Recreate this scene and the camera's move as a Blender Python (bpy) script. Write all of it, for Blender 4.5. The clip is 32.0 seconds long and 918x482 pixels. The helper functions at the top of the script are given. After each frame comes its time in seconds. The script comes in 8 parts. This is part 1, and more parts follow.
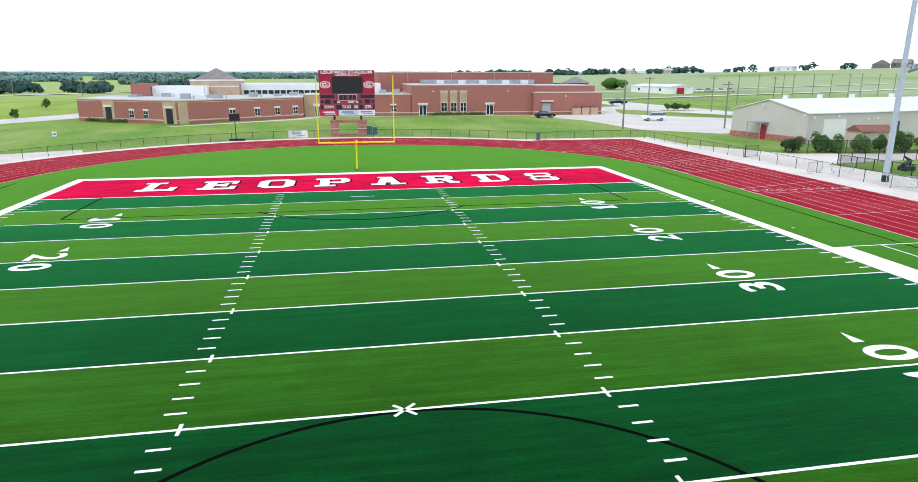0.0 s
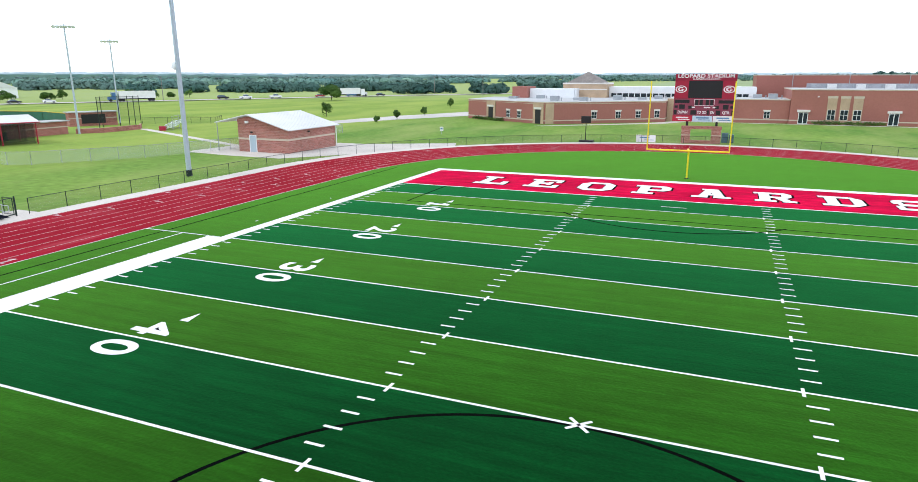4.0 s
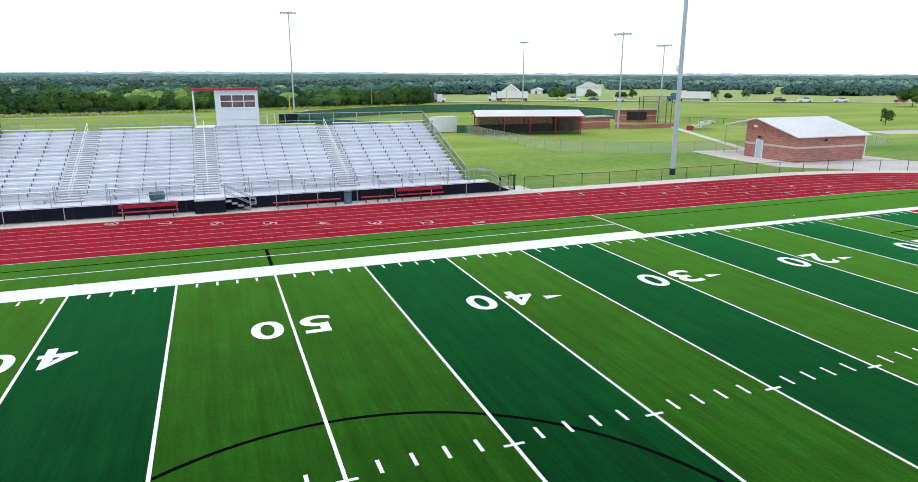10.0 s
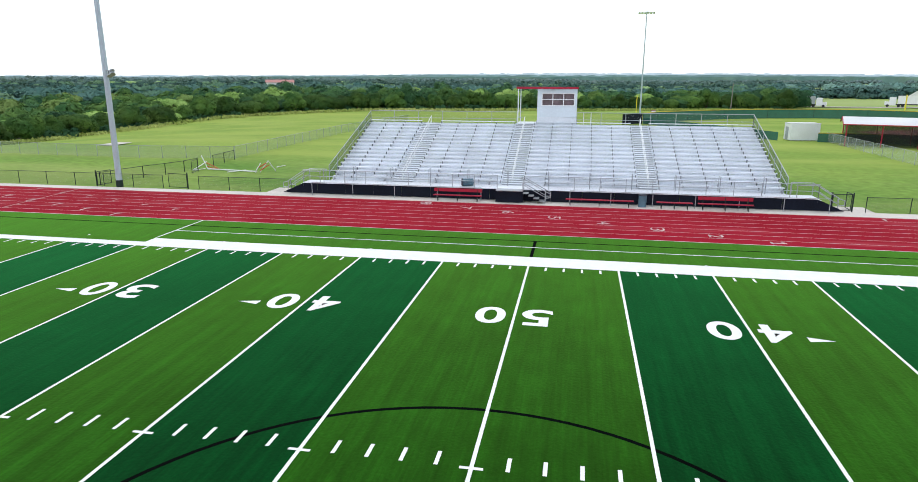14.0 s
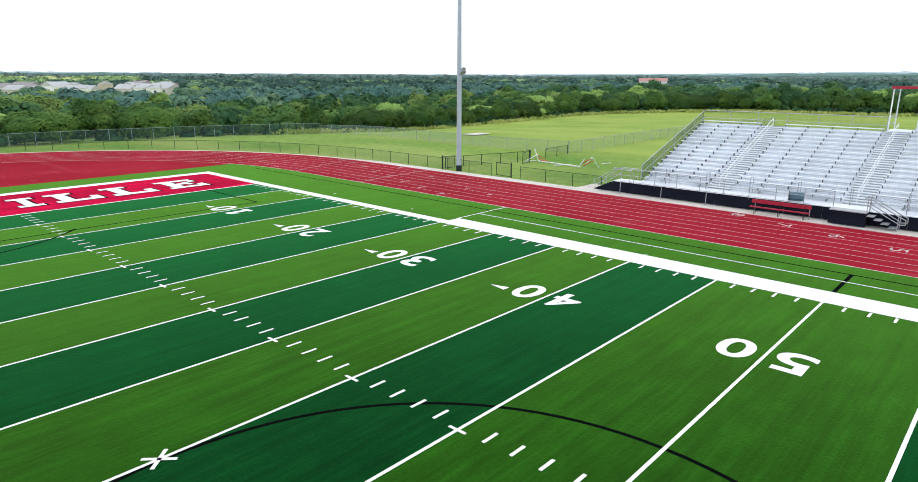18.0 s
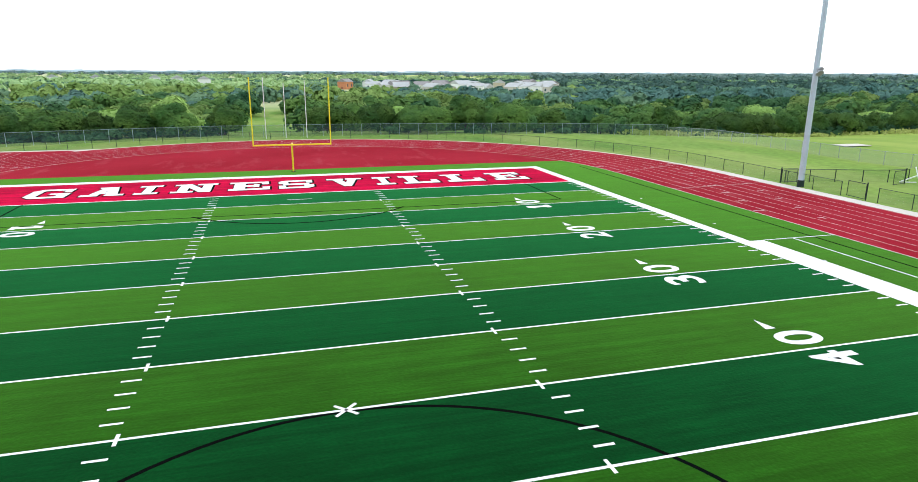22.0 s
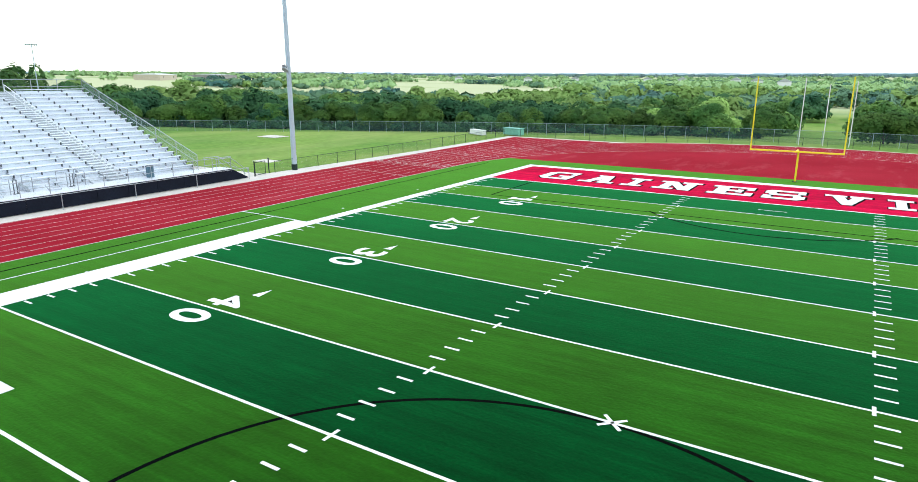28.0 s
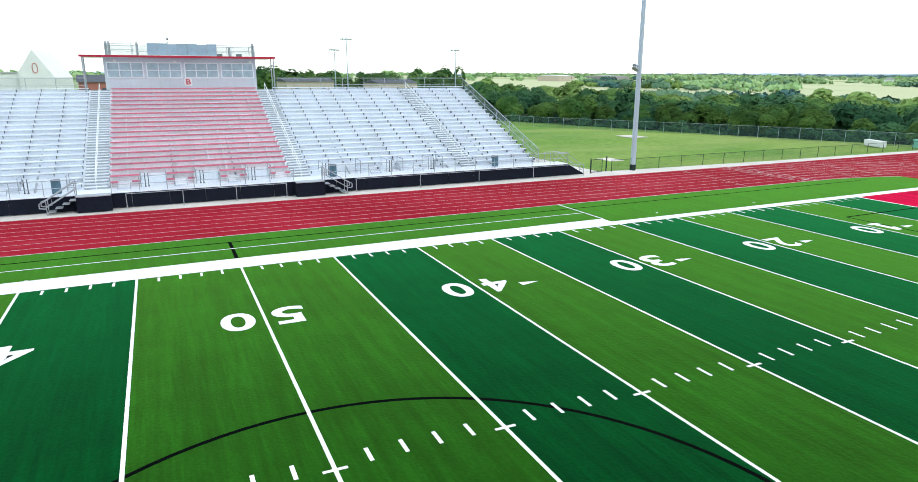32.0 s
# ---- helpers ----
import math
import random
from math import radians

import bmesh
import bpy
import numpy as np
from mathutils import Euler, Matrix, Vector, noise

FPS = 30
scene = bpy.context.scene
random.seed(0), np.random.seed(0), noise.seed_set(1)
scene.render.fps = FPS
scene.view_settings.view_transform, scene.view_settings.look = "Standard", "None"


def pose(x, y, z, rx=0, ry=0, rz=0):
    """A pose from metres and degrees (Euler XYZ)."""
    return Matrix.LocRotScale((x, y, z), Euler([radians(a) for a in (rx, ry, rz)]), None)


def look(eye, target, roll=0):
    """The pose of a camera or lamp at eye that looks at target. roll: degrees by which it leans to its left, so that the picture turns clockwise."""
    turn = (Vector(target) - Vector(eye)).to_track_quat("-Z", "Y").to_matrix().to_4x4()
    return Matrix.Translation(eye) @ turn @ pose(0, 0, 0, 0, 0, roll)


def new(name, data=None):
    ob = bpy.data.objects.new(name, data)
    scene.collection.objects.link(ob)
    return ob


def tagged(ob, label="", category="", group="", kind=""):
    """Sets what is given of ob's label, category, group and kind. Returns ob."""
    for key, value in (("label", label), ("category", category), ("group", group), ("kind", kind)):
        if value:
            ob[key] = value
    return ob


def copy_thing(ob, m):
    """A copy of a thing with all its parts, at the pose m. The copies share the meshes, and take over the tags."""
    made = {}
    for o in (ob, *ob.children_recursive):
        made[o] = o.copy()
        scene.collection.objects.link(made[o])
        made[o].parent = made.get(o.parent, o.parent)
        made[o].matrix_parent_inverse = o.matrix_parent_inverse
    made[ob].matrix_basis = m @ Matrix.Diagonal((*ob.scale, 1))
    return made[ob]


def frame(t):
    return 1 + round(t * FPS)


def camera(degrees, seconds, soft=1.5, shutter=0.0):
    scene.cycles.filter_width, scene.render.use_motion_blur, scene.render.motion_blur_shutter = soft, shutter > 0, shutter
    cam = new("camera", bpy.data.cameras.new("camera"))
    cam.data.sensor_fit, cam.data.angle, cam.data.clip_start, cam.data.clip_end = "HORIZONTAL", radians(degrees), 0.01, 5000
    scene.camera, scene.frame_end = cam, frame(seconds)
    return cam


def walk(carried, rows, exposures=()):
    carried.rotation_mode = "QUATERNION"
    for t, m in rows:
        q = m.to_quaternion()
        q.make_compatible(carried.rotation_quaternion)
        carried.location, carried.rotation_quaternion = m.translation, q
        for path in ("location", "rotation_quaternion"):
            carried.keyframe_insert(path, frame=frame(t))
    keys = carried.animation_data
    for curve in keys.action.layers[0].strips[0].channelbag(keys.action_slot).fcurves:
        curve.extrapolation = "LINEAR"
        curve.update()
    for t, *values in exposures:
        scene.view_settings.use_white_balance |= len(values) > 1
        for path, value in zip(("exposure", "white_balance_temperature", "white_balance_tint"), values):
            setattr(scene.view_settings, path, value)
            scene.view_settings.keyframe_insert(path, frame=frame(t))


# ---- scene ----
cam = camera(70.98, 32.0, soft=0.85)
PATH = [
    (0.0, -1.447, -7.490, 9.305, 75.487, -0.060, -10.270),
    (0.5, -0.891, -7.660, 9.362, 75.474, -0.020, -6.062),
    (1.0, -0.334, -7.763, 9.406, 75.493, 0.011, -1.736),
    (1.5, 0.240, -7.802, 9.432, 75.524, 0.021, 2.538),
    (2.0, 0.811, -7.806, 9.465, 75.553, 0.035, 6.606),
    (2.5, 1.404, -7.766, 9.503, 75.583, 0.048, 10.299),
    (3.0, 1.984, -7.673, 9.544, 75.616, 0.059, 14.069),
    (3.5, 2.543, -7.524, 9.579, 75.655, 0.066, 18.116),
    (4.0, 3.091, -7.339, 9.602, 75.671, 0.085, 22.274),
    (4.5, 3.655, -7.064, 9.640, 75.706, 0.086, 26.284),
    (5.0, 4.200, -6.769, 9.668, 75.721, 0.104, 30.181),
    (5.5, 4.718, -6.449, 9.687, 75.736, 0.123, 34.012),
    (6.0, 5.203, -6.101, 9.701, 75.752, 0.141, 37.825),
    (6.5, 5.647, -5.720, 9.710, 75.767, 0.160, 41.668),
    (7.0, 6.044, -5.301, 9.717, 75.791, 0.181, 45.590),
    (7.5, 6.422, -4.885, 9.710, 75.814, 0.155, 49.597),
    (8.0, 6.767, -4.431, 9.701, 75.846, 0.134, 53.558),
    (8.5, 7.125, -3.961, 9.687, 75.838, 0.106, 57.425),
    (9.0, 7.423, -3.452, 9.669, 75.838, 0.076, 61.378),
    (9.5, 7.697, -2.918, 9.651, 75.833, 0.041, 65.430),
    (10.0, 7.921, -2.350, 9.626, 75.821, 0.006, 69.213),
    (10.5, 8.085, -1.821, 9.597, 75.837, -0.020, 73.116),
    (11.0, 8.195, -1.270, 9.573, 75.847, -0.045, 76.782),
    (11.5, 8.282, -0.697, 9.561, 75.888, -0.064, 80.674),
    (12.0, 8.314, -0.086, 9.546, 75.919, -0.084, 84.521),
    (12.5, 8.275, 0.523, 9.520, 75.939, -0.103, 88.491),
    (13.0, 8.196, 1.117, 9.486, 75.939, -0.120, 92.448),
    (13.5, 8.088, 1.682, 9.464, 75.933, -0.131, 96.490),
    (14.0, 7.956, 2.262, 9.439, 75.906, -0.142, 100.448),
    (14.5, 7.794, 2.838, 9.416, 75.880, -0.153, 104.376),
    (15.0, 7.594, 3.396, 9.397, 75.853, -0.163, 108.326),
    (15.5, 7.348, 3.918, 9.388, 75.826, -0.174, 112.352),
    (16.0, 7.050, 4.389, 9.393, 75.829, -0.176, 116.506),
    (16.5, 6.746, 4.802, 9.371, 75.777, -0.201, 120.869),
    (17.0, 6.389, 5.208, 9.353, 75.742, -0.219, 124.985),
    (17.5, 5.976, 5.627, 9.343, 75.714, -0.230, 128.678),
    (18.0, 5.541, 6.040, 9.346, 75.684, -0.230, 132.323),
    (18.5, 5.081, 6.440, 9.364, 75.663, -0.224, 136.082),
    (19.0, 4.586, 6.814, 9.384, 75.630, -0.221, 139.991),
    (19.5, 4.049, 7.099, 9.412, 75.606, -0.227, 144.050),
    (20.0, 3.520, 7.335, 9.439, 75.577, -0.228, 148.291),
    (20.5, 2.998, 7.551, 9.465, 75.551, -0.229, 152.342),
    (21.0, 2.492, 7.756, 9.487, 75.525, -0.234, 156.355),
    (21.5, 1.979, 7.935, 9.503, 75.510, -0.240, 160.334),
    (22.0, 1.461, 8.080, 9.511, 75.497, -0.243, 164.287),
    (22.5, 0.941, 8.175, 9.510, 75.487, -0.246, 168.227),
    (23.0, 0.430, 8.203, 9.499, 75.492, -0.241, 172.194),
    (23.5, -0.124, 8.195, 9.459, 75.473, -0.222, 175.865),
    (24.0, -0.687, 8.147, 9.424, 75.474, -0.205, 179.575),
    (24.5, -1.239, 8.066, 9.404, 75.484, -0.190, 183.457),
    (25.0, -1.788, 7.953, 9.395, 75.504, -0.177, 187.357),
    (25.5, -2.330, 7.811, 9.382, 75.517, -0.164, 191.417),
    (26.0, -2.862, 7.630, 9.363, 75.533, -0.149, 195.552),
    (26.5, -3.381, 7.412, 9.337, 75.548, -0.133, 199.720),
    (27.0, -3.885, 7.158, 9.307, 75.564, -0.118, 203.882),
    (27.5, -4.371, 6.872, 9.271, 75.580, -0.102, 207.997),
    (28.0, -4.837, 6.553, 9.232, 75.586, -0.088, 212.024),
    (28.5, -5.282, 6.185, 9.194, 75.586, -0.097, 216.208),
    (29.0, -5.701, 5.785, 9.145, 75.579, -0.103, 220.445),
    (29.5, -6.083, 5.363, 9.091, 75.570, -0.105, 224.634),
    (30.0, -6.415, 4.917, 9.047, 75.569, -0.104, 228.772),
    (30.5, -6.704, 4.444, 9.022, 75.586, -0.096, 232.828),
    (31.0, -6.949, 3.956, 9.011, 75.602, -0.091, 236.958),
    (31.5, -7.138, 3.464, 9.015, 75.634, -0.082, 241.116),
    (32.0, -7.292, 2.976, 9.023, 75.659, -0.077, 245.222),
]
EXPOSURES = ((0, 0.10, 6330, 11), (4, 0.05, 6300, 10), (8, -0.12, 6350, 11), (10, -0.15, 6350, 11), (13, -0.15, 6480, 10), (18, -0.02, 6650, 9), (22, 0.10, 6500, 7), (26, 0.19, 6300, 3), (29, 0.17, 6230, 3), (32, 0.09, 6250, 4))
walk(cam, [(t, pose(*p)) for t, *p in PATH], EXPOSURES)

# ---- light ----
world = bpy.data.worlds.new("overcast_sky")
scene.world = world
world.use_nodes = True
wn, wl = world.node_tree.nodes, world.node_tree.links
for n in list(wn):
    wn.remove(n)
sky = wn.new("ShaderNodeTexSky")
sky.sky_type = "NISHITA"
sky.sun_disc = False
sky.sun_elevation, sky.sun_rotation = radians(48), radians(120)
sky_bg = wn.new("ShaderNodeBackground")
sky_bg.inputs[1].default_value = 0.06
wl.new(sky.outputs[0], sky_bg.inputs[0])
# the even cloud layer that hides the blue
wtc = wn.new("ShaderNodeTexCoord")
wno = wn.new("ShaderNodeTexNoise")
wno.inputs["Scale"].default_value, wno.inputs["Detail"].default_value = 2.2, 5
wmap = wn.new("ShaderNodeMapping")
wmap.inputs["Scale"].default_value = (1, 1, 3.5)
wl.new(wtc.outputs["Generated"], wmap.inputs[0])
wl.new(wmap.outputs[0], wno.inputs["Vector"])
wra = wn.new("ShaderNodeValToRGB")
wra.color_ramp.elements[0].position, wra.color_ramp.elements[0].color = 0.38, (0.80, 0.88, 0.97, 1)
wra.color_ramp.elements[1].position, wra.color_ramp.elements[1].color = 0.56, (0.98, 1.01, 1.05, 1)
wl.new(wno.outputs[0], wra.inputs[0])
cloud_bg = wn.new("ShaderNodeBackground")
cloud_bg.inputs[1].default_value = 1.1
wl.new(wra.outputs[0], cloud_bg.inputs[0])
wadd = wn.new("ShaderNodeAddShader")
wl.new(sky_bg.outputs[0], wadd.inputs[0])
wl.new(cloud_bg.outputs[0], wadd.inputs[1])
wout = wn.new("ShaderNodeOutputWorld")
wl.new(wadd.outputs[0], wout.inputs[0])

sun = new("sun", bpy.data.lights.new("sun", "SUN"))
sun.data.energy, sun.data.angle, sun.data.color = 0.85, radians(12), (1, 0.96, 0.9)
sun.matrix_world = look((-62, -36, 80), (0, 0, 0))
scene.view_settings.exposure = 0.0


# ---- materials ----
def mat(name, color, rough=0.8, metal=0.0, vary=0.12, scale=0.6, fine=6.0, bump=0.0, tint=None, rand=0.0, island=0.0, spec=0.4):
    """A surface with stains at a large scale and grain at a fine one; tint: a second colour for the stains."""
    m = bpy.data.materials.new(name)
    m.use_nodes = True
    n, l = m.node_tree.nodes, m.node_tree.links
    b = n["Principled BSDF"]
    b.inputs["Roughness"].default_value, b.inputs["Metallic"].default_value = rough, metal
    b.inputs["Specular IOR Level"].default_value = spec
    tc = n.new("ShaderNodeTexCoord")
    n1, n2 = n.new("ShaderNodeTexNoise"), n.new("ShaderNodeTexNoise")
    n1.inputs["Scale"].default_value, n1.inputs["Detail"].default_value = scale, 4
    n2.inputs["Scale"].default_value, n2.inputs["Detail"].default_value = fine, 3
    for q in (n1, n2):
        l.new(tc.outputs["Object"], q.inputs["Vector"])
    c2 = tint or tuple(c * (1 - 1.6 * vary) for c in color)
    mx = n.new("ShaderNodeMix")
    mx.data_type = "RGBA"
    mx.inputs[6].default_value, mx.inputs[7].default_value = (*color, 1), (*c2, 1)
    mr = n.new("ShaderNodeMapRange")
    mr.inputs[1].default_value, mr.inputs[2].default_value = 0.35, 0.68
    l.new(n1.outputs[0], mr.inputs[0])
    l.new(mr.outputs[0], mx.inputs[0])
    hs = n.new("ShaderNodeHueSaturation")
    l.new(mx.outputs[2], hs.inputs["Color"])
    va = n.new("ShaderNodeMapRange")
    va.inputs[1].default_value, va.inputs[2].default_value = 0.25, 0.75
    va.inputs[3].default_value, va.inputs[4].default_value = 1 - vary, 1 + vary
    l.new(n2.outputs[0], va.inputs[0])
    last = va.outputs[0]
    for amount, source in ((rand, "object"), (island, "island")):
        if amount:
            if source == "object":
                r = n.new("ShaderNodeObjectInfo").outputs["Random"]
            else:
                r = n.new("ShaderNodeNewGeometry").outputs["Random Per Island"]
            rr = n.new("ShaderNodeMapRange")
            rr.inputs[3].default_value, rr.inputs[4].default_value = 1 - amount, 1 + amount
            l.new(r, rr.inputs[0])
            mu = n.new("ShaderNodeMath")
            mu.operation = "MULTIPLY"
            l.new(last, mu.inputs[0])
            l.new(rr.outputs[0], mu.inputs[1])
            last = mu.outputs[0]
    l.new(last, hs.inputs["Value"])
    l.new(hs.outputs[0], b.inputs["Base Color"])
    if bump:
        bp = n.new("ShaderNodeBump")
        bp.inputs["Strength"].default_value, bp.inputs["Distance"].default_value = min(bump, 1), 0.02
        l.new(n2.outputs[0], bp.inputs["Height"])
        l.new(bp.outputs[0], b.inputs["Normal"])
    return m


def turf_mat(name, color, streak, sheen=0.75, nap=(0.1, 0.4, 0.03)):
    """Synthetic turf: fine blades, streaks brushed across the pitch and patches of worn infill."""
    m = mat(name, color, rough=0.95, vary=0.16, scale=0.16, fine=9, bump=0.4, tint=tuple(c * 0.74 for c in color), spec=0.03)
    m.node_tree.nodes["Principled BSDF"].inputs["Sheen Weight"].default_value = sheen
    m.node_tree.nodes["Principled BSDF"].inputs["Diffuse Roughness"].default_value = 1.0
    m.node_tree.nodes["Principled BSDF"].inputs["Sheen Roughness"].default_value = 0.38
    m.node_tree.nodes["Principled BSDF"].inputs["Sheen Tint"].default_value = (*nap, 1)
    n, l = m.node_tree.nodes, m.node_tree.links
    b = n["Principled BSDF"]
    tc, mp, wv, mr, hs = (n.new("ShaderNode" + k) for k in ("TexCoord", "Mapping", "TexNoise", "MapRange", "HueSaturation"))
    mp.inputs["Scale"].default_value = streak
    wv.inputs["Scale"].default_value, wv.inputs["Detail"].default_value = 1.0, 4
    mr.inputs[1].default_value, mr.inputs[2].default_value = 0.3, 0.7
    mr.inputs[3].default_value, mr.inputs[4].default_value = 0.72, 1.28
    l.new(tc.outputs["Object"], mp.inputs[0])
    l.new(mp.outputs[0], wv.inputs["Vector"])
    l.new(wv.outputs[0], mr.inputs[0])
    l.new(mr.outputs[0], hs.inputs["Value"])
    old = b.inputs["Base Color"].links[0].from_socket
    l.new(old, hs.inputs["Color"])
    # scuffs and brushed patches of a metre or two
    no, ms, h2 = (n.new("ShaderNode" + k) for k in ("TexNoise", "MapRange", "HueSaturation"))
    no.inputs["Scale"].default_value, no.inputs["Detail"].default_value, no.inputs["Roughness"].default_value = 0.55, 7, 0.68
    l.new(tc.outputs["Object"], no.inputs["Vector"])
    ms.inputs[1].default_value, ms.inputs[2].default_value = 0.32, 0.68
    ms.inputs[3].default_value, ms.inputs[4].default_value = 0.80, 1.20
    l.new(no.outputs[0], ms.inputs[0])
    l.new(ms.outputs[0], h2.inputs["Value"])
    l.new(hs.outputs[0], h2.inputs["Color"])
    # fine brushed lines left by the grooming machine
    mp2, fn, mf, h3 = (n.new("ShaderNode" + k) for k in ("Mapping", "TexNoise", "MapRange", "HueSaturation"))
    mp2.inputs["Scale"].default_value = (streak[0] * 4, streak[1] * 3.2, 1)
    fn.inputs["Scale"].default_value, fn.inputs["Detail"].default_value, fn.inputs["Roughness"].default_value = 1.0, 6, 0.7
    l.new(tc.outputs["Object"], mp2.inputs[0])
    l.new(mp2.outputs[0], fn.inputs["Vector"])
    mf.inputs[1].default_value, mf.inputs[2].default_value = 0.3, 0.7
    mf.inputs[3].default_value, mf.inputs[4].default_value = 0.74, 1.26
    l.new(fn.outputs[0], mf.inputs[0])
    l.new(mf.outputs[0], h3.inputs["Value"])
    l.new(h2.outputs[0], h3.inputs["Color"])
    l.new(h3.outputs[0], b.inputs["Base Color"])
    return m


def see_through(name, color, cover, rough=0.6):
    """Wire mesh or netting too fine to see its wires: covers a share of what lies behind."""
    m = mat(name, color, rough=rough, metal=0.3)
    n, l = m.node_tree.nodes, m.node_tree.links
    tr, mx = n.new("ShaderNodeBsdfTransparent"), n.new("ShaderNodeMixShader")
    mx.inputs[0].default_value = cover
    l.new(tr.outputs[0], mx.inputs[1])
    l.new(n["Principled BSDF"].outputs[0], mx.inputs[2])
    l.new(mx.outputs[0], n["Material Output"].inputs[0])
    return m


STREAK = (0.12, 2.5, 1)


def track_mat():
    """Red rubber with pale, rubbed patches drawn out along the lanes."""
    m = mat("track", (0.27, 0.0065, 0.019), 0.9, vary=0.14, scale=0.10, fine=14, bump=0.3, tint=(0.33, 0.013, 0.030), spec=0.03)
    n, l = m.node_tree.nodes, m.node_tree.links
    b = n["Principled BSDF"]
    tc, mp, no, mr, mx = (n.new("ShaderNode" + k) for k in ("TexCoord", "Mapping", "TexNoise", "MapRange", "Mix"))
    mp.inputs["Scale"].default_value = (0.42, 0.13, 1)
    no.inputs["Scale"].default_value, no.inputs["Detail"].default_value, no.inputs["Roughness"].default_value = 1.0, 8, 0.66
    l.new(tc.outputs["Object"], mp.inputs[0])
    l.new(mp.outputs[0], no.inputs["Vector"])
    mr.inputs[1].default_value, mr.inputs[2].default_value, mr.inputs[4].default_value = 0.54, 0.78, 0.42
    l.new(no.outputs[0], mr.inputs[0])
    mx.data_type = "RGBA"
    mx.inputs[7].default_value = (0.52, 0.13, 0.15, 1)
    l.new(mr.outputs[0], mx.inputs[0])
    l.new(b.inputs["Base Color"].links[0].from_socket, mx.inputs[6])
    l.new(mx.outputs[2], b.inputs["Base Color"])
    return m


def coursed(m, w, h):
    """Adds courses of single blocks with pale joints to a brick wall's colour."""
    n, l = m.node_tree.nodes, m.node_tree.links
    b = n["Principled BSDF"]
    tc, sp, ad, cb, bt, mx = (n.new("ShaderNode" + k) for k in ("TexCoord", "SeparateXYZ", "Math", "CombineXYZ", "TexBrick", "Mix"))
    l.new(tc.outputs["Object"], sp.inputs[0])
    l.new(sp.outputs[0], ad.inputs[0])
    l.new(sp.outputs[1], ad.inputs[1])
    l.new(ad.outputs[0], cb.inputs[0])
    l.new(sp.outputs[2], cb.inputs[1])
    l.new(cb.outputs[0], bt.inputs["Vector"])
    bt.inputs["Color1"].default_value, bt.inputs["Color2"].default_value = (1.1, 1.1, 1.1, 1), (0.68, 0.66, 0.66, 1)
    bt.inputs["Mortar"].default_value = (1.35, 1.9, 2.0, 1)
    bt.inputs["Scale"].default_value, bt.inputs["Mortar Size"].default_value = 1.0, 0.014
    bt.inputs["Brick Width"].default_value, bt.inputs["Row Height"].default_value = w, h
    mx.data_type, mx.blend_type = "RGBA", "MULTIPLY"
    mx.inputs[0].default_value = 1.0
    l.new(b.inputs["Base Color"].links[0].from_socket, mx.inputs[6])
    l.new(bt.outputs["Color"], mx.inputs[7])
    l.new(mx.outputs[2], b.inputs["Base Color"])
    return m


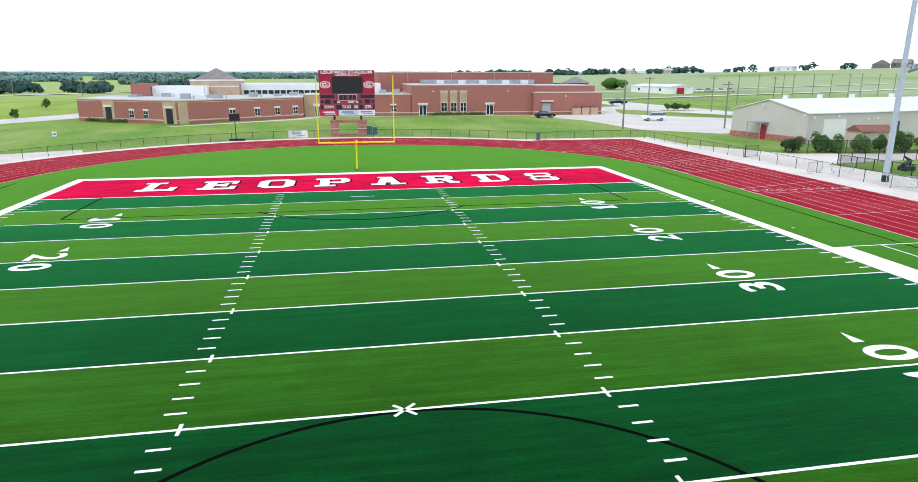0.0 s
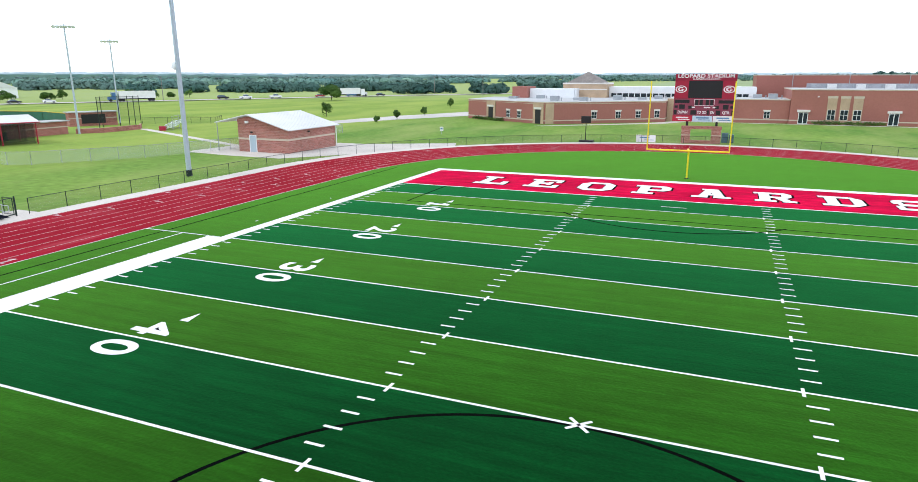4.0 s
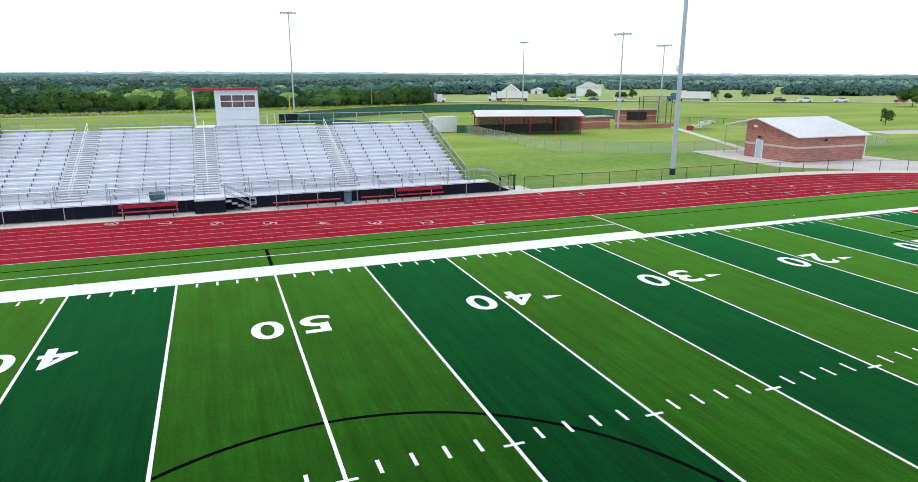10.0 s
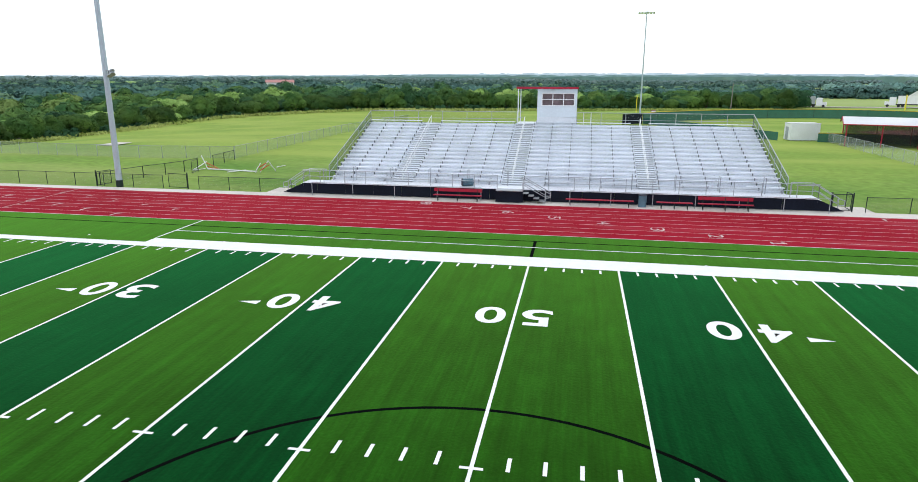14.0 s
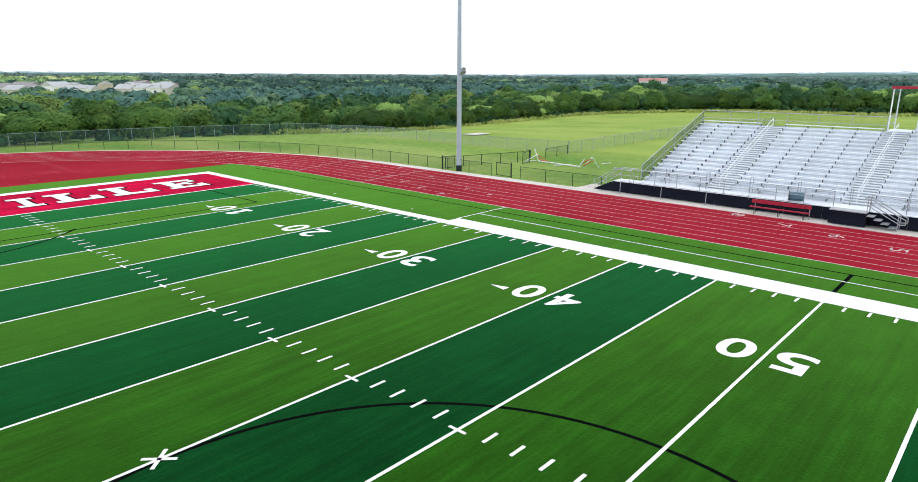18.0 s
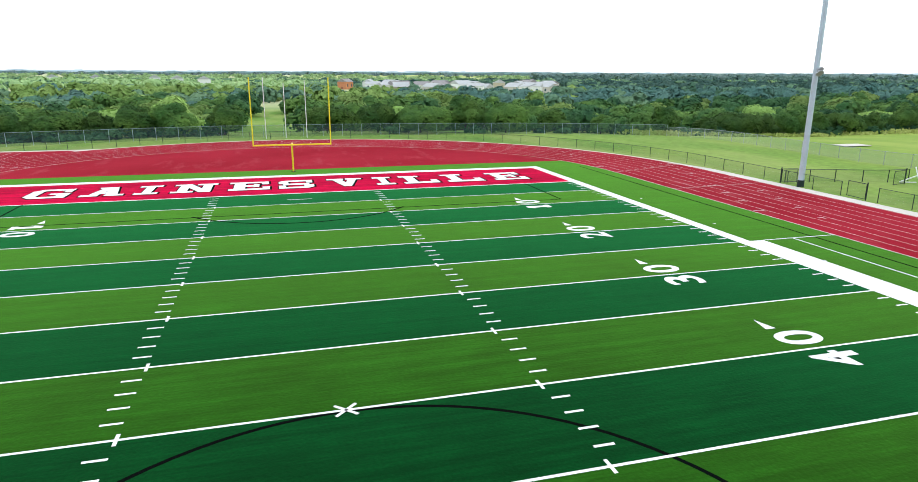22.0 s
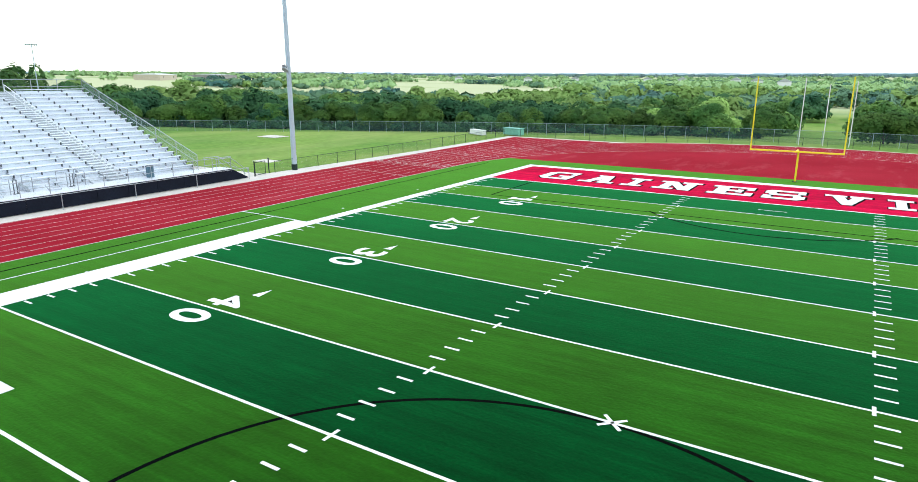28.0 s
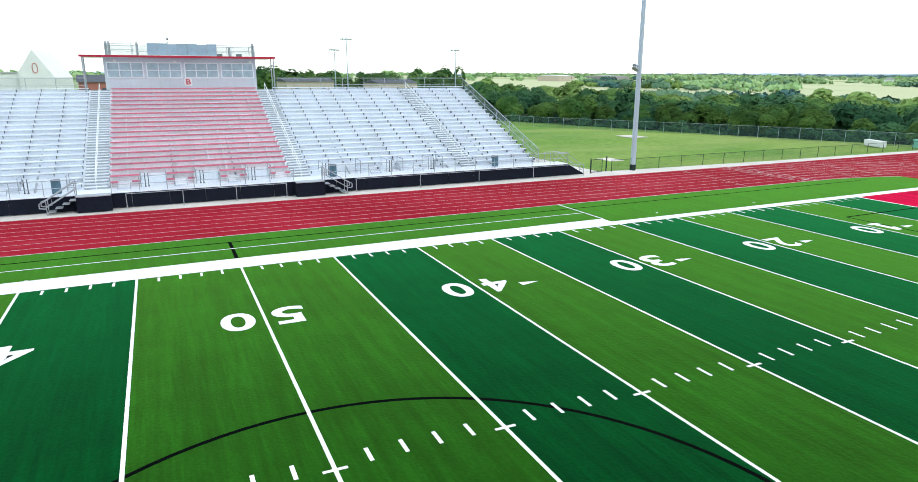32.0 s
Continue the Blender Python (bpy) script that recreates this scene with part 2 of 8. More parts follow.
M = {
    "turf_light": turf_mat("turf_light", (0.0112, 0.078, 0.0044), STREAK, 1.0, (0.185, 0.465, 0.050)),
    "turf_dark": turf_mat("turf_dark", (0.0010, 0.040, 0.0070), STREAK, 1.0, (0.026, 0.30, 0.078)),
    "turf_red": turf_mat("turf_red", (0.61, 0.0006, 0.050), STREAK, 0.0),
    "paint": mat("paint", (0.82, 0.83, 0.82), 0.85, vary=0.05, scale=1.5),
    "black_line": mat("black_line", (0.002, 0.004, 0.003), 0.95, vary=0.2, spec=0.02),
    "track": track_mat(),
    "track_line": mat("track_line", (0.62, 0.48, 0.48), 0.8, vary=0.22, scale=0.8),
    "concrete": mat("concrete", (0.66, 0.61, 0.56), 0.9, vary=0.10, scale=0.25, fine=5, bump=0.1),
    "lawn": mat("lawn", (0.13, 0.27, 0.035), 0.95, vary=0.16, scale=0.045, fine=1.6, bump=0.4, tint=(0.20, 0.30, 0.05), spec=0.1),
    "alu": mat("alu", (0.81, 0.85, 0.92), 0.42, 0.12, vary=0.06, scale=0.5, rand=0.05, island=0.05),
    "galv": mat("galv", (0.42, 0.45, 0.48), 0.5, 0.6, vary=0.1, scale=0.8),
    "skirt": mat("skirt", (0.008, 0.011, 0.022), 0.8, vary=0.2, scale=0.7, spec=0.15),
    "pink_board": mat("pink_board", (0.92, 0.86, 0.89), 0.6, vary=0.06, scale=0.6, rand=0.05),
    "red_seat": mat("red_seat", (0.60, 0.155, 0.225), 0.55, vary=0.08, scale=1, rand=0.1),
    "red_paint": mat("red_paint", (0.41, 0.012, 0.042), 0.5, vary=0.08),
    "yellow": mat("yellow", (0.85, 0.72, 0.02), 0.4, vary=0.04),
    "post": mat("post", (0.014, 0.030, 0.026), 0.5, 0.3, vary=0.15),
    "brick": coursed(mat("brick", (0.42, 0.155, 0.128), 0.9, vary=0.14, scale=0.35, fine=7, bump=0.2, tint=(0.34, 0.135, 0.105), rand=0.06), 0.4, 0.2),
    "school_brick": mat("school_brick", (0.375, 0.150, 0.122), 0.9, vary=0.07, scale=0.12, fine=3.0, bump=0.1, tint=(0.335, 0.130, 0.108), rand=0.04),
    "tan_brick": mat("tan_brick", (0.52, 0.38, 0.26), 0.9, vary=0.12, scale=0.4, fine=7),
    "lintel_white": mat("lintel_white", (0.74, 0.71, 0.67), 0.8, vary=0.06),
    "stone": mat("stone", (0.58, 0.50, 0.40), 0.85, vary=0.08),
    "white_metal": mat("white_metal", (0.82, 0.84, 0.86), 0.5, 0.1, vary=0.05, scale=0.4),
    "roof_white": mat("roof_white", (0.72, 0.73, 0.74), 0.6, vary=0.07, scale=0.2),
    "beige": mat("beige", (0.565, 0.53, 0.495), 0.7, vary=0.05, scale=0.3),
    "gray_panel": mat("gray_panel", (0.70, 0.77, 0.84), 0.6, vary=0.05, scale=0.5),
    "home_panel": mat("home_panel", (0.56, 0.61, 0.68), 0.6, vary=0.05, scale=0.5),
    # panes with blinds, the sky's reflection put into their pale colour
    "sky_blind_glass": mat("sky_blind_glass", (0.40, 0.52, 0.60), 0.12, vary=0.15, scale=2, spec=0.6),
    "glass": mat("glass", (0.06, 0.10, 0.13), 0.06, vary=0.1, spec=0.7),
    "dark_glass": mat("dark_glass", (0.022, 0.035, 0.045), 0.22, vary=0.2, scale=1.2, spec=0.35),
    "maroon": mat("maroon", (0.28, 0.008, 0.035), 0.5, vary=0.05),
    "black": mat("black", (0.012, 0.012, 0.014), 0.5, vary=0.1),
    "white": mat("white", (0.80, 0.80, 0.80), 0.6, vary=0.04),
    "asphalt": mat("asphalt", (0.60, 0.565, 0.54), 0.9, vary=0.12, scale=0.08, fine=3),
    "chain": see_through("chain", (0.07, 0.09, 0.09), 0.14),
    "chain_grey": see_through("chain_grey", (0.30, 0.38, 0.36), 0.30),
    "chain_veil": see_through("chain_veil", (0.10, 0.17, 0.18), 0.26),
    "chain_pale": see_through("chain_pale", (0.50, 0.57, 0.54), 0.34),
    "net": see_through("net", (0.018, 0.021, 0.021), 0.48),
    "windscreen": see_through("windscreen", (0.014, 0.135, 0.115), 0.92),
}


def ground_mat():
    """Lawn by the pitch, paler dry pasture in patches farther out."""
    m = mat("lawn", (0.112, 0.230, 0.042), 0.95, vary=0.25, scale=0.05, fine=1.1, bump=0.4, tint=(0.20, 0.305, 0.062), spec=0.05)
    n, l = m.node_tree.nodes, m.node_tree.links
    b = n["Principled BSDF"]
    # yellowish drier patches of ten metres or so, drawn out by mowing
    tc, mp, pn, pr, pm = (n.new("ShaderNode" + k) for k in ("TexCoord", "Mapping", "TexNoise", "MapRange", "Mix"))
    mp.inputs["Rotation"].default_value, mp.inputs["Scale"].default_value = (0, 0, 0.25), (0.09, 0.028, 1)
    pn.inputs["Scale"].default_value, pn.inputs["Detail"].default_value, pn.inputs["Roughness"].default_value = 1.0, 6, 0.62
    l.new(tc.outputs["Object"], mp.inputs[0])
    l.new(mp.outputs[0], pn.inputs["Vector"])
    pr.inputs[1].default_value, pr.inputs[2].default_value, pr.inputs[4].default_value = 0.44, 0.70, 0.75
    l.new(pn.outputs[0], pr.inputs[0])
    pm.data_type = "RGBA"
    pm.inputs[7].default_value = (0.30, 0.35, 0.115, 1)
    l.new(pr.outputs[0], pm.inputs[0])
    l.new(b.inputs["Base Color"].links[0].from_socket, pm.inputs[6])
    l.new(pm.outputs[2], b.inputs["Base Color"])
    geo, ln, mr, no, mn, mu, mx = (n.new("ShaderNode" + k) for k in ("NewGeometry", "VectorMath", "MapRange", "TexNoise", "MapRange", "Math", "Mix"))
    ln.operation = "LENGTH"
    l.new(geo.outputs["Position"], ln.inputs[0])
    mr.inputs[1].default_value, mr.inputs[2].default_value = 255, 350
    l.new(ln.outputs["Value"], mr.inputs[0])
    no.inputs["Scale"].default_value, no.inputs["Detail"].default_value = 0.006, 5
    l.new(geo.outputs["Position"], no.inputs["Vector"])
    mn.inputs[1].default_value, mn.inputs[2].default_value = 0.28, 0.46
    l.new(no.outputs[0], mn.inputs[0])
    mu.operation = "MULTIPLY"
    l.new(mr.outputs[0], mu.inputs[0])
    l.new(mn.outputs[0], mu.inputs[1])
    # hay meadows pale south-east, northern pastures greener; glare and haze put into the colour
    sy, my, hay = (n.new("ShaderNode" + k) for k in ("SeparateXYZ", "MapRange", "Mix"))
    l.new(geo.outputs["Position"], sy.inputs[0])
    my.inputs[1].default_value, my.inputs[2].default_value = 60, -240
    l.new(sy.outputs["Y"], my.inputs[0])
    hay.data_type = "RGBA"
    hay.inputs[6].default_value, hay.inputs[7].default_value = (0.30, 0.37, 0.20, 1), (0.50, 0.52, 0.31, 1)
    l.new(my.outputs[0], hay.inputs[0])
    mx.data_type = "RGBA"
    l.new(hay.outputs[2], mx.inputs[7])
    l.new(mu.outputs[0], mx.inputs[0])
    l.new(b.inputs["Base Color"].links[0].from_socket, mx.inputs[6])
    l.new(mx.outputs[2], b.inputs["Base Color"])
    # the rough meadow west of the stand is yellower than the mown lawn
    sx, mw, mm, wx = (n.new("ShaderNode" + k) for k in ("SeparateXYZ", "MapRange", "Math", "Mix"))
    l.new(geo.outputs["Position"], sx.inputs[0])
    mw.inputs[1].default_value, mw.inputs[2].default_value, mw.inputs[4].default_value = -58, -72, 0.9
    l.new(sx.outputs["X"], mw.inputs[0])
    mm.operation = "MULTIPLY"
    l.new(mw.outputs[0], mm.inputs[0])
    l.new(pn.outputs[0], mm.inputs[1])
    wx.data_type = "RGBA"
    wx.inputs[7].default_value = (0.33, 0.41, 0.080, 1)
    l.new(mm.outputs[0], wx.inputs[0])
    l.new(b.inputs["Base Color"].links[0].from_socket, wx.inputs[6])
    l.new(wx.outputs[2], b.inputs["Base Color"])
    return m


# ---- mesh helpers ----
class Mesh:
    """Collects the corners and faces of one part."""

    def __init__(self):
        self.v, self.f = [], []

    def face(self, *pts):
        k = len(self.v)
        self.v += [tuple(p) for p in pts]
        self.f.append(tuple(range(k, k + len(pts))))
        return self

    def box(self, x0, x1, y0, y1, z0, z1):
        k = len(self.v)
        self.v += [(x, y, z) for z in (z0, z1) for x, y in ((x0, y0), (x1, y0), (x1, y1), (x0, y1))]
        self.f += [tuple(k + i for i in q) for q in ((3, 2, 1, 0), (4, 5, 6, 7), (0, 1, 5, 4), (1, 2, 6, 5), (2, 3, 7, 6), (3, 0, 4, 7))]
        return self

    def rod(self, a, b, r, n=6, r2=None, caps=True):
        a, b = Vector(a), Vector(b)
        w = (b - a).normalized()
        u = w.orthogonal().normalized()
        s = w.cross(u)
        k = len(self.v)
        for p, q in ((a, r), (b, r if r2 is None else r2)):
            for i in range(n):
                t = 2 * math.pi * (i + 0.5) / n
                self.v.append(tuple(p + u * (q * math.cos(t)) + s * (q * math.sin(t))))
        for i in range(n):
            j = (i + 1) % n
            self.f.append((k + i, k + j, k + n + j, k + n + i))
        if caps:
            self.f += [tuple(k + n - 1 - i for i in range(n)), tuple(k + n + i for i in range(n))]
        return self

    def tube(self, pts, r, n=6):
        for a, b in zip(pts, pts[1:]):
            self.rod(a, b, r, n)
        return self

    def prism(self, outline, z0, z1):
        """An upright block on an outline that runs anticlockwise."""
        k, n = len(self.v), len(outline)
        self.v += [(x, y, z0) for x, y in outline] + [(x, y, z1) for x, y in outline]
        self.f += [tuple(k + n - 1 - i for i in range(n)), tuple(k + n + i for i in range(n))]
        self.f += [(k + i, k + (i + 1) % n, k + n + (i + 1) % n, k + n + i) for i in range(n)]
        return self

    def mesh(self, name, material):
        me = bpy.data.meshes.new(name)
        me.from_pydata(self.v, [], self.f)
        me.materials.append(M[material] if isinstance(material, str) else material)
        me.update()
        return me


def part(name, m, material, parent=None, label="", at=None):
    ob = new(name, m.mesh(name, material) if isinstance(m, Mesh) else m)
    if parent is not None:
        ob.parent = parent
    if label:
        tagged(ob, label)
    if at is not None:
        ob.matrix_basis = at
    return ob


def thing(name, label, category, group="", kind="", at=None):
    ob = tagged(new(name), label, category, group, kind)
    if at is not None:
        ob.matrix_basis = at
    return ob


def words(text, size, material, name, parent, at, width=None, label="", bold=0.0):
    """Built-in lettering as a flat mesh, centred on the pose at; width: the length of the line."""
    cu = bpy.data.curves.new(name, "FONT")
    cu.body, cu.size, cu.align_x, cu.align_y, cu.offset = text, size, "CENTER", "CENTER", bold
    tmp = bpy.data.objects.new(name, cu)
    scene.collection.objects.link(tmp)
    bpy.context.view_layer.update()
    me = bpy.data.meshes.new_from_object(tmp)
    bpy.data.objects.remove(tmp)
    me.materials.clear()
    me.materials.append(M[material])
    ob = new(name, me)
    ob.parent = parent
    if width:
        xs = [v.co.x for v in me.vertices]
        k = width / (max(xs) - min(xs))
        for v in me.vertices:
            v.co.x *= k
    ob.matrix_basis = at
    if label:
        tagged(ob, label)
    return ob


YD = 0.9144
HALF, BEND = 24.384, 50.0
R_IN, LANE = 31.45, 1.22
R_OUT = R_IN + 8 * LANE


def oval(r, n=40):
    """The line round the track at the distance r from its long axis, anticlockwise."""
    pts = []
    for cy, a0 in ((BEND, 0), (-BEND, 180)):
        for i in range(n + 1):
            a = radians(a0 + 180 * i / n)
            pts.append((r * math.cos(a), cy + r * math.sin(a)))
    return pts


def ring(r0, r1, z, m=None, n=40):
    m = m or Mesh()
    a, b = oval(r0, n), oval(r1, n)
    k = len(a)
    for i in range(k):
        j = (i + 1) % k
        m.face((*a[i], z), (*b[i], z), (*b[j], z), (*a[j], z))
    return m


def numeral(d, size, material, name, parent, at, width, bold=0.0):
    """One painted figure; the 1 has a foot and a flag."""
    if d != "1":
        return words(d, size, material, name, parent, at, width, bold=bold)
    h, w = size * 0.36, width * 0.5
    b = size * 0.075 + bold
    m = Mesh().face((-b, -h + 0.3 * b, 0), (b, -h + 0.3 * b, 0), (b, h, 0), (-b, h, 0))
    m.face((-w * 0.72, -h, 0.001), (w * 0.72, -h, 0.001), (w * 0.72, -h + 1.6 * b, 0.001), (-w * 0.72, -h + 1.6 * b, 0.001))
    m.face((-b, h, 0.0015), (-w * 0.8, h - 1.9 * b, 0.0015), (-w * 0.8, h - 3.2 * b, 0.0015), (-b, h - 2.0 * b, 0.0015))
    return part(name, m, material, parent, at=at)


# ---- ground ----
def smooth(a, b, x):
    t = min(1, max(0, (x - a) / (b - a)))
    return t * t * (3 - 2 * t)


RISE = ((-180, -1), (-130, 0), (-60, 1), (-40, 7), (-20, 10), (0, 9), (20, 12), (45, 19), (60, 12), (72, 7), (85, 4.5), (115, 1.5), (140, 0), (165, 0), (180, -1))


def ground_height(x, y):
    r = math.hypot(x, y)
    ang = math.degrees(math.atan2(y, x))
    z = -0.06
    # pastures climb to the north-east, woods drop away to the south and west
    for (a, p), (b, q) in zip(RISE, RISE[1:]):
        if a <= ang <= b:
            z += (p + (q - p) * (ang - a) / (b - a)) * smooth(230, 1000, r)
            break
    south = smooth(-165, -120, ang) * (1 - smooth(-60, -25, ang))
    z -= south * smooth(95, 170, r) * 5.0 * (1 - 0.8 * smooth(500, 2000, r))
    west = max(smooth(150, 178, ang), smooth(150, 178, -ang) * 0.8)
    z -= west * smooth(150, 420, r) * 4 * (1 - 0.8 * smooth(700, 2200, r))
    wild = smooth(-205, -170, ang if ang < 0 else ang - 360) * (1 - smooth(-45, -20, ang)) if ang < 60 or ang > 120 else 0
    z += 12 * wild * smooth(900, 3600, r)
    if r > 250:
        z += 2.0 * noise.noise((x * 0.0022, y * 0.0022, 3)) * smooth(250, 700, r)
    return z


ground_grass = ground_mat()


def build_ground():
    radii = [0, 40, 70, 90, 105, 120, 135, 150, 170, 195, 225, 260, 300, 350, 410, 480, 560, 660, 780, 930, 1100, 1350, 1700, 2200, 2900, 3800]
    n = 144
    m = Mesh()
    m.v.append((0, 0, -0.06))
    for r in radii[1:]:
        for i in range(n):
            a = 2 * math.pi * i / n
            x, y = r * math.cos(a), r * math.sin(a)
            m.v.append((x, y, ground_height(x, y)))
    for i in range(n):
        m.f.append((0, 1 + i, 1 + (i + 1) % n))
    for k in range(len(radii) - 2):
        for i in range(n):
            j = (i + 1) % n
            m.f.append((1 + k * n + i, 1 + (k + 1) * n + i, 1 + (k + 1) * n + j, 1 + k * n + j))
    ob = part("ground", m, ground_grass)
    for p in ob.data.polygons:
        p.use_smooth = True
    tagged(ob, "mown green lawn running out to rolling pasture", "lawn", kind="structure")


build_ground()


def far_ridge(dist, low, swell, seed, material, label):
    """A line of wooded hills under the horizon, too far off to shift."""
    m = Mesh()
    n = 1400
    for i in range(n):
        a = 2 * math.pi * i / n
        c, d = math.cos(a), math.sin(a)
        west = max(0, -c) ** 3 * smooth(-0.75, 0.0, d)
        h = low * (1 + 0.85 * west) + swell * noise.noise((c * 4, d * 4, seed)) + 0.0011 * dist * noise.noise((c * 60, d * 60, seed)) + 0.0007 * dist * noise.noise((c * 190, d * 190, seed))
        m.v += [(dist * c, dist * d, -40), (dist * c, dist * d, h)]
    for i in range(n):
        j = (i + 1) % n
        m.f.append((2 * i, 2 * i + 1, 2 * j + 1, 2 * j))
    tagged(part("backdrop", m, material), label, "hills", kind="structure")


# haze is painted into the ridges: each farther one paler and bluer
M["hills_haze_far"] = mat("hills_haze_far", (0.13, 0.235, 0.245), 1.0, vary=0.18, scale=0.012, fine=0.04, tint=(0.19, 0.29, 0.25), spec=0)
M["hills_haze_blue"] = mat("hills_haze_blue", (0.25, 0.375, 0.42), 1.0, vary=0.14, scale=0.008, fine=0.03, spec=0)
M["hills_haze_pale"] = mat("hills_haze_pale", (0.50, 0.62, 0.68), 1.0, vary=0.10, scale=0.006, fine=0.02, spec=0)
far_ridge(2400, 11.0, 4.0, 7.5, "hills_haze_far", "line of wooded hills painted grey-blue for haze")
far_ridge(3300, 17.5, 4.5, 9.5, "hills_haze_blue", "line of far hills painted faint blue for haze")
far_ridge(4500, 27.0, 5.0, 1.5, "hills_haze_pale", "line of far wooded hills painted pale blue for haze")


# ---- pitch ----
def build_pitch():
    base = thing("football_field", "striped two-tone green synthetic turf with red end zones", "sports field", kind="structure")
    m = Mesh()
    m.face(*[(x, y, 0) for x, y in oval(R_IN)])
    part("turf_surround", m, "turf_light", base, "light green turf around the pitch")
    for i in range(20):
        y0 = (-50 + 5 * i) * YD
        k = abs(i - 9.5)
        dark = int(k + 0.5) % 2 == 0
        m = Mesh().face((-HALF, y0, 0.004), (HALF, y0, 0.004), (HALF, y0 + 5 * YD, 0.004), (-HALF, y0 + 5 * YD, 0.004))
        part("turf_panel", m, "turf_dark" if dark else "turf_light", base, "dark green turf stripe" if dark else "light green turf stripe")
    for s in (1, -1):
        m = Mesh()
        a, b = sorted((s * 50 * YD, s * 60 * YD))
        m.face((-HALF, a, 0.004), (HALF, a, 0.004), (HALF, b, 0.004), (-HALF, b, 0.004))
        part("end_zone", m, "turf_red", base, "bright red end zone turf")
    z, w = 0.008, 0.055

    def strip(x0, x1, y0, y1, name="yard_line", zz=z, material="paint", label=""):
        m = Mesh().face((x0, y0, zz), (x1, y0, zz), (x1, y1, zz), (x0, y1, zz))
        return part(name, m, material, base, label)

    for k in range(-10, 11):
        y = 5 * k * YD
        ww = 0.10 if abs(k) == 10 else w
        strip(-HALF, HALF, y - ww, y + ww)
    # short marks, a yard apart: by the sidelines and on two inner rows
    dash = {}
    for k in range(-49, 50):
        if k % 5 == 0:
            continue
        y = k * YD
        for x0, x1 in ((-HALF + 0.1, -HALF + 0.71), (HALF - 0.71, HALF - 0.1), (-6.096 - 0.61, -6.096), (6.096, 6.096 + 0.61)):
            if "m" not in dash:
                dash["m"] = Mesh().face((-0.305, -w, z), (0.305, -w, z), (0.305, w, z), (-0.305, w, z)).mesh("hash_mark", "paint")
            part("hash_mark", dash["m"], None, base, at=pose((x0 + x1) / 2, y, 0))
    tick = Mesh().face((-w, -0.305, z + 0.002), (w, -0.305, z + 0.002), (w, 0.305, z + 0.002), (-w, 0.305, z + 0.002)).mesh("hash_tick", "paint")
    for k in range(-9, 10):
        for x in (-6.096, 6.096):
            part("hash_tick", tick, None, base, at=pose(x, 5 * k * YD, 0))
    for s in (1, -1):
        for a in (45, -45):
            m = Mesh().face((-0.45, -w, z + 0.003), (0.45, -w, z + 0.003), (0.45, w, z + 0.003), (-0.45, w, z + 0.003))
            part("kick_mark", m, "paint", base, at=pose(0, s * 10 * YD, 0, 0, 0, a))
        strip(-0.46 * 2, 0.46 * 2, s * 47 * YD - w, s * 47 * YD + w, "conversion_mark")
        # wide white border, wider still along the team boxes
        strip(s * HALF, s * (HALF + 0.86), -60 * YD, 60 * YD, "sideline")
        strip(s * (HALF + 0.86), s * (HALF + 1.8), -25 * YD, 25 * YD, "team_box_border")
        strip(s * (HALF + 3.84), s * (HALF + 3.94), -25 * YD, 25 * YD, "team_box_line")
        for e in (1, -1):
            strip(s * (HALF + 1.8), s * R_IN, e * 25 * YD - w, e * 25 * YD + w, "team_box_end")
        strip(-HALF - 0.86, HALF + 0.86, s * 60 * YD, s * (60 * YD + 1.15), "end_line")
        # soccer markings
        strip(s * 29.72, s * 29.84, -60 * YD, 60 * YD, "soccer_touchline", 0.006, "black_line")
        strip(s * (HALF + 1.8), s * 29.72, -0.09, 0.09, "soccer_halfway_line", 0.006, "black_line")
        for e in (1, -1):
            strip(e * 19.82, e * 19.96, min(s * 50 * YD, s * 37.95), max(s * 50 * YD, s * 37.95), "penalty_area_side", 0.010, "black_line")
        strip(-19.89, 19.89, s * 37.95 - 0.07, s * 37.95 + 0.07, "penalty_area_line", 0.006, "black_line")
        m = Mesh()
        for i in range(24):
            a0, a1 = (radians(-53 + 106 * j / 24) for j in (i, i + 1))
            m.face(*[(q * math.sin(a), s * (43.7 - q * math.cos(a)), 0.011) for q, a in ((9.08, a0), (9.23, a0), (9.23, a1), (9.08, a1))])
        part("penalty_arc", m, "black_line", base)
    m = Mesh()
    for i in range(96):
        a0, a1 = (2 * math.pi * j / 96 for j in (i, i + 1))
        m.face(*[(q * math.cos(a), q * math.sin(a), 0.006) for q, a in ((8.99, a0), (9.14, a0), (9.14, a1), (8.99, a1))])
    part("centre_circle", m, "black_line", base, "thin black circle across the middle of the pitch")
    # numbers read from the nearer sideline
    tri = Mesh().face((-0.23, 0, z + 0.002), (0.23, 0, z + 0.002), (0, 0.95, z + 0.002)).mesh("direction_arrow", "paint")
    for s in (1, -1):
        for k in range(-4, 5):
            n = str(50 - abs(k) * 10)
            y = k * 10 * YD
            for d, off in zip(n, (-0.91, 0.98)):
                numeral(d, 2.55, "paint", "field_number", base, pose(s * 17.05, y + s * off, z + 0.002, 0, 0, 90 * s), 1.25, bold=0.055)
            if k:
                e = 1 if k > 0 else -1
                strip(s * 26.2 - 0.09, s * 26.2 + 0.09, y - 0.07, y + 0.07, "coaching_mark")
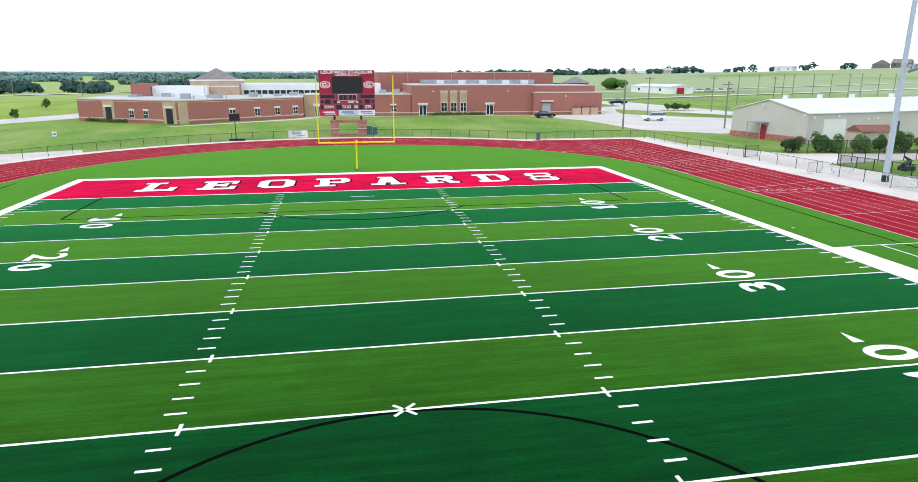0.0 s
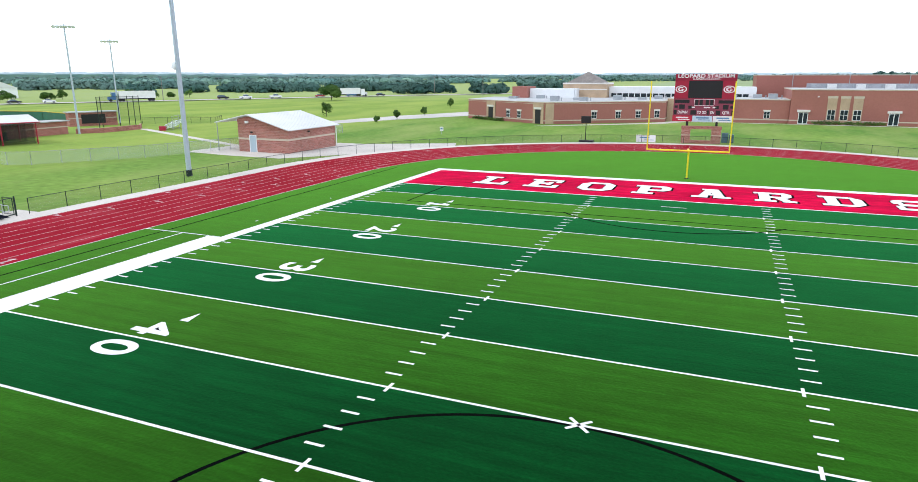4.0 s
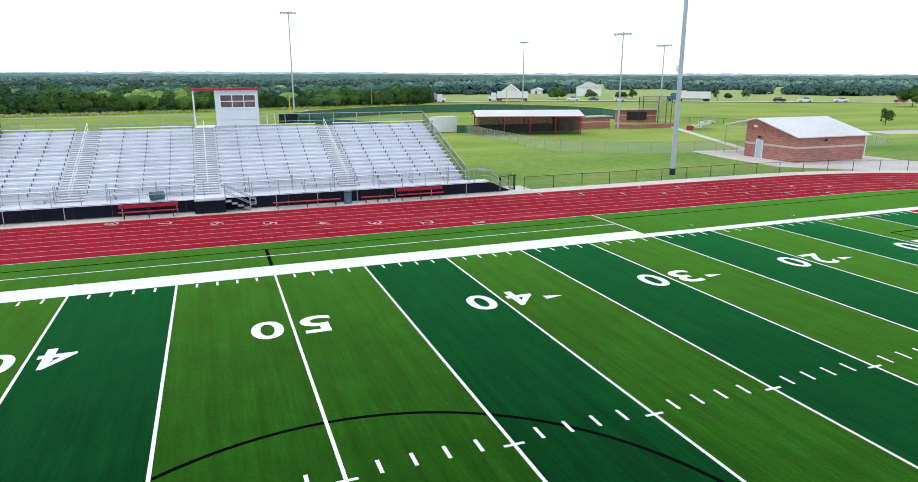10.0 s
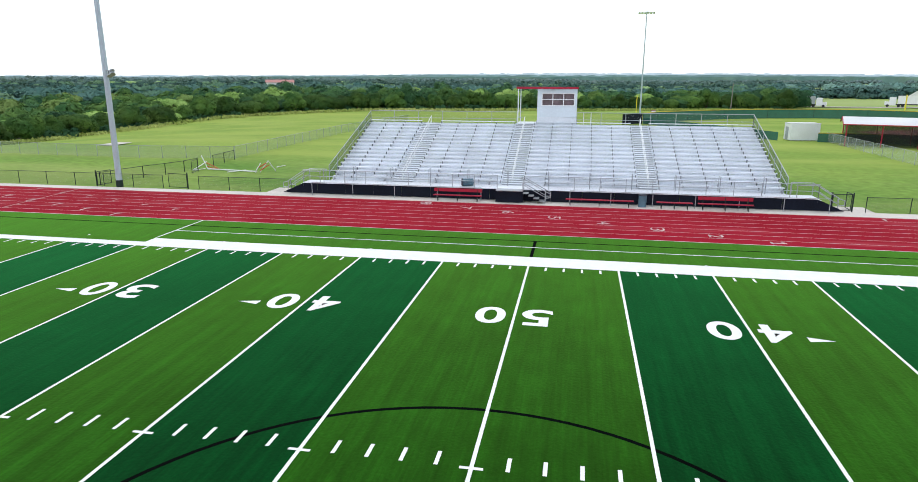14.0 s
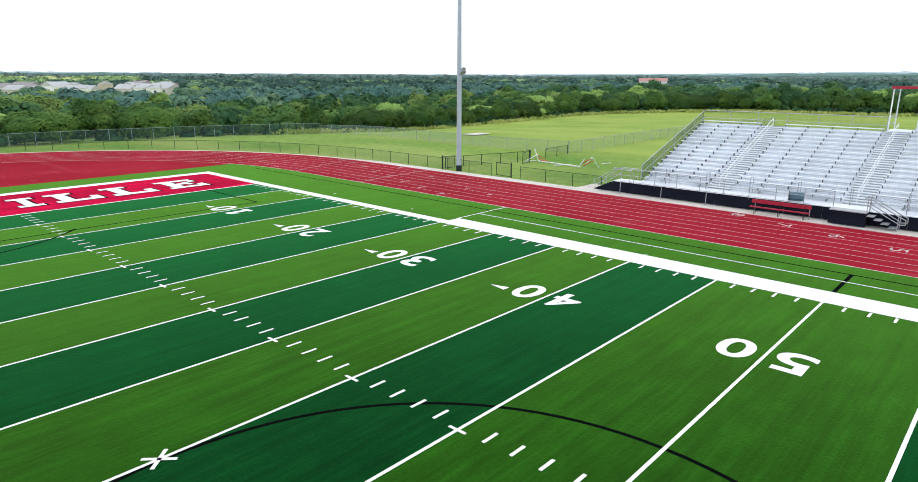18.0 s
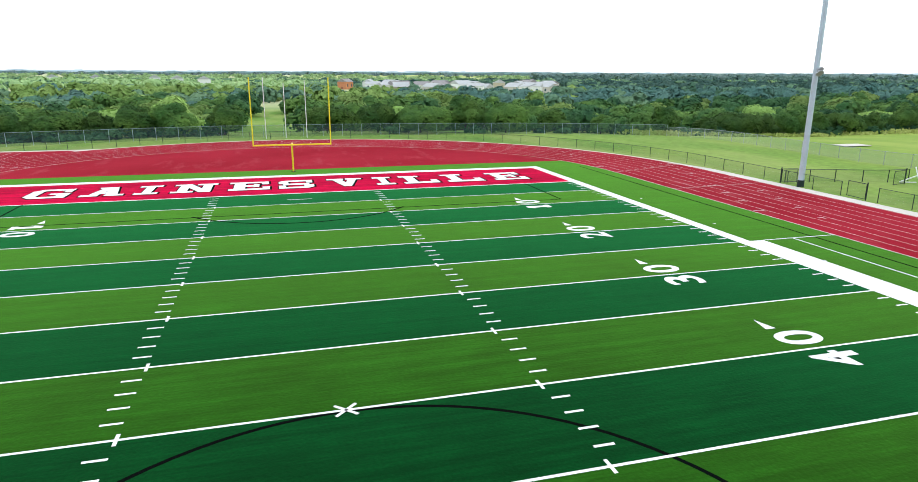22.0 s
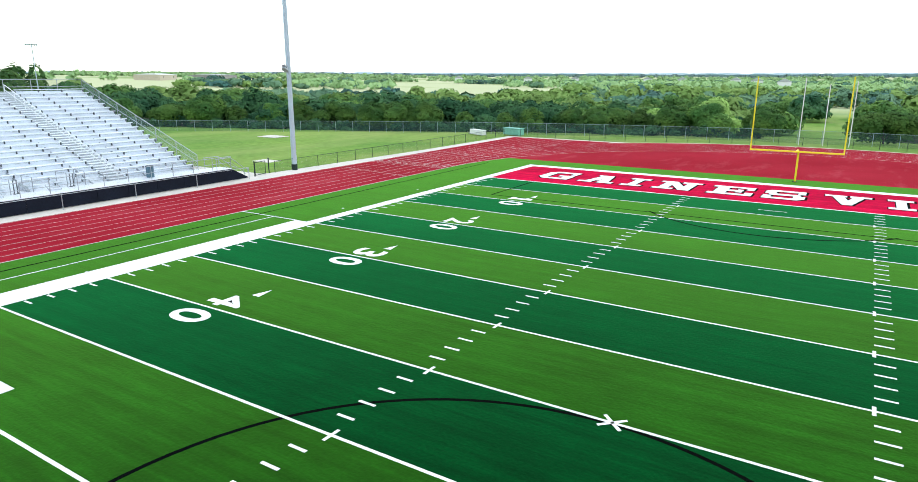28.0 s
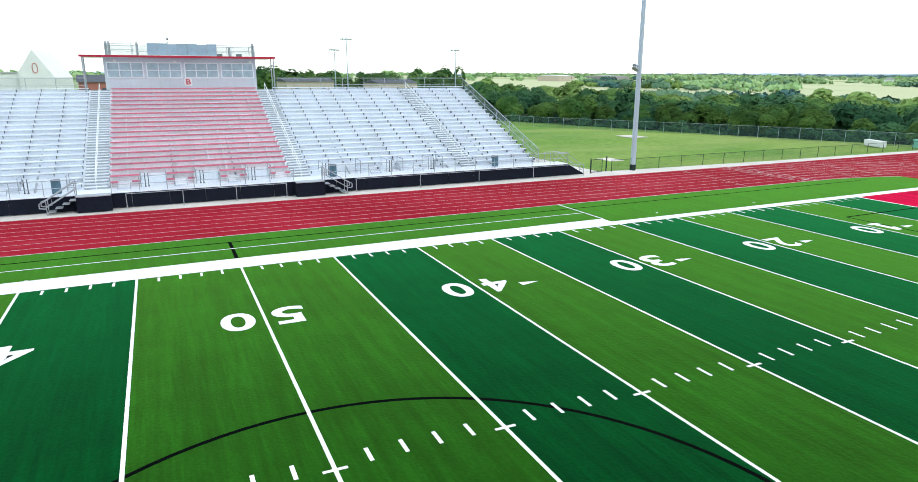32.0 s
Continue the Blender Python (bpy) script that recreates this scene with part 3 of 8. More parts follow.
                part("direction_arrow", tri, None, base, at=pose(s * 16.55, y + e * 1.95, 0, 0, 0, 0 if e > 0 else 180))
    return base


pitch = build_pitch()


# ---- track ----
def build_track():
    base = thing("running_track", "worn red rubber running track with eight white-lined lanes", "running track", kind="structure")
    part("lane_surface", ring(R_IN, R_OUT + 0.15, 0.0), "track", base)
    z = 0.006
    for i in range(9):
        r = R_IN + i * LANE
        part("lane_line", ring(r - 0.03 - 0.05 * (i == 0), r + 0.03, z), "track_line", base)
    # the home straight runs on past both bends
    for s in (1, -1):
        a, b = sorted((s * BEND, s * 83.5))
        m = Mesh().face((R_IN - 5.5, a, -0.006), (R_OUT + 0.15, a, -0.006), (R_OUT + 0.15, b, -0.006), (R_IN - 5.5, b, -0.006))
        part("straight_extension", m, "track", base)
        for i in range(9):
            x = R_IN + i * LANE
            y0 = BEND
            a, b = sorted((s * y0, s * 83))
            part("lane_line", Mesh().face((x - 0.03, a, 0.009), (x + 0.03, a, 0.009), (x + 0.03, b, 0.009), (x - 0.03, b, 0.009)), "track_line", base)
    # the south half-circle inside the bend is track rubber too
    pts = [p for p in oval(R_IN - 0.1) if p[1] < -58.3]
    m = Mesh().face(*[(x, y, 0.004) for x, y in pts])
    part("runway_area", m, "track", base, "plain red rubber inside the south bend")
    for i in range(8):
        x = -(R_IN + (i + 0.5) * LANE)
        numeral(str(i + 1), 1.3, "track_line", "lane_number", base, pose(x, 14.3 - 3.38 * i, 0.008, 0, 0, 0), 0.75)
        for y in (-49.6, 40.0):
            numeral(str(i + 1), 1.15, "track_line", "lane_number", base, pose(-x, y, 0.012, 0, 0, 0 if y < 0 else 180), 0.62)

    def mark(lane, y, side=-1, w=0.8, t=0.07):
        x = side * (R_IN + (lane - 0.5) * LANE)
        part("exchange_mark", Mesh().face((x - w / 2, y - t, 0.01), (x + w / 2, y - t, 0.01), (x + w / 2, y + t, 0.01), (x - w / 2, y + t, 0.01)), "track_line", base)
        part("mark_point", Mesh().face((x - w / 2, y + t, 0.011), (x - w / 2 + 0.22, y + t, 0.011), (x - w / 2 + 0.05, y + t + 0.34, 0.011)), "track_line", base)

    for k in range(1, 9):
        mark(k, 26.87 + (7 - k) * 3.37)
        mark(k, -30.3 - 3.45 * (k - 1))
        if k > 2:
            mark(k, 36.9 + (7 - k) * 3.3, w=0.6)
            mark(k, -20.2 - 3.45 * (k - 1), w=0.45)
    # marks across the lanes on the bends
    for cy, s, a0, step in ((-BEND, 1, 187.5 - 4.1, 4.1), (BEND, -1, 172.5 + 4.1, -4.1), (-BEND, 1, 325.0, 0.8), (BEND, -1, 38.0, -1.2), (-BEND, 1, 250, 3.0), (BEND, -1, 110, -3.0)):
        for k in range(1, 9):
            a = radians(a0 + step * k)
            r = R_IN + (k - 0.5) * LANE
            c, d = math.cos(a), math.sin(a)
            m = Mesh().face(*[(c * (r + u) - d * v, cy + d * (r + u) + c * v, 0.01) for u, v in ((-0.45, -0.06), (0.45, -0.06), (0.45, 0.06), (-0.45, 0.06))])
            part("exchange_mark", m, "track_line", base)
    for s, y0, y1 in ((-1, -40.0, -40.8), (-1, -50.1, -53.6), (1, -42.1, -43.7), (1, -48.7, -48.7), (1, -50.6, -50.6), (1, -59.3, -60.9), (1, 38.8, 38.8), (1, 41.0, 43.6), (1, 30.3, 31.1), (1, 50.4, 52.1), (1, 57.2, 60.6)):
        x0, x1 = s * R_IN, s * R_OUT
        part("start_line", Mesh().face((x0, y0 - 0.04, 0.0125), (x1, y1 - 0.04, 0.0125), (x1, y1 + 0.04, 0.0125), (x0, y0 + 0.04, 0.0125)), "track_line", base)
    m = Mesh()
    edge = []
    for p, q in zip(oval(R_OUT + 0.75), oval(R_OUT + 2.2)):
        k = smooth(-56, -44, p[1])
        edge.append((p[0] + (q[0] - p[0]) * k, p[1] + (q[1] - p[1]) * k))
    inner = oval(R_OUT + 0.15)
    for k in range(len(inner)):
        j = (k + 1) % len(inner)
        m.face((*inner[k], -0.02), (*edge[k], -0.02), (*edge[j], -0.02), (*inner[j], -0.02))
    apron = part("apron", m, "concrete")
    tagged(apron, "pale concrete strip around the running track", "pavement", kind="structure")


build_track()

# ---- end zone lettering ----
def rect(x0, x1, y0, y1):
    return [(x0, y0), (x1, y0), (x1, y1), (x0, y1)]


GLYPHS = {
    "L": [rect(.14, .42, 0, 1), rect(0, .58, .83, 1), rect(0, 1, 0, .19), rect(.8, 1, 0, .42)],
    "E": [rect(.12, .40, 0, 1), rect(0, .97, .82, 1), rect(0, 1, 0, .18), rect(.4, .72, .41, .59), rect(.8, .97, .64, 1), rect(.82, 1, 0, .36), rect(.6, .74, .32, .68)],
    "O": [rect(0, .28, .22, .78), rect(.72, 1, .22, .78), rect(.22, .78, .81, 1), rect(.22, .78, 0, .19),
          [(0, .78), (.28, .74), (.32, .81), (.22, 1)], [(1, .78), (.78, 1), (.68, .81), (.72, .74)],
          [(0, .22), (.22, 0), (.32, .19), (.28, .26)], [(1, .22), (.72, .26), (.68, .19), (.78, 0)]],
    "P": [rect(.13, .41, 0, 1), rect(0, .58, 0, .17), rect(0, .8, .82, 1), rect(.3, .8, .38, .56), rect(.74, 1, .56, .84),
          [(.8, .82), (1, .84), (.84, 1), (.78, 1)], [(.78, .38), (.84, .38), (1, .56), (.8, .57)]],
    "A": [[(.16, .1), (.4, .1), (.62, .98), (.36, 1)], [(.6, .1), (.86, .1), (.68, 1), (.42, 1)], rect(.3, .72, .27, .43), rect(0, .42, 0, .17), rect(.56, 1, 0, .17), rect(.24, .66, .86, 1)],
    "R": [rect(.12, .39, 0, 1), rect(0, .52, 0, .17), rect(0, .76, .82, 1), rect(.3, .76, .42, .58), rect(.68, .93, .58, .84), [(.76, .82), (.93, .84), (.8, 1), (.74, 1)],
          [(.74, .42), (.8, .42), (.93, .58), (.76, .6)], [(.46, .46), (.66, .1), (.92, .1), (.74, .48)], rect(.66, 1, 0, .17)],
    "D": [rect(.13, .41, 0, 1), rect(0, .74, .82, 1), rect(0, .74, 0, .18), rect(.73, 1, .24, .76), [(.72, .82), (.73, .74), (1, .76), (.76, 1)], [(.72, .18), (.76, 0), (1, .24), (.73, .26)]],
    "S": [rect(.16, .86, .82, 1), rect(0, .28, .58, .86), rect(.12, .88, .41, .6), rect(.72, 1, .14, .43), rect(.14, .84, 0, .18), rect(.8, .98, .64, 1), rect(0, .2, 0, .38),
          [(0, .86), (.2, .8), (.2, 1), (.16, 1)], [(1, .14), (.8, .2), (.8, 0), (.84, 0)]],
    "G": [rect(0, .28, .2, .8), rect(.2, .82, .82, 1), rect(.2, .8, 0, .18), rect(.78, .97, .62, 1), rect(.72, 1, 0, .5), rect(.52, 1, .36, .52),
          [(0, .8), (.28, .76), (.32, .82), (.2, 1)], [(0, .2), (.2, 0), (.32, .18), (.28, .24)]],
    "I": [rect(.34, .66, 0, 1), rect(.1, .9, 0, .18), rect(.1, .9, .82, 1)],
    "N": [rect(.13, .36, .1, 1), rect(.66, .89, 0, .92), [(.13, 1), (.64, 0), (.89, 0), (.38, 1)], rect(0, .5, 0, .17), rect(.52, 1, .83, 1), rect(0, .38, .83, 1)],
    "V": [[(.13, .95), (.4, .95), (.62, 0), (.4, 0)], [(.4, 0), (.6, 0), (.88, .95), (.62, .95)], rect(0, .48, .83, 1), rect(.54, 1, .83, 1)],
}


def grow(poly, d):
    """A convex outline moved outward by d."""
    n, out = len(poly), []
    area = sum(poly[i][0] * poly[(i + 1) % n][1] - poly[(i + 1) % n][0] * poly[i][1] for i in range(n))
    s = 1 if area > 0 else -1
    for i in range(n):
        p, a, b = Vector(poly[i]), Vector(poly[i - 1]), Vector(poly[(i + 1) % n])
        e0, e1 = (p - a).normalized(), (b - p).normalized()
        n0, n1 = Vector((e0.y, -e0.x)) * s, Vector((e1.y, -e1.x)) * s
        k = max(0.5, 1 + n0.dot(n1))
        out.append(tuple(p + (n0 + n1) * (d / k)))
    return out


def end_zone_word(text, places, h, facing):
    """Slab-serif letters painted on the end zone, white with a dark outline; places: where each begins and its width."""
    for ch, (cx, w) in zip(text, places):
        white, dark = Mesh(), Mesh()
        for j, g in enumerate(GLYPHS[ch]):
            poly = [(cx + (u * 0.86 + 0.07 if ch == "S" else u) * w, (v - 0.5) * h) for u, v in g]
            zz = 0.012 + 0.0004 * j
            white.face(*[(a, b, zz) for a, b in poly])
            dark.face(*[(a + 0.05, b - 0.08, 0.007 + 0.0003 * j) for a, b in grow(poly, 0.13)])
        at = pose(0, facing * 50.4, 0, 0, 0, 0 if facing > 0 else 180)
        part("letter", white, "paint", pitch, "white slab letter %s with a black edge" % ch, at)
        part("letter_outline", dark, "black_line", pitch, "", at)


end_zone_word("LEOPARDS", [(-18.35 + 4.82 * i, 3.05) for i in range(8)], 4.4, 1)
end_zone_word("GAINESVILLE", [(-20.95, 3.1), (-16.85, 3.2), (-13.15, 2.25), (-10.15, 3.5), (-5.65, 3.4), (-1.75, 3.5), (2.75, 3.2), (6.75, 2.1), (9.45, 3.3), (13.55, 3.45), (18.1, 3.35)], 4.3, -1)


# ---- goal posts ----
def goal_post(label, y, turn):
    g = thing("goal_post", label, "goal post", "goal posts", at=pose(0, y, 0, 0, 0, turn))
    m = Mesh()
    m.rod((0, 3.0, 0), (0, 3.0, 2.2), 0.085, 10)
    pts = [(0, 3.0 - 1.2 + 1.2 * math.cos(a), 2.2 + 0.75 * math.sin(a)) for a in [radians(d) for d in range(0, 91, 15)]] + [(0, 0, 2.97)]
    m.tube(pts, 0.085, 10)
    part("gooseneck", m, "yellow", g)
    part("crossbar", Mesh().rod((-3.6, 0, 3.0), (3.6, 0, 3.0), 0.075, 10), "yellow", g)
    for s in (1, -1):
        part("upright", Mesh().rod((s * 3.56, 0, 2.95), (s * 3.56, 0, 9.2), 0.055, 10), "yellow", g)
    part("base_collar", Mesh().rod((0, 3.0, -0.05), (0, 3.0, 0.06), 0.2, 12), "post", g)
    return g


goal_post("bright yellow steel goal post at the school end", 55.2, 0)
goal_post("bright yellow steel goal post by the woods", -55.2, 180)
# practice posts, thin and pale, behind the south bend
for x, h in ((-3.15, 8.6), (-0.05, 8.2), (2.9, 9.0)):
    p = thing("practice_pole", "thin pale steel pole behind the south bend", "pole", "practice poles", at=pose(x, -94.5, 0))
    part("shaft", Mesh().rod((0, 0, 0), (0, 0, h), 0.06, 8), "white", p)


# ---- light poles ----
def stadium_pole(x, y, side, lamp_z=10.1, finish="galv"):
    p = thing("stadium_light_pole", "tall tapering grey steel light pole on a black footing", "light pole", "stadium light poles", at=pose(x, y, 0))
    part("shaft", Mesh().rod((0, 0, 0), (0, 0, 30), 0.265, 16, 0.14), "pole_grey", p)
    part("footing", Mesh().rod((0, 0, -0.1), (0, 0, 0.55), 0.30, 16), "post", p, "black rubber footing sleeve")
    d = Vector((side[0], side[1], 0)).normalized()
    arm = Mesh().rod((0, 0, lamp_z), tuple(d * 0.9 + Vector((0, 0, lamp_z))), 0.05, 6)
    part("bracket", arm, "galv", p)
    for k in (0, 1):
        c = d * (0.55 + 0.4 * k) + Vector((0, 0, lamp_z - 0.15 + 0.1 * k))
        m = Mesh().rod(tuple(c), tuple(c + d * 0.25 + Vector((0, 0, -0.3))), 0.12, 10, 0.27)
        lamp = part("floodlight", m, finish, p)
        part("visor", Mesh().rod(tuple(c + d * 0.05 + Vector((0, 0, 0.12))), tuple(c + d * 0.3 + Vector((0, 0, 0.0))), 0.1, 8, 0.2), finish, lamp)
    for k in range(3):
        part("lamp_rack", Mesh().box(-2.2, 2.2, -0.08, 0.08, 27 + k * 1.2, 27.12 + k * 1.2), "galv", p)


M["pole_grey"] = mat("pole_grey", (0.46, 0.54, 0.61), 0.45, 0.2, vary=0.06, scale=0.4)
stadium_pole(-46.4, 41.95, (-0.6, 0.3), 10.85, "white_metal")
stadium_pole(-43.3, -38.4, (0.5, 1))
stadium_pole(43.7, -39.7, (-0.4, 0.8))
stadium_pole(46.7, 42.4, (0, -1))


def ball_pole(x, y, h, turn, lamps=6):
    z0 = ground_height(x, y)
    p = thing("ballfield_light_pole", "tall thin grey light pole with a crossbar of floodlights", "light pole", "ballfield light poles", at=pose(x, y, z0, 0, 0, turn))
    part("shaft", Mesh().rod((0, 0, 0), (0, 0, h), 0.2, 10, 0.1), "pole_grey", p)
    part("crossbar", Mesh().rod((-1.6, 0, h - 0.3), (1.6, 0, h - 0.3), 0.06, 6), "galv", p)
    for i in range(lamps):
        u = -1.5 + 3.0 * i / (lamps - 1)
        part("floodlight", Mesh().rod((u, 0, h - 0.15), (u, -0.35, h - 0.45), 0.12, 8, 0.3), "alu", p)


# ---- grandstands ----
def rail(m, pts, h, r=0.024, mid=True):
    top = [(x, y, z + h) for x, y, z in pts]
    m.tube(top, r)
    if mid:
        m.tube([(x, y, z + h * 0.5) for x, y, z in pts], r * 0.8)
    return m


def uprights(g, name, spots, h, r, material):
    """Equal upright tubes of a rail, one part each."""
    me = Mesh().rod((0, 0, 0), (0, 0, h), r).mesh(name, material)
    for x, y, z in spots:
        part(name, me, None, g, at=pose(x, y, z))


def grandstand(name, label, at, y0, y1, deck, wlk, rows, tread, rise, aisles, red=None, bays=(), ends=(1.8, 1.8), box=(0, 0), screen="chain_grey", pens=()):
    g = thing(name, label, "bleachers", "grandstands", at=at)
    depth = wlk + rows * tread
    top = deck + (rows - 1) * rise
    e0, e1 = y0 - ends[0], y1 + ends[1]
    # skirt panels and the bays under the front stairs
    ypos, k = e0, 0
    while ypos < e1 - 0.1:
        b = min(ypos + 2.45, e1)
        part("skirt_panel", Mesh().box(0, 0.04, ypos + 0.01, b - 0.01, 0.04, deck - 0.06), "skirt", g)
        ypos = b
    part("front_walkway", Mesh().box(-0.03, wlk, e0, e1, deck - 0.06, deck), "alu", g)
    for a, b, way in bays:
        part("stair_bay", Mesh().box(-0.95, -0.06, a, b, 0.04, deck - 0.05), "skirt", g, "black panelled stair landing")
        part("landing", Mesh().box(-0.98, -0.035, a, b, deck - 0.05, deck + 0.01), "galv", g)
        # the flight runs down along the front, away from the nearest rail end given by way
        e = b if way > 0 else a
        for s in range(4):
            zz = deck * (1 - (s + 1) / 5)
            c0, c1 = sorted((e + way * s * 0.42, e + way * (s + 1) * 0.42))
            part("tread", Mesh().box(-0.95, -0.1, c0, c1, zz - 0.04, zz), "galv", g)
        part("stringer", Mesh().prism([(-0.08, min(e, e + way * 1.7)), (-0.04, min(e, e + way * 1.7)), (-0.04, max(e, e + way * 1.7)), (-0.08, max(e, e + way * 1.7))], 0.03, deck * 0.45), "skirt", g)
        for xx in (-0.95, -0.12):
            m = Mesh()
            a3 = [(xx, e - way * 0.2, deck + 0.95), (xx, e + way * 0.1, deck + 0.95), (xx, e + way * 1.8, 0.95), (xx, e + way * 2.15, 0.8), (xx, e + way * 2.15, 0.5), (xx, e + way * 1.8, 0.45)]
            m.tube(a3, 0.034)
            part("lower_rail", Mesh().rod((xx, e, deck + 0.5), (xx, e + way * 1.8, 0.5), 0.028), "galv", g)
            uprights(g, "stair_post", [(xx, e, deck), (xx, e + way * 1.75, 0)], 0.98, 0.03, "galv")
            part("stair_rail", m, "galv", g, "grey tubular stair handrail")
    # rows
    br, brw = Mesh(), Mesh()
    spans, s0 = [], y0
    for a, b in sorted(aisles):
        spans.append((s0, a))
        s0 = b
    spans.append((s0, y1))
    for i in range(rows):
        x = wlk + i * tread
        z = deck + i * rise
        # the two lowest rows leave open pens for wheelchairs
        solid = [(y0, y1)]
        if pens and i < 2:
            ends_ = [y0] + [v for q in sorted(pens) for v in q] + [y1]
            solid = list(zip(ends_[::2], ends_[1::2]))
        fb, rb = Mesh(), Mesh()
        for a, b in solid if i == 1 else [(y0, y1)]:
            fb.box(x, x + tread * 0.48, a, b, z - 0.05, z).box(x + tread * 0.5, x + tread, a, b, z - 0.05, z - 0.001)
        for a, b in solid if i == 0 else [(y0, y1)]:
            rb.box(x + tread - 0.03, x + tread, a, b, z + 0.005, z + rise - 0.055)
        part("foot_board", fb, "foot_alu", g)
        part("riser_board", rb, "alu", g)
        if red and i < 2 and pens:
            for a, b in solid:
                if b > red[0] + 0.6 and a < red[1] - 0.6:
                    part("riser_facing", Mesh().box(x + tread - 0.036, x + tread - 0.031, max(a, red[0] + 0.25), min(b, red[1] - 0.25), z + 0.006, z + rise - 0.056), "pink_board", g, "pale pink facing on a riser board")
        elif red:
            part("riser_facing", Mesh().box(x + tread - 0.036, x + tread - 0.031, red[0] + 0.25, red[1] - 0.25, z + 0.006, z + rise - 0.056), "pink_board", g, "pale pink facing on a riser board")
        for a, b in spans:
            n = max(1, round((b - a) / (1.15 if red and a >= red[0] - 0.2 and b <= red[1] + 0.2 else 1.85)))
            w = (b - a) / n
            sx = x + tread - 0.30
            if pens and i < 2:
                cuts = [(max(a, c), min(b, d)) for c, d in solid if min(b, d) - max(a, c) > 0.3]
                if i == 0:
                    # small steps up through the middle of each block of seats
                    cuts = [h for c, d in cuts for h in (((c, c + (d - c) * 0.3), (d - (d - c) * 0.3, d)) if d - c < 2.6 else ((c, d),))]
            elif i == 0 and b - a > 3:
                # front row is broken by wheelchair bays
                cuts = [(a, a + (b - a) * 0.3), (a + (b - a) * 0.58, a + (b - a) * 0.82)]
            else:
                cuts = [(a, b)]
            for c, d in cuts:
                is_red = red and a >= red[0] - 0.2 and b <= red[1] + 0.2
                part("seat_plank", Mesh().box(sx, sx + 0.25, c + 0.04, d - 0.04, z + (0.335 if is_red else 0.375), z + 0.44), "red_seat" if is_red else "alu", g, "red seat plank" if is_red else "")
                for j in range(n + 1):
                    u = a + j * w
                    if c - 0.1 <= u <= d + 0.1:
                        u = min(max(u, c + 0.08), d - 0.08)
                        (brw if is_red else br).box(sx + 0.01, sx + 0.2, u - (0.045 if is_red else 0.02), u + (0.045 if is_red else 0.02), z + (0.02 if is_red else 0.16), z + (0.334 if is_red else 0.374))
        for a, b in aisles:
            part("aisle_step", Mesh().box(x + tread * 0.45, x + tread - 0.02, a + 0.08, b - 0.08, z + rise * 0.5 - 0.045, z + rise * 0.5), "alu", g)
            # grey strips in place of the shaded gaps below the treads
            part("aisle_gap_shade", Mesh().box(x + tread * 0.45 + 0.02, x + tread * 0.45 + 0.035, a + 0.08, b - 0.08, z + 0.004, z + rise * 0.5 - 0.05).box(x + tread - 0.045, x + tread - 0.037, a + 0.08, b - 0.08, z + rise * 0.5 + 0.004, z + rise - 0.056), "galv", g)
    tagged(part("seat_bracket", br, "bracket", g), kind="stuff")
    if red:
        tagged(part("seat_bracket", brw, "white_metal", g), kind="stuff")
    # aisle handrails in the middle of each flight
    for a, b in aisles:
        c = (a + b) / 2
        m = Mesh()
        p0, p1 = (wlk + 0.4, c, deck), (depth - 0.3, c, top)
        rail(m, [p0, p1], 0.9, 0.03)
        n = rows // 2
        uprights(g, "aisle_post", [[p0[j] + (p1[j] - p0[j]) * k / n for j in range(3)] for k in range(n + 1)], 0.9, 0.024, "white_metal")
        part("aisle_handrail", m, "white_metal", g, "white tubular aisle handrail")
    # guard rails with wire mesh round the back, the ends and the front
    zb = top
    # the press box stands in a gap of the back rail
    for a, b in ((y0, box[0]), (box[1], y1)):
        part("back_rail", rail(Mesh(), [(depth, a, zb), (depth, b, zb)], 1.35, 0.03), "galv", g)
        n = round((b - a) / 2.4)
        uprights(g, "back_post", [(depth, a + (b - a) * k / n, zb - 0.3) for k in range(n + 1)], 1.65, 0.03, "galv")
        part("back_mesh", Mesh().face((depth, a, zb), (depth, b, zb), (depth, b, zb + 1.33), (depth, a, zb + 1.33)), "chain", g)
    for yy in (y0, y1):
        m, net = Mesh(), Mesh()
        p0, p1 = (wlk, yy, deck), (depth, yy, zb)
        rail(m, [p0, p1], 1.3, 0.035)
        uprights(g, "end_post", [[p0[j] + (p1[j] - p0[j]) * k / 6 for j in range(3)] for k in range(7)], 1.3, 0.03, "galv")
        net.face(p0, p1, (p1[0], yy, p1[2] + 1.28), (p0[0], yy, p0[2] + 1.28))
        part("end_rail", m, "galv", g)
        part("end_mesh", net, screen, g)
    gaps = sorted(bays)
    runs, s0 = [], e0
    for a, b, way in gaps:
        runs.append((s0, a))
        s0 = b
    runs.append((s0, e1))
    for a, b in runs:
        part("front_rail", rail(Mesh(), [(0.05, a, deck), (0.05, b, deck)], 1.05, 0.026), "galv", g)
        n = max(1, round((b - a) / 1.9))
        uprights(g, "front_post", [(0.05, a + (b - a) * k / n, deck - 0.3) for k in range(n + 1)], 1.37, 0.028, "galv")
        part("front_mesh", Mesh().face((0.05, a, deck + 0.03), (0.05, b, deck + 0.03), (0.05, b, deck + 1.03), (0.05, a, deck + 1.03)), "chain", g)
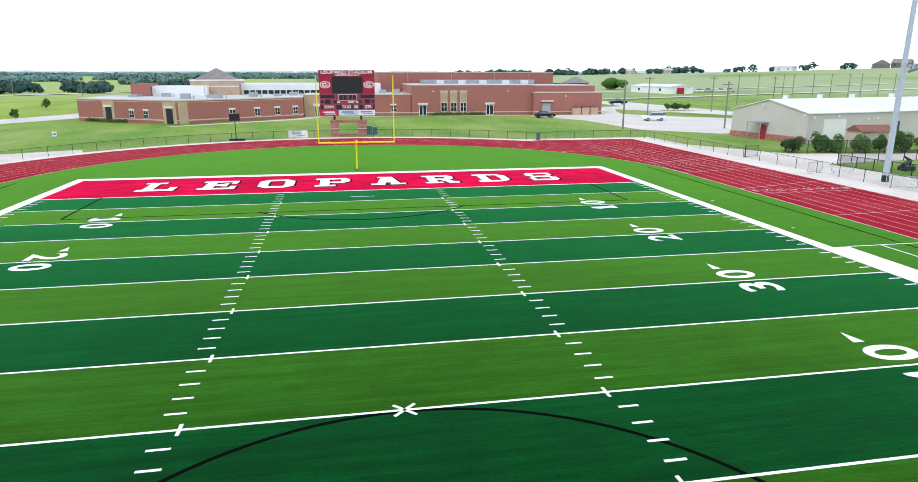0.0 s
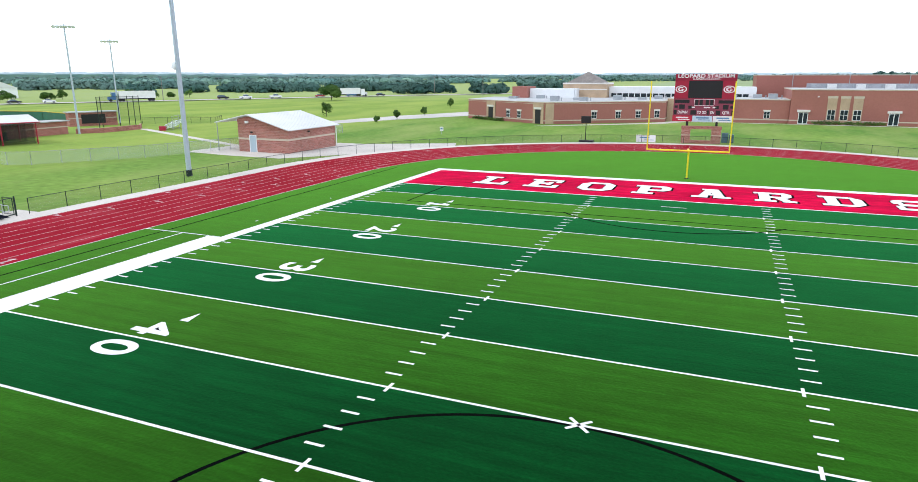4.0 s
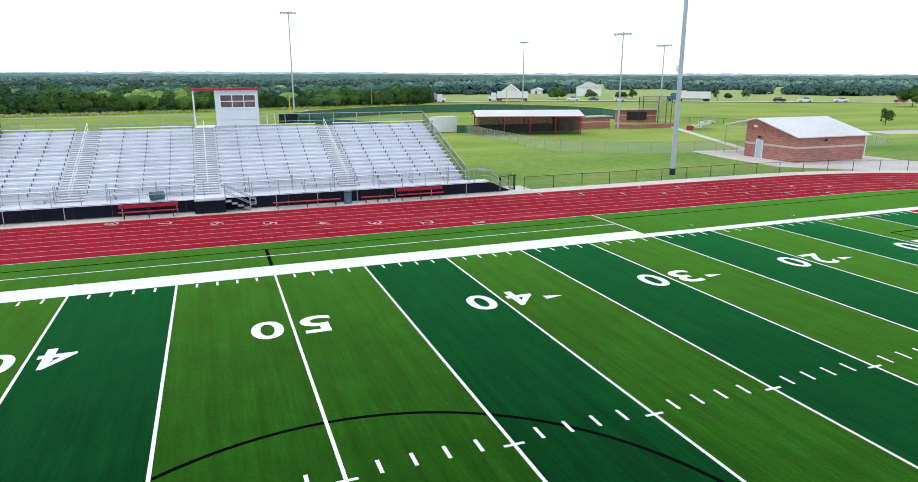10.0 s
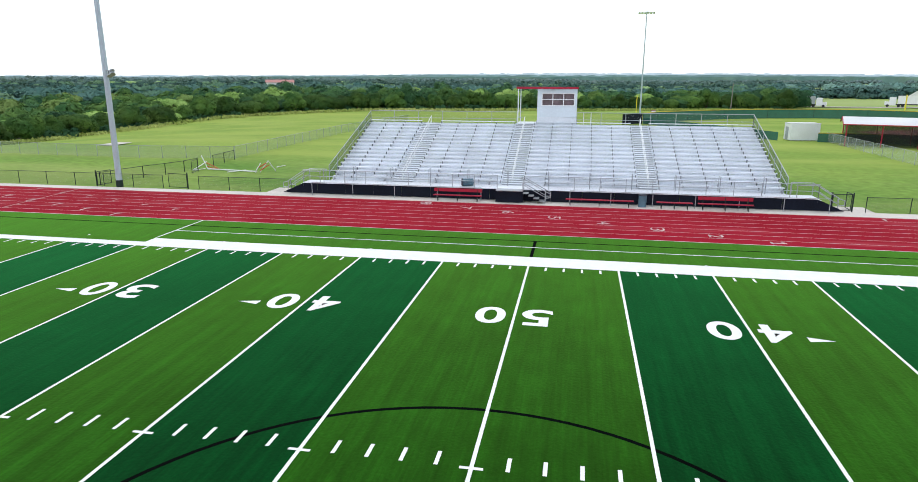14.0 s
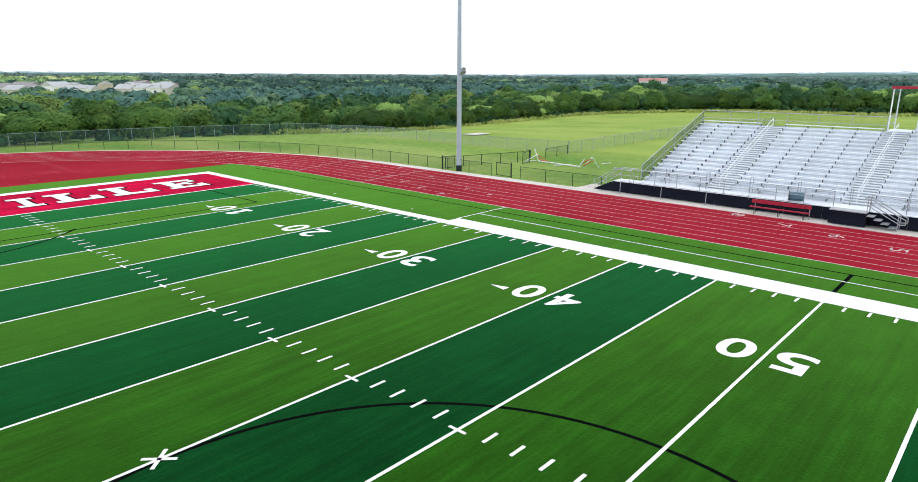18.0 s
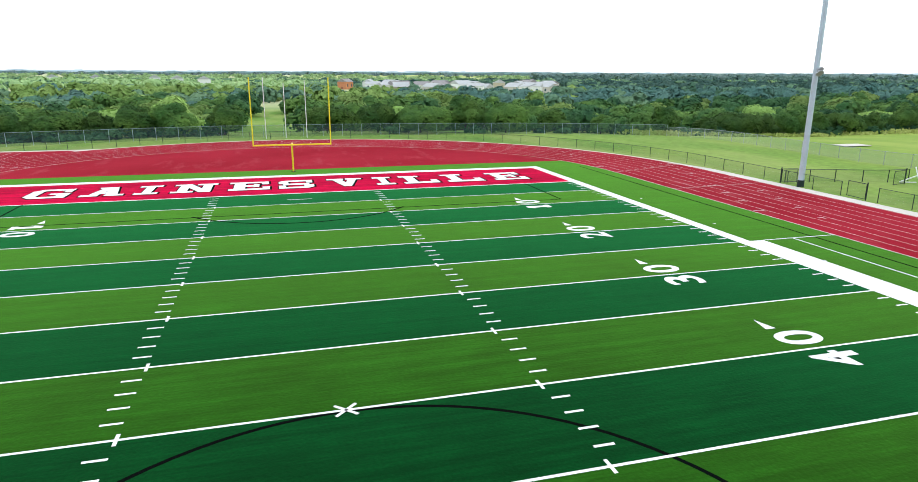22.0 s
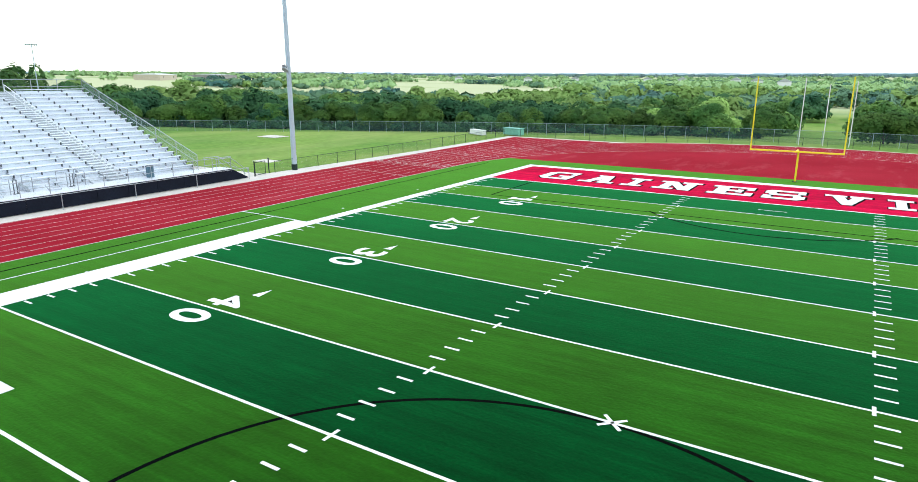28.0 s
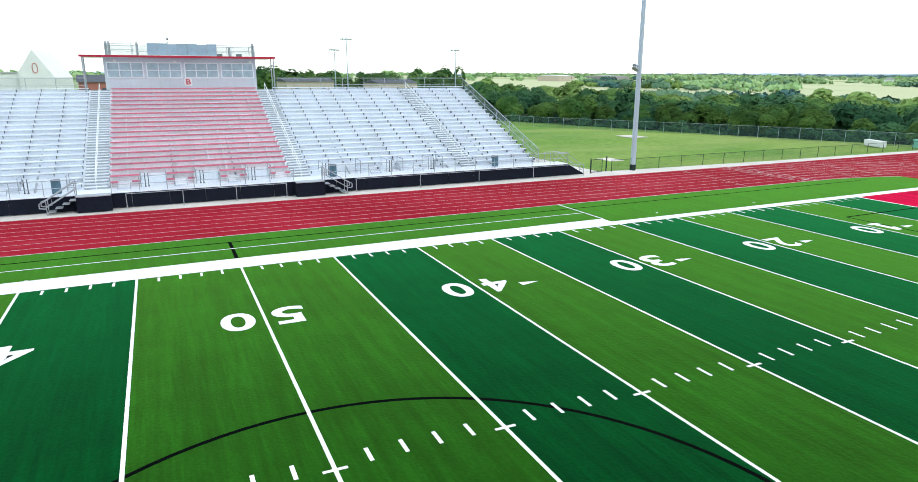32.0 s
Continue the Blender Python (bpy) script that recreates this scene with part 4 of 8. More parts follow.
    for a, b in pens:
        xw = wlk + 2 * tread
        part("pen_floor", Mesh().box(wlk + tread + 0.005, xw - 0.035, a, b, deck - 0.05, deck), "foot_alu", g)
        part("pen_wall", Mesh().box(xw - 0.034, xw - 0.004, a, b, deck + 0.004, deck + rise - 0.002), "alu", g)
        for yy in (a, b):
            part("pen_side", Mesh().box(wlk + tread, xw - 0.036, yy - 0.015, yy + 0.015, deck + 0.002, deck + rise), "alu", g)
            part("pen_rail", Mesh().rod((wlk + 0.1, yy, deck), (wlk + 0.1, yy, deck + 1.1), 0.03).rod((wlk + 0.1, yy, deck + 1.07), (xw - 0.1, yy, deck + 1.07), 0.026).rod((xw - 0.1, yy, deck), (xw - 0.1, yy, deck + 1.07), 0.026), "galv", g)
        for yy in (b - 0.52, b - 0.3):
            part("folding_gate_post", Mesh().rod((wlk + 0.25, yy, deck), (wlk + 0.25, yy, deck + 0.98), 0.035, 8).box(wlk + 0.12, wlk + 0.38, yy - 0.05, yy + 0.05, deck, deck + 0.05), "bracket", g, "dark upright post in a wheelchair pen")
        # steps in front of the next block of seats
        c = b + 1.1
        if any(p < c + 0.5 and c - 0.5 < q for p, q in aisles):
            continue
        for k in range(2):
            part("pen_step", Mesh().box(wlk - 0.42 + 0.3 * k, wlk - 0.14 + 0.3 * k, c - 0.4, c + 0.4, deck + 0.13 * (k + 1) - 0.035, deck + 0.13 * (k + 1)), "alu", g)
        for yy in (c - 0.42, c + 0.42):
            part("step_side", Mesh().rod((wlk - 0.4, yy, deck), (wlk + 0.2, yy, deck + 0.36), 0.025), "galv", g)
    # short rails that part the front walkway from the wheelchair bays
    for k in range(0 if pens else round((y1 - y0) / 3.3)):
        yy = y0 + 1.6 + k * 3.3
        m = Mesh().rod((wlk - 0.15, yy, deck), (wlk - 0.15, yy, deck + 1.25), 0.03).rod((wlk - 0.15, yy, deck + 1.2), (wlk + 0.5, yy, deck + 1.2), 0.024).rod((wlk + 0.5, yy, deck), (wlk + 0.5, yy, deck + 1.2), 0.024)
        part("bay_rail", m, "galv", g)
    # stairs down at both ends
    for s, yy in ((-1, e0), (1, e1)):
        for k in range(5):
            zz = deck * (1 - (k + 1) / 6)
            a, b = sorted((yy + s * k * 0.28, yy + s * (k + 1) * 0.28))
            part("tread", Mesh().box(0.1, wlk, a, b, zz - 0.04, zz), "alu", g)
        for xx in (0.05, wlk):
            m = Mesh().tube([(xx, yy - s * 1.6, deck + 0.95), (xx, yy, deck + 0.95), (xx, yy + s * 1.5, 0.95), (xx, yy + s * 1.85, 0.85), (xx, yy + s * 1.85, 0.5), (xx, yy + s * 1.4, 0.45)], 0.03)
            part("stair_rail", m, "galv", g)
            part("lower_rail", Mesh().rod((xx, yy, deck + 0.5), (xx, yy + s * 1.5, 0.5), 0.026), "galv", g)
            uprights(g, "stair_post", [(xx, yy, deck), (xx, yy - s * 1.5, deck), (xx, yy + s * 1.4, 0)], 0.96, 0.028, "galv")
    for s, yy in ((-1, e0), (1, e1)):
        tri = [(0, yy, 0.04), (0, yy + s * 1.9, 0.04), (0, yy, deck - 0.06)]
        part("ramp_skirt", Mesh().face(*tri).face(*[(0.04, b, c) for a, b, c in tri[::-1]]), "skirt", g)
    # steel underframe
    n = round((y1 - y0) / 4.5)
    for k in range(n + 1):
        yy = y0 + 0.2 + (y1 - y0 - 0.4) * k / n
        m = Mesh()
        for f in (0.12, 0.4, 0.7, 0.98):
            xx = wlk + (depth - wlk) * f
            zz = deck + (top - deck) * f - 0.2
            m.rod((xx, yy, -0.05), (xx, yy, zz), 0.06)
        m.rod((wlk, yy, deck - 0.15), (depth, yy, top - 0.2), 0.07)
        m.rod((depth, yy, 0), (wlk + (depth - wlk) * 0.4, yy, deck + (top - deck) * 0.4 - 0.3), 0.04)
        part("support_frame", m, "galv", g)
    return g


M["fence_green"] = mat("fence_green", (0.34, 0.43, 0.44), 0.5, 0.3, vary=0.1)
M["end_screen"] = see_through("end_screen", (0.045, 0.10, 0.095), 0.5)
M["foot_alu"] = mat("foot_alu", (0.74, 0.77, 0.83), 0.5, 0.12, vary=0.08, scale=0.5, rand=0.06)
M["bracket"] = mat("bracket", (0.14, 0.15, 0.165), 0.6, 0.4, vary=0.12)
V_AT = pose(-43.0, 0.2, 0, 0, 0, 180)
visitor = grandstand("visitor_bleachers", "silver aluminium bleachers with a black skirt and green mesh rails", V_AT, -17.9, 18.95, 0.95, 1.4, 16, 0.75, 0.27,
                     [(-8.5, -6.9), (2.3, 4.1), (11.6, 13.5)], bays=[(2.05, 4.2, -1)], box=(-1.8, 4.0), screen="end_screen")
H_AT = pose(43.2, 0.0, 0)
home = grandstand("home_bleachers", "long silver aluminium bleachers with a red-seated middle block", H_AT, -29.4, 29.4, 1.12, 1.7, 20, 0.85, 0.335,
                  [(-23.1, -21.5), (-8.0, -6.4), (6.6, 8.3), (21.5, 23.1)], red=(-6.6, 6.8), bays=[(-8.4, -6.2, -1), (6.4, 8.5, 1)], ends=(2.2, 2.2), box=(-8.3, 8.6),
                  pens=[(-19.55, -18.23), (-15.85, -14.38), (-12.09, -8.9), (-4.77, -3.04), (-0.97, 0.74), (2.80, 4.54), (9.2, 12.1), (14.4, 15.85), (18.2, 19.55)])


# ---- press boxes ----
def window_unit(parent, x, y0, y1, z0, z1, panes, rowz=1, pane="glass"):
    """A framed window band on a wall that faces -x."""
    w = part("window", Mesh().box(x - 0.04, x + 0.02, y0 - 0.06, y1 + 0.06, z0 - 0.06, z1 + 0.06), "white_metal", parent, "white framed sliding window")
    for i in range(panes):
        a, b = y0 + (y1 - y0) * i / panes + 0.04, y0 + (y1 - y0) * (i + 1) / panes - 0.04
        for j in range(rowz):
            c, d = z0 + (z1 - z0) * j / rowz + 0.04, z0 + (z1 - z0) * (j + 1) / rowz - 0.04
            part("pane", Mesh().box(x - 0.055, x - 0.042, a, b, c, d), pane, w)


def visitor_press_box():
    p = thing("visitor_press_box", "small grey metal press box with a red roof edge", "press box", at=V_AT)
    x0, x1, y0, y1, z0, z1 = 13.5, 16.1, -1.75, 2.05, 5.55, 8.6
    part("cladding", Mesh().box(x0, x1, y0, y1, z0 + 0.35, z1), "gray_panel", p)
    part("base_panel", Mesh().box(x0 - 0.02, x1, y0, y1, z0 - 0.45, z0 + 0.33), "alu", p)
    part("roof", Mesh().box(x0 - 0.35, x1 + 0.3, y0 - 0.1, y1 + 2.0, z1, z1 + 0.12), "white_metal", p)
    part("roof_edge", Mesh().box(x0 - 0.4, x0 - 0.352, y0 - 0.12, y1 + 2.02, z1 - 0.04, z1 + 0.16), "red_paint", p, "red metal roof edge")
    window_unit(p, x0, -1.5, 1.6, 7.0, 8.15, 3, 2, "dusk_glass")
    for yy in (y1 + 1.85,):
        for xx in (x0 - 0.2, x1):
            part("roof_post", Mesh().rod((xx, yy, 4.9), (xx, yy, z1), 0.05, 8), "white_metal", p)
    part("platform", Mesh().box(x0 - 0.2, x1, y1, y1 + 2.0, 5.2, 5.27), "alu", p)
    m = rail(Mesh(), [(x0 - 0.2, y1 + 1.9, 5.27), (x1, y1 + 1.9, 5.27)], 1.1, 0.03)
    rail(m, [(x0 - 0.2, y1 + 1.9, 5.27), (x0 - 0.2, y1 + 1.35, 5.27)], 1.1, 0.03)
    part("platform_rail", m, "galv", p)
    for yy in (y0, y1):
        for xx in (x0 + 0.1, x1 - 0.1):
            part("column", Mesh().rod((xx, yy, 0), (xx, yy, z0), 0.08, 8), "galv", p)


def home_press_box():
    p = thing("home_press_box", "long grey press box with window bands and a red-edged flat roof", "press box", at=H_AT)
    x0, x1, y0, y1, z0, z1 = 18.85, 22.6, -6.55, 6.95, 7.75, 10.7
    part("cladding", Mesh().box(x0, x1, y0, y1, z0, z1), "home_panel", p)
    n = 16
    for k in range(n):
        yy = y0 + (y1 - y0) * (k + 0.5) / n
        part("panel_seam", Mesh().box(x0 - 0.012, x0 - 0.002, yy - 0.006, yy + 0.006, z0, z0 + 1.0), "galv", p)
    part("roof", Mesh().box(x0 - 1.1, x1 + 0.5, y0 - 1.75, y1 + 1.75, z1 + 0.03, z1 + 0.14), "white_metal", p)
    part("roof_edge", Mesh().box(x0 - 1.16, x0 - 1.103, y0 - 1.8, y1 + 1.8, z1 - 0.02, z1 + 0.17), "red_paint", p, "red metal roof edge")
    for k in range(4):
        a = y0 + 0.30 + k * 3.32
        window_unit(p, x0, a, a + 2.98, z0 + 1.12, z0 + 2.47, 3, 2, "sky_blind_glass")
    s = part("letter_sign", Mesh().box(x0 - 0.06, x0 - 0.02, -0.48, 0.22, z0 + 0.36, z0 + 1.04), "white", p, "white sign with a red letter B")
    words("B", 0.7, "red_paint", "sign_letter", s, pose(x0 - 0.064, -0.13, z0 + 0.70, 90, 0, -90), 0.42, bold=0.02)
    for yy in (y0 - 1.6, y1 + 1.6):
        for xx in (x0 - 0.9, x0 + 0.6):
            part("roof_post", Mesh().rod((xx, yy, z0 - 0.6), (xx, yy, z1), 0.06, 8), "galv", p)
    for yy in (y0 + 0.1, 0, y1 - 0.1):
        for xx in (x0 + 0.2, x1 - 0.2):
            part("column", Mesh().rod((xx, yy, 0), (xx, yy, z0), 0.12, 8), "galv", p)
    # filming deck on the roof
    zr = z1 + 0.14
    m, net = Mesh(), Mesh()
    ring_pts = [(x0 - 0.6, y0 + 0.1, zr), (x0 - 0.6, y1 - 0.3, zr), (x1 - 0.2, y1 - 0.3, zr), (x1 - 0.2, y0 + 0.1, zr), (x0 - 0.6, y0 + 0.1, zr)]
    rail(m, ring_pts, 1.05, 0.024)
    for a, b in zip(ring_pts, ring_pts[1:]):
        k = max(2, round(math.dist(a, b) / 2.1))
        uprights(p, "roof_rail_post", [[a[j] + (b[j] - a[j]) * i / k for j in range(3)] for i in range(k)], 1.1, 0.024, "galv")
        net.face(a, b, (b[0], b[1], b[2] + 1.03), (a[0], a[1], a[2] + 1.03))
    part("roof_rail", m, "galv", p)
    part("roof_mesh", net, "chain_grey", p)
    for k in range(7):
        yy = -2.9 + 0.87 * k
        part("windscreen_panel", Mesh().box(x0 - 0.64, x0 - 0.62, yy + 0.03, yy + 0.84, zr + 0.08, zr + 1.15 - 0.06 * (k % 3 == 1)), "slate_panel", p, "blue-grey screen panel on the roof rail")
        part("screen_post", Mesh().rod((x0 - 0.63, yy, zr), (x0 - 0.63, yy, zr + 1.25), 0.03), "galv", p)
    for yy, h in ((-6.3, 1.3), (-4.1, 0.9), (4.0, 1.2), (6.3, 1.25), (6.55, 1.25)):
        part("loudspeaker", Mesh().box(x0 - 0.5, x0 - 0.3, yy - 0.1, yy + 0.1, zr + 0.05, zr + h), "galv", p)
    for yy in (-3.2, -5.0):
        part("equipment_box", Mesh().box(x0 - 0.4, x0 + 0.1, yy - 0.25, yy + 0.25, zr + 0.01, zr + 0.28), "bracket", p)
    part("antenna", Mesh().rod((x0 - 0.3, 1.35, zr), (x0 - 0.3, 1.35, zr + 1.75), 0.02).box(x0 - 0.4, x0 - 0.2, 1.25, 1.45, zr + 1.5, zr + 1.62), "bracket", p)
    part("camera_bracket", Mesh().rod((x0 - 0.3, 0.9, z1 - 0.35), (x0, 0.9, z1 - 0.35), 0.06).box(x0 - 0.42, x0 - 0.2, 0.78, 1.02, z1 - 0.5, z1 - 0.28), "white", p)
    for yy in (-6.0, 6.0):
        part("wall_light", Mesh().box(x0 - 0.2, x0, yy - 0.1, yy + 0.1, z1 - 0.4, z1 - 0.2), "white", p)


M["dusk_glass"] = mat("dusk_glass", (0.16, 0.12, 0.13), 0.15, vary=0.25, scale=1.5)
M["slate_panel"] = mat("slate_panel", (0.32, 0.42, 0.52), 0.3, 0.2, vary=0.08, scale=0.8)
visitor_press_box()
home_press_box()
back_stair = thing("back_stair_rail", "white curved handrails at the back of the bleachers", "handrail", at=V_AT)
for yy in (-2.45, -3.15):
    part("rail_tube", Mesh().tube([(13.3, yy, 4.95), (13.45, yy, 6.0), (13.7, yy, 6.35), (14.1, yy, 6.2), (15.6, yy, 4.6)], 0.035), "white", back_stair)


# ---- low rails in front of both stands ----
def front_fence(x, y0, y1, gap):
    f = thing("front_fence", "low grey post-and-rail fence in front of the bleachers", "fence", "front fences")
    n = round((y1 - y0) / gap)
    post = Mesh().rod((0, 0, 0), (0, 0, 1.1), 0.03, 6).mesh("post", "galv")
    for k in range(n + 1):
        part("post", post, None, f, at=pose(x, y0 + (y1 - y0) * k / n, -0.03))
    part("top_rail", Mesh().rod((x, y0, 1.07), (x, y1, 1.07), 0.022, 6), "galv", f)


front_fence(-42.3, -19.5, -5.2, 3.4)
front_fence(-42.3, 1.8, 20.5, 3.4)
front_fence(42.6, -33.0, -11.0, 5.5)
front_fence(42.6, -5.5, 5.5, 3.6)


# ---- benches by the visitor stand ----
def bench(x, y0, y1, back=False):
    b = thing("team_bench", "red team bench on thin black legs" if not back else "red team bench with a backrest", "bench", "team benches", at=pose(x, (y0 + y1) / 2, -0.02))
    h = (y1 - y0) / 2
    part("seat", Mesh().box(-0.17, 0.17, -h, h, 0.46, 0.51), "red_paint", b)
    if back:
        part("backrest", Mesh().box(-0.30, -0.26, -h, h, 0.72, 0.98), "red_paint", b)
    for yy in (-h + 0.35, 0, h - 0.35):
        m = Mesh().rod((-0.15, yy, 0), (-0.12, yy, 0.46), 0.025).rod((0.15, yy, 0), (0.12, yy, 0.46), 0.025)
        if back:
            m.rod((-0.15, yy, 0.45), (-0.28, yy, 0.95), 0.022)
        part("leg", m, "post", b)


bench(-41.95, -9.0, -5.1, True)
bench(-41.95, 1.5, 6.6)
bench(-41.95, 8.3, 10.9)
bench(-41.95, 11.3, 15.2, True)


# ---- fences ----
def fence(name, label, pts, h, gap, post, mesh, r=0.03, group="chain-link fences"):
    f = thing(name, label, "fence", group)
    posts = Mesh().rod((0, 0, 0), (0, 0, h + 0.03), r, 6).mesh("post", post)
    # walk along the line with even steps
    seg = [(Vector(a), Vector(b)) for a, b in zip(pts, pts[1:])]
    total = sum((b - a).length for a, b in seg)
    n = max(1, round(total / gap))
    spots = []
    for i in range(n + 1):
        d = total * i / n
        for a, b in seg:
            k = (b - a).length
            if d <= k + 1e-6:
                spots.append(a.lerp(b, min(1, d / k)))
                break
            d -= k
    for i, s in enumerate(spots):
        z = ground_height(s.x, s.y) if s.length > 95 else -0.03
        part("post", posts, None, f, at=pose(s.x, s.y, z))
        if i:
            q = spots[i - 1]
            zq = ground_height(q.x, q.y) if q.length > 95 else -0.03
            part("top_rail", Mesh().rod((q.x, q.y, zq + h), (s.x, s.y, z + h), r * 0.7, 5), post, f)
            part("wire_mesh", Mesh().face((q.x, q.y, zq + 0.04), (s.x, s.y, z + 0.04), (s.x, s.y, z + h - 0.01), (q.x, q.y, zq + h - 0.01)), mesh, f)


def bend(r, a0, a1, cy, n=24):
    return [(r * math.cos(radians(a0 + (a1 - a0) * i / n)), cy + r * math.sin(radians(a0 + (a1 - a0) * i / n))) for i in range(n + 1)]


RF = R_OUT + 2.05
fence("track_fence", "low black chain-link fence around the north bend", [(44.6, 36.5), (44.4, 60), (43.6, 85.3), (30.5, 85.3)] + bend(RF, 50, 180, BEND) + [(-RF, 23.3)], 1.15, 2.95, "post", "chain")
fence("track_fence", "low black chain-link fence around the south bend", [(-RF, -21.8), (-RF, -30.5)], 1.15, 2.9, "post", "chain")
fence("track_fence", "low black chain-link fence around the south bend", [(-RF, -34.0), (-RF, -40.3), (-RF, -50)] + bend(RF, 180, 310, -BEND) + [(30.5, -84.9), (43.6, -84.9), (43.6, -60), (43.6, -37)], 1.15, 2.95, "post", "chain")
fence("boundary_fence", "tall grey chain-link fence along the edge of the woods", [(-63, -89.5), (-39, -94), (-4, -97.5), (11, -97), (33, -92), (49, -87), (72, -79), (86, -70), (98, -62), (125, -46)], 1.85, 3.05, "fence_green", "chain_veil")
fence("field_fence", "grey chain-link fence crossing the west meadow", [(-63, -89.5), (-64.5, -76), (-63.4, -62), (-63, -50), (-64.6, -39)], 1.5, 3.0, "galv", "chain_grey")
fence("field_fence", "grey chain-link fence crossing the west meadow", [(-64.6, -38.9), (-104.4, -39.9), (-140, -37)], 1.5, 3.0, "galv", "chain_grey")
fence("gate_fence", "low black chain-link fence beside the gate", [(-43.6, -40.6), (-47.5, -40.0), (-52.2, -38.2), (-55.4, -38.2)], 1.15, 2.6, "post", "chain", 0.04)
fence("gate_fence", "low black chain-link fence beside the gate", [(-58.2, -38.0), (-63.5, -38.4)], 1.15, 2.6, "post", "chain", 0.04)
fence("lawn_fence", "grey chain-link fence across the lawn by the ball field", [(-104, 41), (-70, 40.4), (-63, 51), (-57.5, 70), (-60, 92)], 1.5, 3.0, "galv", "chain_pale")


fence("ballfield_fence", "low black chain-link fence beside the ball field", [(-111.7, 95.5), (-105.2, 101.2), (-98.1, 102), (-102.9, 109.5)], 1.3, 2.4, "post", "chain", 0.04)


def gate(x, y, turn, w=1.9, h=1.3):
    g = thing("gate", "black tubular chain-link gate standing open", "gate", "gates", at=pose(x, y, -0.03, 0, 0, turn))
    part("gate_frame", Mesh().tube([(0, 0, 0.1), (w, 0, 0.1), (w, 0, h), (0, 0, h), (0, 0, 0.1)], 0.03), "post", g)
    part("wire_mesh", Mesh().face((0, 0, 0.1), (w, 0, 0.1), (w, 0, h), (0, 0, h)), "chain", g)
    part("hinge_post", Mesh().rod((-0.08, 0, 0), (-0.08, 0, h + 0.15), 0.05, 8), "post", g)


gate(-43.2, -31.6, -95)
gate(-43.0, -40.4, 170, 1.5)
gate(-53.5, -37.0, 15, 1.9)
gate(-43.3, 21.0, 100, 1.4)
gate(-43.4, 22.4, 180, 1.2)
gate(43.5, -34.5, -80, 1.5)
gate(44.2, -36.8, -40, 1.5)
gate(44.8, 60.5, 15, 2.0)


